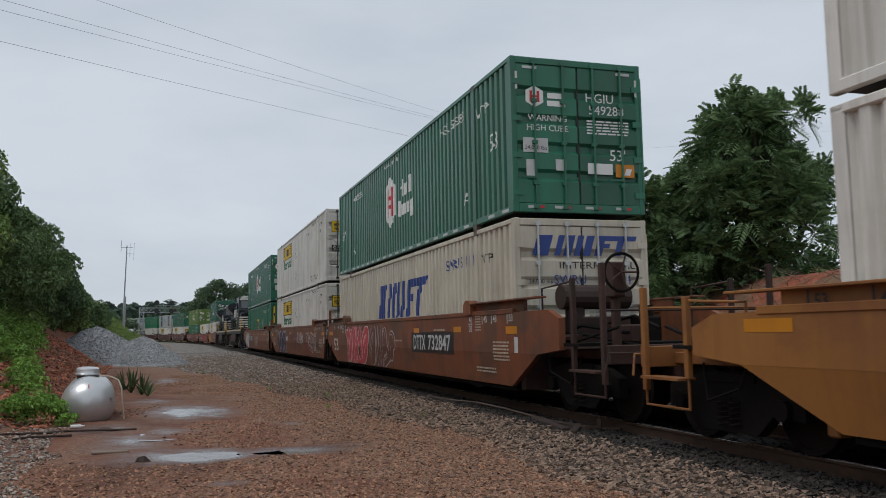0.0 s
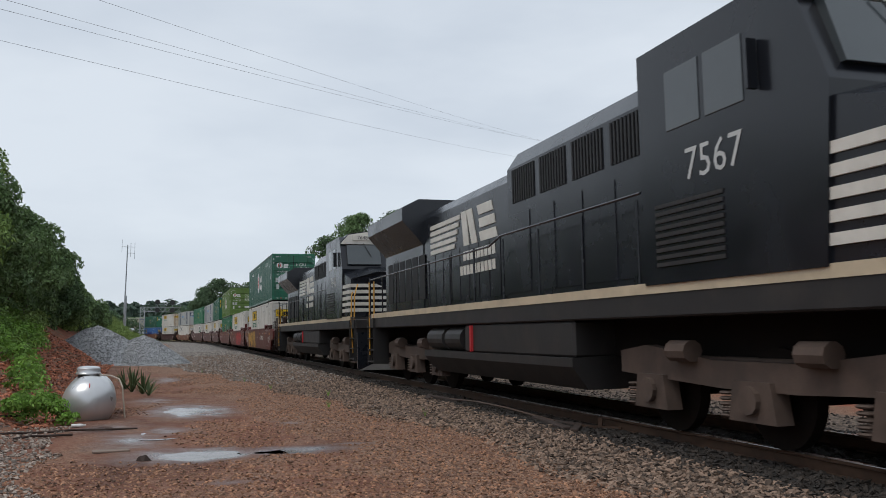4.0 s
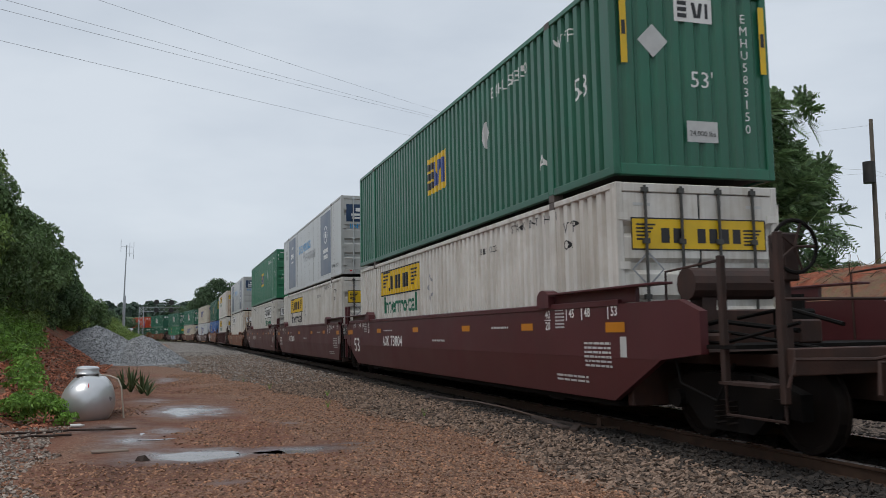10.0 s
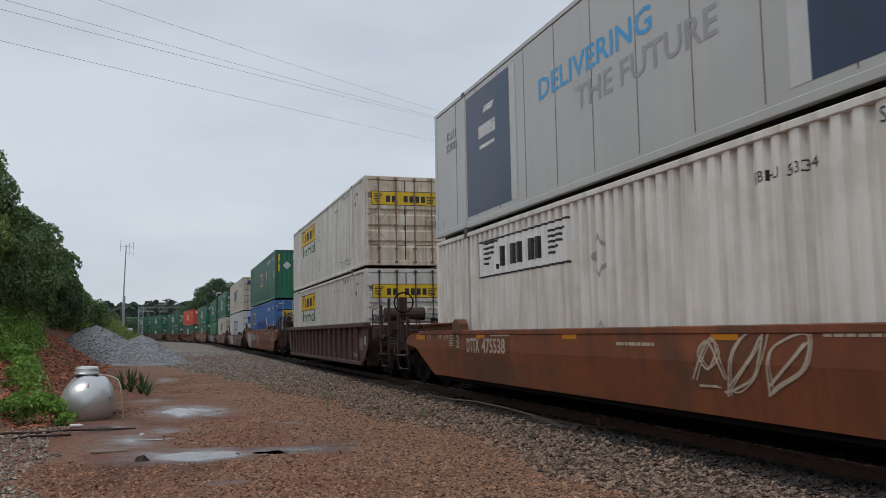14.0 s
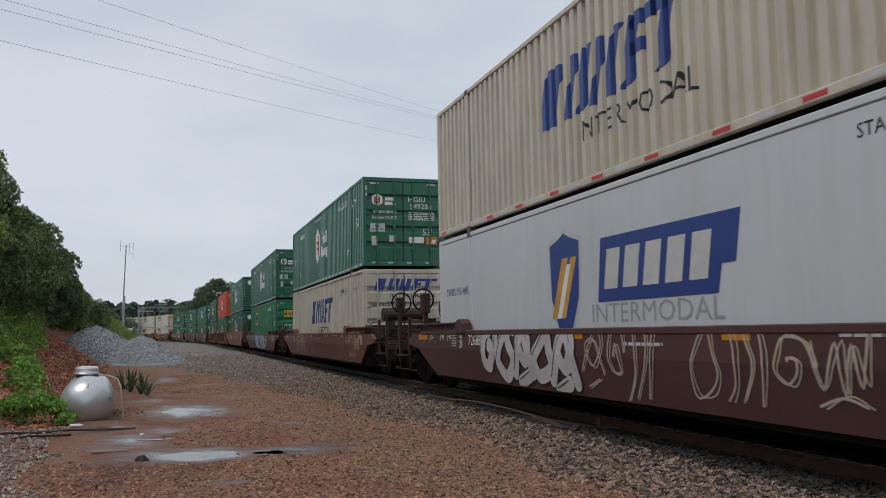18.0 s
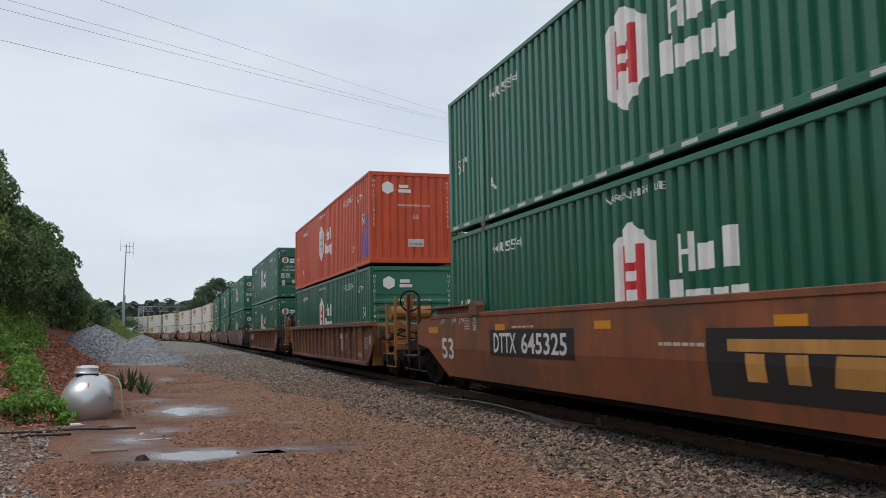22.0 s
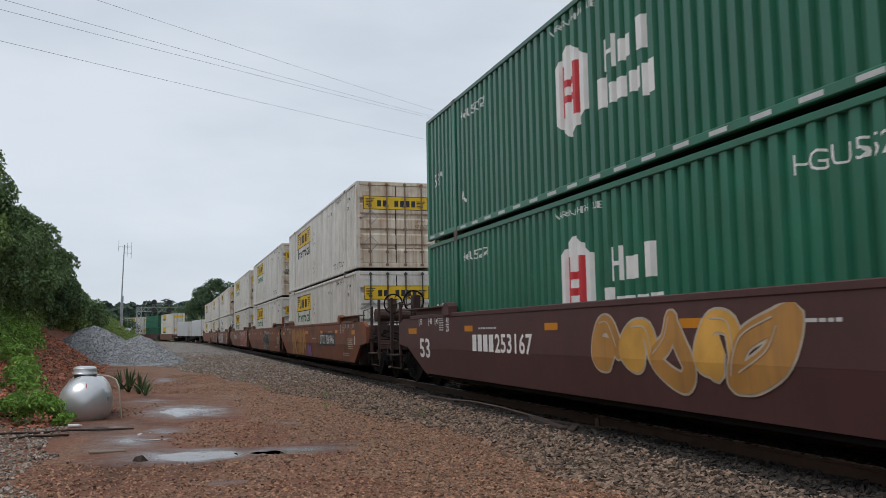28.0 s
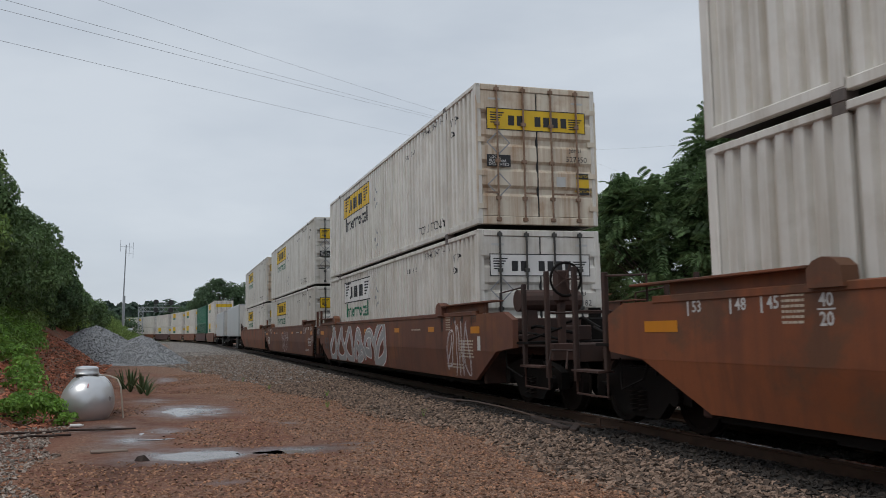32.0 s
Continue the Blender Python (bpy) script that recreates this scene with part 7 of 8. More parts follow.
    for yc in (4.7, 17.7):
        b = part("bogie", B().box(-0.95, 0.95, o + yc - 2.4, o + yc + 2.4, 0.7, 0.95, 0.03), BOGIE, e, "dusty three-axle bogie")
        for sx in (-1, 1):
            pl = [(-2.75, 0.72), (-2.75, 1.0), (-2.1, 1.08), (-0.7, 0.92), (0.7, 0.92), (2.1, 1.08), (2.75, 1.0), (2.75, 0.72), (1.5, 0.66), (0.6, 0.62), (-0.6, 0.62), (-1.5, 0.66)]
            part("bogie_frame", B().prism([(o + yc + a, z) for a, z in pl], 0, *sorted((sx * 0.98, sx * 1.14))), BOGIE, b)
            for k in (-1.95, 0.0, 1.95):
                part("axle_box", B().prism([(o + yc + k - 0.3, 0.72), (o + yc + k + 0.3, 0.72), (o + yc + k + 0.38, 0.30), (o + yc + k - 0.38, 0.30)], 0, *sorted((sx * 0.99, sx * 1.2))).tube((sx * 1.2, o + yc + k, 0.53), (sx * 1.26, o + yc + k, 0.53), 0.15, 12), BOGIE, b)
                sp = B()
                for j in range(5):
                    sp.ring((sx * 1.12, o + yc + k + 0.48, 0.34 + j * 0.06), (0, 0, 1), 0.085, 0.018, 8, 4)
                part("spring", sp, BOGIE, b)
            for q in (-1.2, 1.0):
                part("brake_cylinder", B().tube((sx * 1.2, o + yc + q, 1.02), (sx * 1.2, o + yc + q + 0.4, 1.02), 0.13, 10), BOGIE, b)
        for k in (-1.95, 0.0, 1.95):
            part("wheelset", B().tube((-0.83, o + yc + k, 0.533), (-0.69, o + yc + k, 0.533), 0.533, 28).tube((0.69, o + yc + k, 0.533), (0.83, o + yc + k, 0.533), 0.533, 28).tube((-0.9, o + yc + k, 0.533), (0.9, o + yc + k, 0.533), 0.1, 10), RUSTWHEEL, b)
    return e


# ---- trailers on flat cars, far back ----
def trailer_car():
    f = thing("flat_car", "dark flat car carrying a white road trailer", "railway car", "well cars of the train")
    part("deck", Shape().box(-0.6, 0.6, -11.5, 11.5, 0.8, 1.1, 0.03).box(-1.3, 1.3, -8, -6.5, 0.9, 1.08).box(-1.3, 1.3, 4.5, 8.5, 0.9, 1.08), GRIME, f)
    for y in (-9.8, 9.8):
        truck_parts(f, y)
    part("hitch", Shape().box(-0.4, 0.4, 5.6, 6.2, 1.1, 2.2, 0.05), GRIME, f)
    return f


def road_trailer():
    t = thing("road_trailer", "white box road trailer riding on a flat car", "trailer", "trailers on the train")
    part("box", Shape().box(-1.3, 1.3, -8.07, 8.07, 1.15, 4.0, 0.03), PAINT["smooth"], t)
    part("rear_frame", frame_box(), ZINC, t)
    for sx in (-1, 1):
        part("rear_door", Shape().box(*sorted((sx * 0.02, sx * 1.2)), -8.1, -8.07, 1.25, 3.9), PAINT["white"], t)
        for y in (-6.8, -5.5):
            part("tyre", Shape().tube((sx * 0.75, y, 0.5), (sx * 1.28, y, 0.5), 0.5, 18), BLACK_SEAL, t)
    part("chassis", Shape().box(-0.6, 0.6, -8.0, 6.5, 0.85, 1.15), GRIME, t)
    part("underride_guard", Shape().box(-1.2, 1.2, -8.1, -8.0, 0.35, 0.45).box(-0.7, -0.6, -8.1, -8.0, 0.4, 1.2).box(0.6, 0.7, -8.1, -8.0, 0.4, 1.2), ZINC, t)
    return t


def frame_box():
    return Shape().box(-1.3, -1.2, -8.12, -8.05, 1.15, 4.0).box(1.2, 1.3, -8.12, -8.05, 1.15, 4.0).box(-1.2, 1.2, -8.12, -8.05, 3.9, 4.0).box(-1.2, 1.2, -8.12, -8.05, 1.15, 1.25)


# ---- the make-up of the train: nearer container end at the start, upper, lower, paint, ribbed, ends ----
CONSIST = [
    (-10.12, "jb:", "jb:", "gold", False, "A", "A"),
    (13.45, "hub:a", "swift:a", "orange", False, "A", "I"),
    (32.34, "jb:ncs", "jb:ns", "orange", False, "I", "I"),
    (51.92, "hub:b", "emp:flutes:low", "orange", False, "I", "A"),
    (121.0, "hub:c", "jb:ns", "maroon", False, "A", "I"),
    (140.91, None, "jb:", "maroon", False, "I", "I"),
    (160.56, "lime:", "emp:doors:c", "maroon", False, "I", "A"),
    (184.47, "emp:flutes", "jb:n", "plum", False, "A", "I"),
    (203.77, "reefer:329418", "jb:k", "plum", False, "I", "I"),
    (223.36, "emp:doors", "jb:wq", "plum", False, "I", "A"),
    (247.2, "reefer:329085", "jb:wor", "orange", False, "A", "A"),
    (270.72, "jb:r", "jb:c", "dark", True, "A", "A"),
    (294.65, "emp:flutes", "blue:", "orange", False, "A", "A"),
    (318.46, "swift:r", "shield:", "dark", False, "A", "A"),
    (342.4, "hub:a", "swift:a", "brown", False, "A", "A"),
    (365.73, "hub:plain2", "emp:doors:b", "dark", False, "A", "A"),
    (389.69, "hub:rib", "hub:rib", "orange", False, "A", "A"),
    (413.55, "orange:", "hub:rib", "rust", True, "A", "A"),
    (437.12, "hub:b", "hub:c", "brown", True, "A", "A"),
    (460.98, "hub:c", "hub:plain", "dark", False, "A", "I"),
    (480.36, "hub:a", "hub:b", "dark", False, "I", "I"),
    (500.4, "hub:b", "hub:c", "dark", False, "I", "A"),
    (524.34, "jb:rk", "jb:n", "orange", False, "A", "I"),
    (543.59, "jb:rc", "jb:", "orange", False, "I", "I"),
    (563.32, "jb:rc", "jb:", "orange", False, "I", "A"),
    (586.8, "jb:rkc", "jb:w", "brown", False, "A", "I"),
    (606.58, "jb:c", "jb:", "brown", False, "I", "I"),
    (625.44, "jb:r", "jb:", "orange", False, "I", "A"),
]
u = 695.86
for k, (a, b) in enumerate((("w", "w"), ("g", "g"), ("w", "w"), ("w", "w"), ("p", "w"), ("p", "p"), ("w", "p"), ("p", "p"), ("w", "w"), ("p", "p"), ("p", "p"), ("w", "w"), ("p", "p"), ("p", "p"), ("p", "p"))):
    CONSIST.append((u + k * 20.6, "far:" + a, "far:" + b, ("brown", "dark", "orange")[k % 3], False, "I", "I"))

def far_car(paint):
    """A well car that stays far off."""
    key = ("far", paint)
    if key in MODELS:
        return copy_thing(MODELS[key], Matrix())
    M = CARS[paint]
    car = thing("well_car", "brown well car far back in the train", "railway car", "well cars of the train")
    for sx in (-1, 1):
        part("side_sill", Shape().prism([(-8.0, 0.32), (8.0, 0.32), (8.85, 1.0), (8.9, 1.6), (-8.9, 1.6), (-8.85, 1.0)], 0, *sorted((sx * 1.37, sx * 1.47))), M, car)
    part("well_floor", Shape().box(-1.36, 1.36, -8.0, 8.0, 0.28, 0.34), GRIME, car)
    for k in (-1, 1):
        part("end_casting", Shape().box(-1.3, 1.3, *sorted((k * 8.3, k * 9.6)), 0.9, 1.5, 0.03), M, car)
        part("truck", Shape().box(-1.1, 1.1, k * 9.8 - 1.2, k * 9.8 + 1.2, 0.05, 0.75, 0.1), GRIME, car)
    MODELS[key] = car
    return car


MOVING = []
CAR_OF = {}
for near, upper, lower, paint, ribbed, front, back in CONSIST:
    mid = near + CL / 2
    car = far_car(paint) if lower.startswith("far:") else well_car(paint, ribbed, front, back, TOPS.get(near, 1.67))
    CAR_OF[near] = car
    MOVING.append((car, mid, 0.0))
    for key, z in ((lower, 0.358), (upper, 0.358 + CH)):
        if key:
            MOVING.append((container(key), mid, z))
for k, (near, num) in enumerate(((72.15, "7567"), (94.61, "7648"))):
    e = locomotive(num)
    MOVING.append((e, near + 11.2, 0.0))
for near in (649.07, 672.47):
    MOVING.append((trailer_car(), near + 8.08, 0.0))
    MOVING.append((road_trailer(), near + 8.08, 0.0))

# marks on the cars' near sides
C = CAR_OF
car_marks(C[-10.12], "", ink="black", seed=3, big53=False)
car_marks(C[13.45], "DTTX 732847", plate="black", at=-3.56, w=3.2, seed=5, ink="silver")
graffiti(C[13.45], 4.44, 3.1, 4, "white", "pink", None, seed=3)
graffiti(C[13.45], 1.1, 2.9, 4, "pale", "patch", None, seed=4)
car_marks(C[32.34], "", ink="dust", seed=6, logo=(0.2, 2.2, 0.72, "maroon", None))
graffiti(C[32.34], 4.6, 3.3, 5, "purple", "black", "pale", seed=5)
graffiti(C[32.34], 2.7, 1.3, 5, "white", None, seed=15, z=1.1, h=0.22)
graffiti(C[32.34], -2.1, 1.9, 5, "pale", None, seed=16, z=1.15, h=0.5)
graffiti(C[32.34], -5.3, 2.6, 4, "pale", None, seed=6, h=0.8)
graffiti(C[32.34], -3.9, 1.2, 3, "black", "rust", None, seed=17, z=0.65, h=0.6)
car_marks(C[51.92], "DTTX 732847", plate="black", at=3.57, w=2.95, ink="silver", seed=7, big53=False)
graffiti(C[51.92], 6.6, 2.7, 4, "grey", "pale", "black", seed=8)
graffiti(C[51.92], -0.6, 2.6, 4, "pale", None, seed=9, h=0.8)
car_marks(C[121.0], "DTTX 890463", at=-3.43, w=2.1, seed=8)
graffiti(C[121.0], 3.7, 5.4, 7, "black", "gold", "black", seed=10)
car_marks(C[140.91], "", seed=9)
graffiti(C[140.91], -2.7, 6.2, 8, "black", "red", "black", seed=12)
graffiti(C[140.91], 3.4, 1.6, 3, "white", None, seed=13, h=0.5)
car_marks(C[160.56], "DTTX 890463", at=4.38, w=2.1, seed=10)
car_marks(C[184.47], "AOK 73804", at=3.43, w=2.1, seed=11)
car_marks(C[203.77], "AOK 73804", at=3.73, w=2.05, seed=12)
car_marks(C[223.36], "AOK 73804", at=3.69, w=1.82, seed=13)
car_marks(C[247.2], low=True, number="DTTX 475538", at=4.66, w=2.27, seed=14, big53=False, plate="patch", ink="dust")
graffiti(C[247.2], -2.7, 1.8, 3, "dust", None, seed=14, h=0.7, high=1.22)
car_marks(C[270.72], "", side=RIB_SIDE, seed=15, big53=False, ink="dust")
car_marks(C[294.65], "DTTX 645390", plate="black", at=3.82, w=3.14, ink="silver", seed=16, logo=(-3.05, 2.0, 0.7, "patch", None))
for y, w in ((6.9, 2.6), (-5.0, 0.9), (-6.8, 1.9)):
    patch(C[294.65], rect(w, 0.8), y, 1.1, "patch", wall=CAR_SIDE, name="paint_patch", lift=0.0025)
graffiti(C[294.65], 6.7, 2.6, 4, "black", "pale", None, seed=17)
graffiti(C[294.65], 0.6, 1.6, 3, "dust", None, seed=18, h=0.7)
car_marks(C[318.46], low=True, number="", seed=17, big53=False)
lettering(C[318.46], "72688", 0.2, 5.4, 1.12, "white", wall=CAR_SIDE)
graffiti(C[318.46], 3.1, 3.9, 5, "black", "pale", None, seed=20, high=1.22)
graffiti(C[318.46], 0.1, 1.8, 3, "dust", None, seed=21, high=1.22)
graffiti(C[318.46], -2.8, 2.65, 4, "dust", None, seed=22, h=0.8, high=1.22)
car_marks(C[342.4], low=True, number="", seed=18, big53=False, ink="dust")
graffiti(C[342.4], 4.4, 2.6, 5, "dust", None, seed=23, h=0.7, high=1.22)
graffiti(C[342.4], -1.2, 3.4, 6, "patch", None, seed=33, h=0.8, high=1.22)
car_marks(C[365.73], low=True, number="FEC 72705", at=3.84, w=1.7, seed=19, big53=False, ink="dust")
graffiti(C[365.73], -0.9, 7.2, 6, "white", ("sky", "grey", "patch"), "silver", seed=24, high=1.22)
car_marks(C[389.69], "DTTX 645325", plate="black", at=3.73, w=3.36, seed=20, logo=(-2.5, 2.1, 0.42, "tan", "black"), ink="silver")
car_marks(C[413.55], "", side=RIB_SIDE, seed=21, ink="dust", logo=(-4.2, 1.5, 0.6, "dust", None), big53=False)
car_marks(C[437.12], "", side=RIB_SIDE, seed=22, ink="dust", big53=False)
part("number_board", Shape().box(-1.515, -1.395, 3.9, 6.0, 0.82, 1.3, 0.01), INK["patch"], C[437.12], "brown number board")
lettering(C[437.12], "DTTX", 0.24, 5.5, 1.08, "dust", wall=Flat(-1.516), bold=True, width=0.62)
lettering(C[437.12], "655847", 0.24, 4.55, 1.08, "dust", wall=Flat(-1.516), bold=True, width=0.95)
car_marks(C[460.98], "", seed=23)
graffiti(C[460.98], -5.6, 2.8, 4, "silver", None, seed=25)
car_marks(C[480.36], "", seed=24)
car_marks(C[500.4], "BNSF 253167", at=3.3, w=2.9, seed=25, plain_name=True)
graffiti(C[500.4], -2.0, 3.9, 5, "dust", ("tan", "gold"), None, seed=26, h=0.75, z=1.02)
car_marks(C[524.34], "DTTX 766946", plate="black", at=-3.54, w=3.2, ink="silver", seed=26, big53=False)
graffiti(C[524.34], 3.6, 4.4, 7, "rust", "tan", None, seed=27, h=1.1)
graffiti(C[524.34], 0.7, 0.9, 2, "black", "purple", None, seed=37, z=0.6, h=0.5)
car_marks(C[543.59], "", seed=27, ink="black")
graffiti(C[543.59], -2.0, 3.4, 4, "white", "black", None, seed=28)
car_marks(C[563.32], "DTTX 766946", plate="black", at=3.43, w=3.36, ink="silver", seed=28, big53=False)
graffiti(C[563.32], -4.3, 5.4, 7, "white", ("rust", "black", "pink"), "silver", seed=29)
car_marks(C[586.8], "", seed=29, ink="black")
graffiti(C[586.8], 3.0, 8.4, 6, "white", "grey", "rust", seed=30, h=1.1)
graffiti(C[586.8], -7.2, 1.5, 3, "pale", None, seed=31)
car_marks(C[606.58], "", seed=30)
graffiti(C[606.58], 0.5, 2.4, 4, "pale", None, seed=32)
# plates with the load class on the inner ends
for near in (13.45, 32.34, 121.0, 140.91, 184.47, 203.77, 460.98, 480.36, 524.34, 543.59, 586.8, 606.58):
    patch(C[near], rect(0.52, 0.3), 9.76, 1.36, "black", wall=Flat(-1.462), name="load_plate")
    lettering(C[near], "125 T", 0.17, 9.76, 1.36, "white", wall=Flat(-1.468))

for a, b in (((-3.18, 14.0, 6.95), (25.4, 54.7, 15.05)), ((-3.15, 14.0, 6.42), (25.9, 54.9, 15.05)), ((-3.12, 14.0, 6.24), (26.8, 55.2, 15.05)), ((-3.10, 14.0, 5.74), (25.5, 54.7, 13.6))):
    wire(a, b, 0.18)
for a, b in (((21.8, 27.5, 8.6), (24.9, 25.0, 7.4)), ((21.8, 27.5, 7.9), (24.9, 25.0, 7.3)), ((26.3, 55, 14.9), (45, 70, 15.5)), ((25.0, 25.0, 7.4), (34, 24, 5.6)), ((25.0, 25.0, 7.2), (34, 22, 6.6)), ((26.3, 55, 14.6), (24.9, 25.0, 9.1))):
    wire(a, b, 0.25)

# ---- plants ----
def leaf_paint(name, color, island=0.45, rough=0.55):
    m = mat(name, color, rough, vary=0.3, scale=0.9, island=island, spec=0.3)
    n, l = m.node_tree.nodes, m.node_tree.links
    b = n["Principled BSDF"]
    tr, mx = n.new("ShaderNodeBsdfTranslucent"), n.new("ShaderNodeMixShader")
    src = b.inputs["Base Color"].links[0].from_socket
    l.new(src, tr.inputs[0])
    mx.inputs[0].default_value = 0.3
    l.new(b.outputs[0], mx.inputs[1])
    l.new(tr.outputs[0], mx.inputs[2])
    l.new(mx.outputs[0], n["Material Output"].inputs[0])
    return m


LEAF = leaf_paint("deep_green_leaves", (0.120, 0.190, 0.074))
LEAF_MID = leaf_paint("mid_green_leaves", (0.175, 0.265, 0.075))
LEAF_BRIGHT = leaf_paint("fresh_green_weeds", (0.175, 0.315, 0.062))
LEAF_DARK = leaf_paint("dark_green_leaves", (0.072, 0.122, 0.052))
FROND = leaf_paint("feathery_green_leaves", (0.125, 0.195, 0.085), 0.5)
# the haze of distance is mixed into the next two leaf colours
LEAF_HAZE = leaf_paint("haze_tinted_leaves", (0.095, 0.150, 0.078))
LEAF_FAR = leaf_paint("haze_tinted_far_woods", (0.062, 0.096, 0.070))
BARK = mat("grey_brown_bark", (0.075, 0.058, 0.045), 0.9, vary=0.3, scale=6, bump=0.5, bump_scale=14)
STRAW = mat("dead_stalks", (0.20, 0.145, 0.105), 0.85, vary=0.3, scale=4, island=0.4)


def leaves(centres, out, sizes, aspect=0.5, droop=0.25):
    """Pointed leaves, one at each centre, facing roughly outward and upward. Returns verts and faces."""
    n = len(centres)
    nrm = out + np.array([0, 0, 0.55]) + rng.normal(0, 0.55, (n, 3))
    nrm /= np.linalg.norm(nrm, axis=1, keepdims=True) + 1e-9
    ax = np.cross(nrm, rng.normal(0, 1, (n, 3)))
    ax /= np.linalg.norm(ax, axis=1, keepdims=True) + 1e-9
    sd = np.cross(nrm, ax)
    s = sizes[:, None]
    base, tip = centres - ax * s * 0.5, centres + ax * s * 0.5 - np.array([0, 0, 1]) * s * droop
    v = np.stack([base, centres + sd * s * aspect * 0.5 + nrm * s * 0.06, tip, centres - sd * s * aspect * 0.5 + nrm * s * 0.06], 1).reshape(-1, 3)
    f = (np.array([[0, 1, 2, 3]]) + 4 * np.arange(n)[:, None])
    return v, f


def crown_mesh(clumps, per, size, material, aspect=0.55, spread=0.35):
    """Leaves on the outer shell of uneven clumps (x, y, z, radius)."""
    cs, ou, sz = [], [], []
    for x, y, z, r in clumps:
        k = max(8, int(per * r * r))
        d = rng.normal(0, 1, (k, 3))
        d /= np.linalg.norm(d, axis=1, keepdims=True)
        d[:, 2] = np.where(d[:, 2] < -0.5, -d[:, 2], d[:, 2])
        rad = r * (1 - spread * rng.random(k) ** 1.4) * (1 + 0.18 * np.sin(d[:, 0] * 5 + x) * np.cos(d[:, 1] * 4 + y))
        cs.append(np.array([x, y, z]) + d * rad[:, None] * np.array([1, 1, 0.85]))
        ou.append(d)
        sz.append(rng.uniform(0.65, 1.35, k) * size)
    v, f = leaves(np.concatenate(cs), np.concatenate(ou), np.concatenate(sz), aspect)
    return cloud("crown", v.tolist(), f.tolist(), material)


def tree(x, y, height, width, material, per=150, size=0.22, seed=1, label="leafy green tree on the bank", z0=None, low=0.15, clumps=26, group="bank trees"):
    r = random.Random(seed)
    z0 = ground_z(x, y) if z0 is None else z0
    t = thing("tree", label, "tree", group)
    t.matrix_basis = pose(x, y, z0 - 0.1)
    tr = Shape()
    top = height * 0.8
    pts = [(0, 0, 0)]
    for k in range(1, 6):
        pts.append((pts[-1][0] + r.uniform(-1, 1) * 0.05 * height, pts[-1][1] + r.uniform(-1, 1) * 0.05 * height, top * k / 5))
    rad = 0.022 * height
    for k in range(5):
        tr.tube(pts[k], pts[k + 1], rad * (1 - k / 6), 8, rad * (1 - (k + 1) / 6), False)
    cl = []
    for k in range(clumps):
        h = low + (1 - low) * r.random() ** 0.8
        env = math.sin(math.pi * min(1, 0.18 + 0.86 * (h - low) / (1 - low))) ** 0.6
        a, d = r.uniform(0, 6.283), width * 0.5 * env * math.sqrt(r.random())
        rr = width * r.uniform(0.11, 0.2)
        c = (d * math.cos(a), d * math.sin(a), min(h * height, height - rr * 0.7), rr)
        cl.append(c)
        j = min(4, max(1, int(h * 5)))
        b = pts[j - 1] if j > 0 else pts[0]
        if k % 3 == 0:
            tr.tube(b, c[:3], rad * 0.35, 5, rad * 0.08, False)
    part("trunk", tr, BARK, t, "bare trunk and limbs inside the leaves")
    part("crown", crown_mesh(cl, per, size, material), material, t)
    return t


# wooded bank on the left of the dirt road
def bank_edge(y):
    """How far right the crowns on the bank reach, and how high they stand, at y."""
    return float(np.interp(y, (20, 30, 50, 70, 100, 140), (-5.7, -5.8, -5.9, -6.0, -6.6, -9.3))), float(np.interp(y, (20, 30, 50, 70, 100, 140), (7.4, 7.3, 7.1, 6.0, 4.2, 3.6)))


seed = 10
for y in np.arange(23, 128, 3.6):
    edge, top = bank_edge(y)
    for row, (dx, dz) in enumerate(((0.1, -1.0), (-1.6, 0.1), (-4.6, -0.3))):
        if row == 2 and y > 80:
            continue
        seed += 1
        r = random.Random(seed)
        yy, x = y + r.uniform(-1.2, 1.2), edge + dx - 0.021 * y + r.uniform(-0.4, 0.4)
        g = ground_z(x, yy)
        tree(x, yy, max(2.2, top + dz - g + r.uniform(-0.7, 0.35)), r.uniform(3.4, 4.4), r.choice((LEAF, LEAF_MID, LEAF, LEAF_DARK)), per=(950, 820, 640)[row] if yy < 60 else (420, 340, 150)[row], size=0.10 + 0.0014 * yy, seed=seed, low=0.13 if row == 0 and yy < 48 else 0.02,
             label="vine-hung young tree on the clay bank", clumps=34)

# shrubs and weeds along the foot of the bank
cl = []
for k in range(420):
    y = 17 + 75 * rng.random() ** 1.4
    X, _, _ = on_track(y)
    o = -10.5 - 0.9 * smooth_step(15, 40, y) - 1.0 * smooth_step(40, 75, y) - 2.6 * rng.random() ** 0.7
    x = X + o
    if x > -0.138 * y or noise.noise((x * 0.3, y * 0.22, 9)) < -0.12 - 0.3 * (o < -12.4):
        continue
    r = rng.uniform(0.15, 0.5) * (1 + 0.5 * (o < -12.2))
    cl.append((x, y, ground_z(x, y) + r * 0.6, r))
for k in range(150):
    y = 58 + 28 * rng.random()
    x = -0.105 * y - 0.3 - 2.6 * rng.random()
    r = rng.uniform(0.35, 0.8)
    cl.append((x, y, ground_z(x, y) + r * 0.6, r))
for k in range(170):
    v = rng.uniform(85, 195)
    X, Y, a = on_track(v)
    x = X + rng.uniform(-17.5, -11.6)
    r = rng.uniform(0.6, 1.3)
    cl.append((x, Y, ground_z(x, Y) + r * 0.5, r))
tagged(new("bank_shrubs", crown_mesh(cl, 300, 0.15, LEAF_MID)), "low green shrubs covering the clay bank", "shrubs", kind="stuff")
cl = []
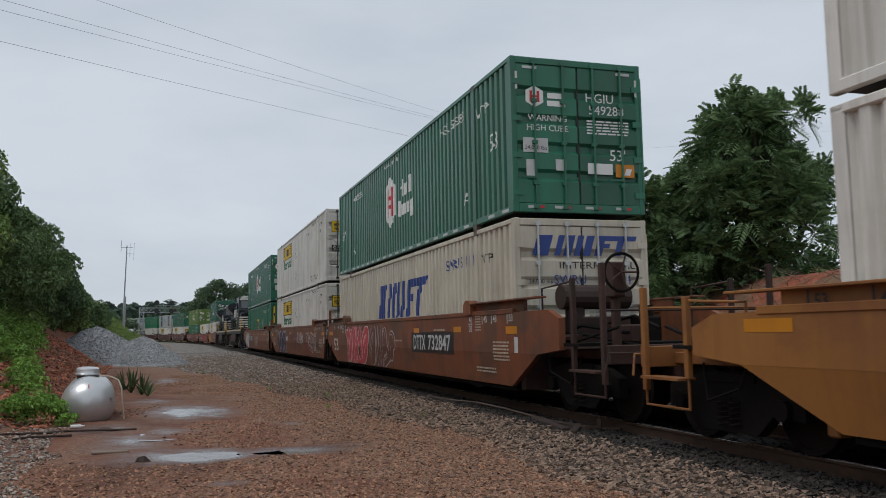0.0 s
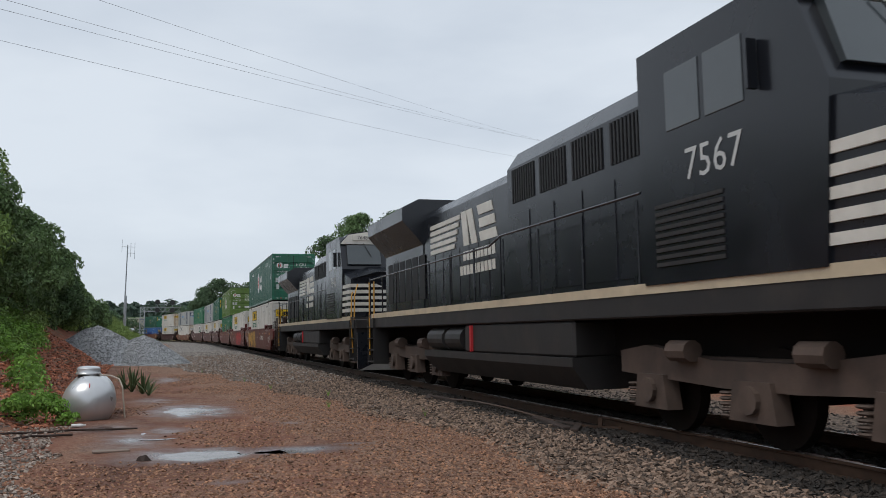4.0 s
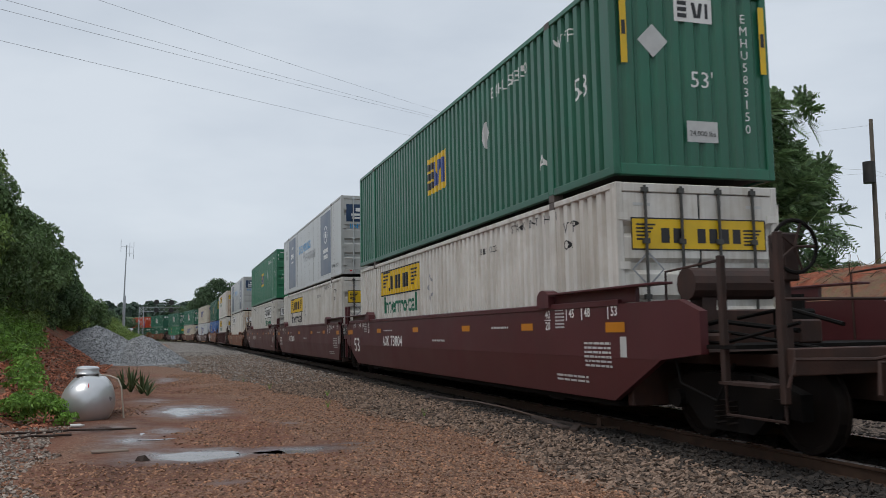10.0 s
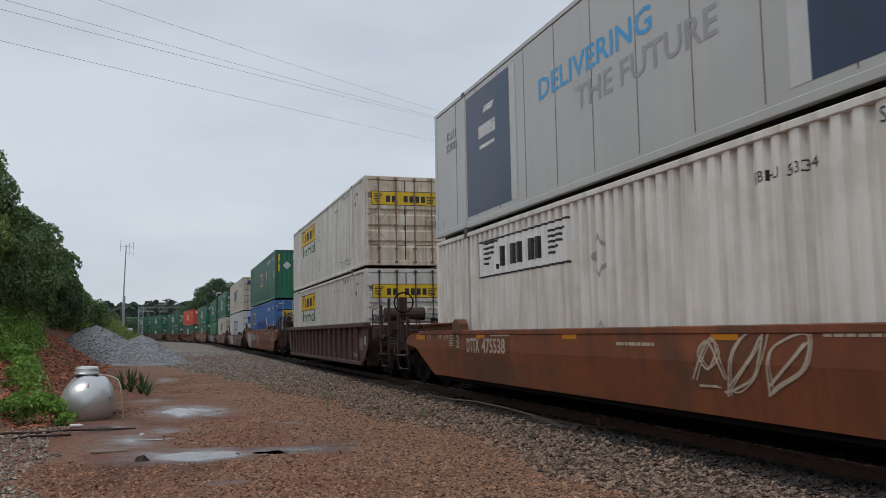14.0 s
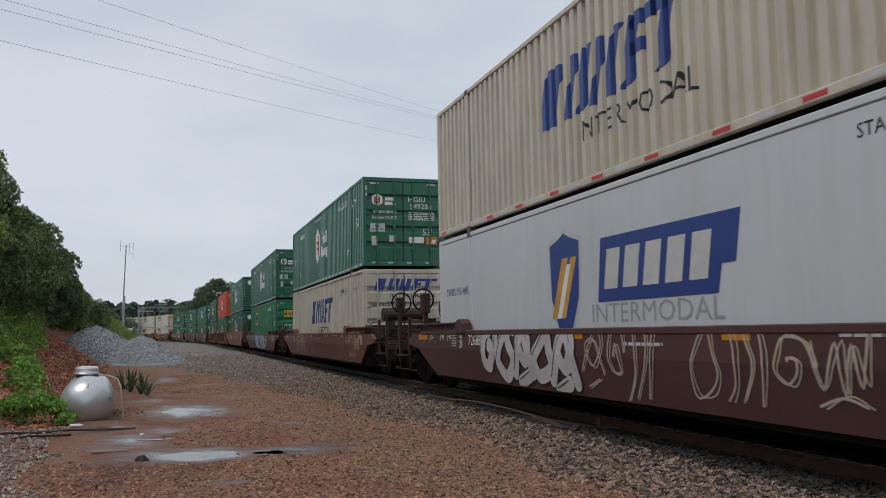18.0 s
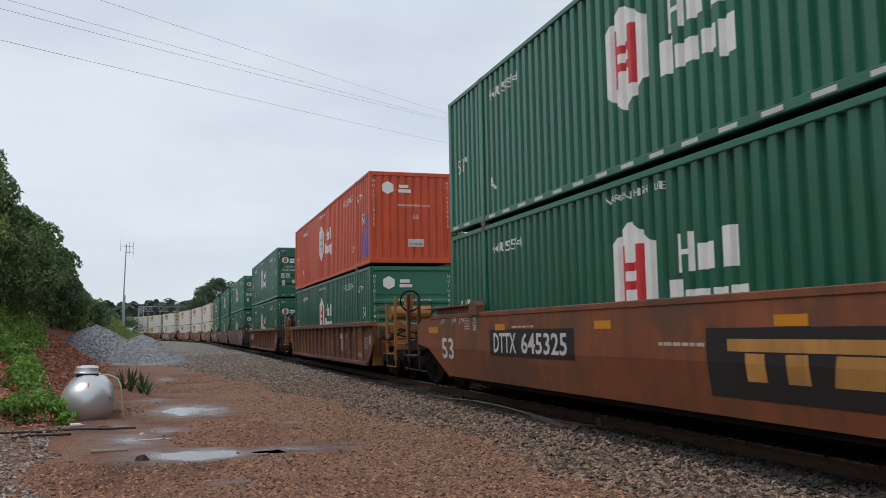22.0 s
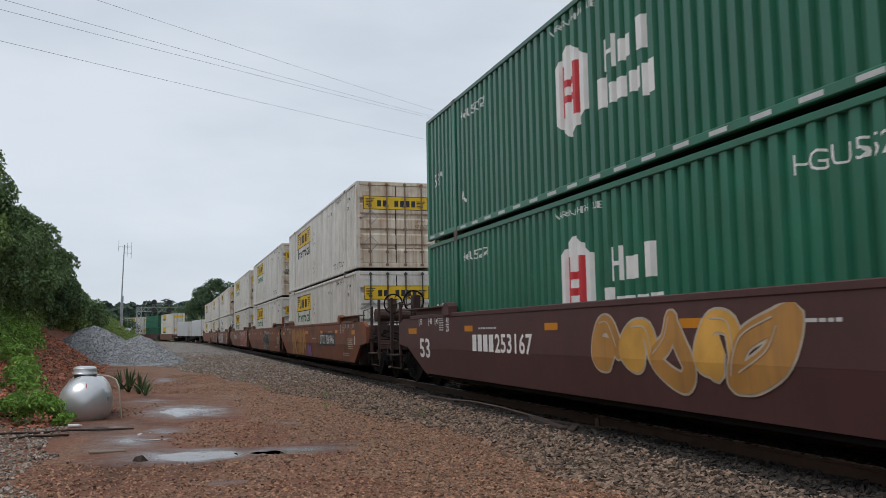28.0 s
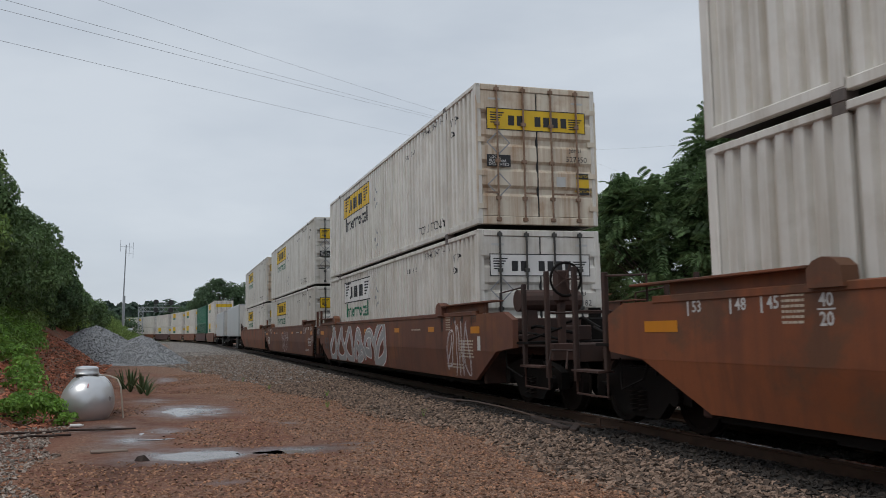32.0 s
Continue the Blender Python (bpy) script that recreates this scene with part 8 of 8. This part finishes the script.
for k in range(330):
    y = 18.5 + 18 * rng.random()
    x = -0.124 * y - 0.2 - 2.2 * rng.random()
    if x > -0.137 * y + 0.3 * noise.noise((y * 0.9, 0, 3)) or noise.noise((x * 0.7, y * 0.35, 6)) < -0.22:
        continue
    r = rng.uniform(0.14, 0.38)
    cl.append((x, y, ground_z(x, y) + r * 0.7 + 0.3 * rng.random() * (x < -0.135 * y), r))
tagged(new("bank_weeds", crown_mesh(cl, 620, 0.12, LEAF_BRIGHT)), "bright green weeds on the clay bank", "weeds", kind="stuff")
# leafy weed beside the tank
cl = [(-2.15 + rng.uniform(-0.48, 0.42), 15.6 + rng.uniform(-0.35, 0.45), ground_z(-2.1, 15.6) + rng.uniform(0.1, 0.42), rng.uniform(0.12, 0.2)) for _ in range(26)]
cl += [(-1.62 + rng.uniform(-0.15, 0.2), 15.25 + rng.uniform(-0.1, 0.1), ground_z(-1.6, 15.2) + rng.uniform(0.03, 0.14), rng.uniform(0.07, 0.12)) for _ in range(7)]
bush = thing("leafy_weed", "bright green leafy weed growing against the tank", "bush")
part("leaves", crown_mesh(cl, 2600, 0.085, LEAF_BRIGHT, 0.45), LEAF_BRIGHT, bush)
part("stems", Shape().tube((-2.15, 15.6, -0.35), (-2.2, 15.6, 0.0), 0.012).tube((-2.0, 15.5, -0.35), (-1.95, 15.5, 0.0), 0.012), LEAF_BRIGHT, bush)


def yucca(x, y, n, h, seed):
    r = random.Random(seed)
    p = thing("yucca", "spiky grey-green yucca with long pointed blades", "yucca", "roadside yuccas")
    p.matrix_basis = pose(x, y, ground_z(x, y) - 0.02)
    for k in range(n):
        a, lean, ln = r.uniform(0, 6.283), r.uniform(0.15, 1.0), h * r.uniform(0.7, 1.1)
        d = Vector((math.cos(a) * lean, math.sin(a) * lean, 1.0)).normalized()
        sd = d.cross((0, 0, 1)).normalized() * 0.028
        b, m_, t = Vector((0, 0, 0)), d * ln * 0.55, d * ln - Vector((0, 0, lean * 0.15 * ln))
        up = sd.cross(d).normalized() * 0.012
        s = Shape().add([tuple(b - sd), tuple(b + up), tuple(b + sd), tuple(m_ - sd), tuple(m_ + up), tuple(m_ + sd), tuple(t)], [(0, 1, 4, 3), (1, 2, 5, 4), (3, 4, 6), (4, 5, 6)])
        part("blade", s, YUCCA, p)


YUCCA = leaf_paint("grey_green_blades", (0.085, 0.12, 0.055), 0.2)
for k, (x, y, n, h) in enumerate(((-1.02, 24.2, 20, 0.85), (-0.72, 23.2, 16, 0.7), (-1.25, 25.4, 14, 0.75), (-0.55, 22.3, 10, 0.5))):
    yucca(x, y, n, h, k)
sp = thing("grass_tuft", "small green sprig in the gravel", "grass", "gravel weeds")
sp.matrix_basis = pose(3.06, 17.4, ground_z(3.06, 17.4))
for k in range(7):
    a = k * 0.9
    part("blade", Shape().add([(0, 0, 0), (0.012, 0, 0), (0.07 * math.cos(a), 0.07 * math.sin(a), 0.17)], [(0, 1, 2)]), LEAF_BRIGHT, sp)
for x, y in ((2.2, 28.0), (2.6, 24.0), (3.6, 20.5), (1.1, 35.0), (4.3, 14.6)):
    copy_thing(sp, pose(x, y, ground_z(x, y), 0, 0, x * 50))


# feathery tree on the right bank: long leaves of paired leaflets
def frond_tree(x, y, height, width, fronds, seed, label, lean=0.0, leaflet=0.2):
    r = np.random.default_rng(seed)
    z0 = ground_z(x, y)
    t = thing("feathery_tree", label, "tree", "bank trees")
    t.matrix_basis = pose(x, y, z0 - 0.1)
    heads, outs, stems = [], [], Shape()
    centres = []
    for k in range(max(10, fronds // 95)):
        z = r.uniform(0.05, 1.0) ** 0.9
        a, d = r.uniform(0, 6.283), width * 0.46 * math.sqrt(r.random()) * (1.08 - 0.5 * z ** 2)
        centres.append((np.array([d * math.cos(a), d * math.sin(a), height * 0.93 * z]), r.uniform(0.35, 0.75)))
    for k in range(fronds // 9):
        c, rad = centres[k % len(centres)]
        d = r.normal(0, 1, 3)
        d /= np.linalg.norm(d)
        q = c + d * rad * np.array([1, 1, 0.7])
        q[2] = max(0.15, q[2])
        heads.append(q)
        outs.append(d)
        if k % 6 == 0:
            mid = np.array([q[0] * 0.35, q[1] * 0.35, q[2] * 0.5])
            stems.tube((q[0] * 0.05, q[1] * 0.05, 0), tuple(mid), 0.055, 6, 0.04, False).tube(tuple(mid), tuple(q), 0.04, 5, 0.01, False)
    part("trunk", stems, BARK, t)
    vs, fs = [], []
    for k in range(fronds):
        i = int(r.integers(len(heads)))
        c = heads[i] + r.normal(0, 0.14, 3)
        d = outs[i] * 0.7 + r.normal(0, 0.6, 3) + np.array([0, 0, 0.35])
        d /= np.linalg.norm(d)
        side = np.cross(d, [r.normal(0, 0.5), r.normal(0, 0.5), 1])
        side /= np.linalg.norm(side)
        ln = r.uniform(0.4, 0.85)
        for j in range(7):
            u = 0.25 + 0.75 * j / 6
            p = c + d * ln * u - np.array([0, 0, 0.30 * ln * u * u])
            w = leaflet * (1.15 - 0.6 * abs(u - 0.5)) * 1.0
            for s in (-1, 1):
                tip = p + side * s * w + d * w * 0.45 - np.array([0, 0, 0.25 * w])
                mm = (p + tip) / 2
                wd = d * w * 0.22
                i = len(vs)
                vs += [p, mm + wd, tip, mm - wd]
                fs.append((i, i + 1, i + 2, i + 3))
    part("crown", cloud("crown", [tuple(v) for v in vs], fs, FROND), FROND, t, "layered feathery leaves")
    return t


frond_tree(19.4, 25.0, 6.5, 5.9, 3700, 3, "dark green feathery-leaved tree on the clay bank")
frond_tree(16.6, 26.5, 4.6, 4.8, 2000, 4, "smaller feathery-leaved tree beside the tall one")
frond_tree(22.3, 26.5, 5.2, 3.6, 900, 5, "feathery sapling at the edge of the thicket")
frond_tree(15.8, 31.5, 5.6, 5.4, 2000, 6, "feathery-leaved thicket on the red bank")
frond_tree(14.4, 37.0, 5.6, 5.4, 1900, 7, "feathery-leaved thicket hung with vines")
for k, (x, y, h, w) in enumerate(((14.6, 44, 5.0, 5.5), (15.5, 50, 5.6, 6), (18.5, 41, 5.2, 6), (16.5, 58, 6.2, 6.5), (18, 66, 7, 7), (20, 74, 7.5, 7.5), (22, 47, 5.5, 6))):
    tree(x, y, h, w, LEAF_DARK, per=200, size=0.26, seed=200 + k, label="dense green tree on the cutting", low=0.0)
for k, (x, y, h, w) in enumerate(((13.6, 90, 7.5, 6), (16.4, 92, 10.5, 8), (20.0, 95, 11.5, 9), (24, 93, 11.5, 8), (11.8, 97, 5.0, 5), (28, 91, 10.5, 9), (18.2, 88, 8.5, 8), (22.5, 89, 9, 8))):
    tree(x, y, h, w, (LEAF, LEAF_DARK)[k % 2], per=100, size=0.36, seed=300 + k, clumps=44, label="tall round-crowned tree on the hill", low=0.0, group="hill trees")
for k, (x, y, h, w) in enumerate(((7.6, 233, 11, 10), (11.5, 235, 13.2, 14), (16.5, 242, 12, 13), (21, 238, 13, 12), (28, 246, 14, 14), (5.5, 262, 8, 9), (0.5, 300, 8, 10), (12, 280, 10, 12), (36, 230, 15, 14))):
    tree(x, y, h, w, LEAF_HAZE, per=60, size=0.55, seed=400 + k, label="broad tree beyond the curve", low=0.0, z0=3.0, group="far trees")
for x, y, h in ((46, 55, 4.5), (52, 50, 3.0), (55, 58, 3.6)):
    tree(x, y, h, h * 1.2, LEAF_DARK, per=120, size=0.3, seed=int(x), label="round tree behind the bank", low=0.1, group="hill trees", z0=3.9)

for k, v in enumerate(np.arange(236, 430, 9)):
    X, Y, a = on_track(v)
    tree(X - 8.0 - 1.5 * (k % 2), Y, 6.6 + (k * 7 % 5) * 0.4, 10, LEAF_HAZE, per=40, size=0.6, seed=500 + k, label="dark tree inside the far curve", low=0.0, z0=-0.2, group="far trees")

# dead stalks and vines on the red bank
s = Shape()
for k in range(1100):
    y = rng.uniform(12, 45)
    X, _, _ = on_track(y)
    x = X + rng.uniform(6.6, 12.0)
    if noise.noise((x * 0.4, y * 0.3, 2)) < -0.15:
        continue
    z = ground_z(x, y)
    a, ln = rng.uniform(0, 6.283), rng.uniform(0.3, 1.1)
    e = (x + math.cos(a) * ln, y + math.sin(a) * ln, z + rng.uniform(0.02, 0.5))
    s.tube((x, y, z - 0.02), e, 0.014, 3, 0.006, False)
for k in range(420):
    y = 15 + 30 * rng.random() ** 1.3
    x = on_track(y)[0] - 8.9 - 1.2 * smooth_step(15, 45, y) - 2.4 * rng.random()
    z = ground_z(x, y)
    a, ln = rng.uniform(0, 6.283), rng.uniform(0.15, 0.7)
    s.tube((x, y, z), (x + math.cos(a) * ln, y + math.sin(a) * ln, z + rng.uniform(0.02, 0.18)), 0.010, 3, 0.005, False)
tagged(new("dead_stalks", cloud("dead_stalks", s.v, s.f, STRAW)), "tangle of dead stalks on the red clay cutting", "dead stalks", kind="stuff")
cl = []
for k in range(140):
    y = 22 + 45 * rng.random()
    x = on_track(y)[0] + rng.uniform(8.2, 12.5)
    r = rng.uniform(0.2, 0.6)
    cl.append((x, y, ground_z(x, y) + r * 0.5, r))
tagged(new("cutting_brush", crown_mesh(cl, 260, 0.17, LEAF_DARK)), "dark green brush on the cutting", "brush", kind="stuff")
cl = [(x, 20 + rng.uniform(-6, 14), 0, rng.uniform(0.08, 0.2)) for x in rng.uniform(18.5, 32, 130)]
cl = [(x, y, ground_z(x, y) + 0.05, r) for x, y, _, r in cl]
tagged(new("bank_top_grass", crown_mesh(cl, 900, 0.12, LEAF_MID, 0.2)), "rough grass along the top of the cutting", "grass", kind="stuff")

# wooded ridge on the horizon
cl = []
for k in range(900):
    a = rng.uniform(-0.42, 0.75)
    d = rng.uniform(430, 720)
    x, y = d * math.sin(a), d * math.cos(a)
    if abs(off_track(x, y)) < 16:
        continue
    top = (16 + 7 * noise.noise((a * 9, 0, 4))) * d / 600
    cl.append((x, y, 2 + rng.random() * top, rng.uniform(5, 9)))
tagged(new("far_woods", crown_mesh(cl, 2.6, 3.4, LEAF_FAR, 0.8, 0.5)), "wooded ridge far beyond the railway", "woods", kind="stuff")
vs, fs = [], []
for k, a in enumerate(np.linspace(-0.5, 0.8, 60)):
    for d, z in ((420, 1.2), (520, 9 + 3 * noise.noise((a * 9, 0, 4))), (640, 15 + 6 * noise.noise((a * 9, 0, 4)))):
        vs.append((d * math.sin(a), d * math.cos(a), z))
for k in range(59):
    for j in range(2):
        fs.append((k * 3 + j, k * 3 + 3 + j, k * 3 + 4 + j, k * 3 + 1 + j))
tagged(new("far_ridge", cloud("far_ridge", vs, fs, LEAF_FAR)), "dark wooded rise on the horizon", "hill", kind="structure")

# ties under the rails
tie_mesh = Shape().box(-1.3, 1.3, -0.115, 0.115, -0.36, -0.182, 0.012).mesh("tie", TIE)
plate_mesh = Shape().box(-0.19, 0.19, -0.09, 0.09, -0.182, -0.164, 0.004).mesh("tie_plate", RUSTWHEEL)
for k in range(170):
    s = -10 + k * 0.52
    X, Y, a = on_track(s)
    ob = part("tie", tie_mesh, TIE, track)
    ob.matrix_basis = pose(X, Y, 0, 0, -CANT, a) @ pose(rng.uniform(-0.03, 0.03), 0, rng.uniform(-0.006, 0.004), 0, 0, rng.uniform(-1.2, 1.2))
    if 4 < s < 25:
        for x in (-0.7535, 0.7535):
            pl = part("tie_plate", plate_mesh, RUSTWHEEL, ob)
            pl.location = (x, 0, 0)


def motions():
    """Everything on the train rolls past on one track."""
    for ob, mid, z in MOVING:
        walk(ob, train_rows(mid, z))


motions()
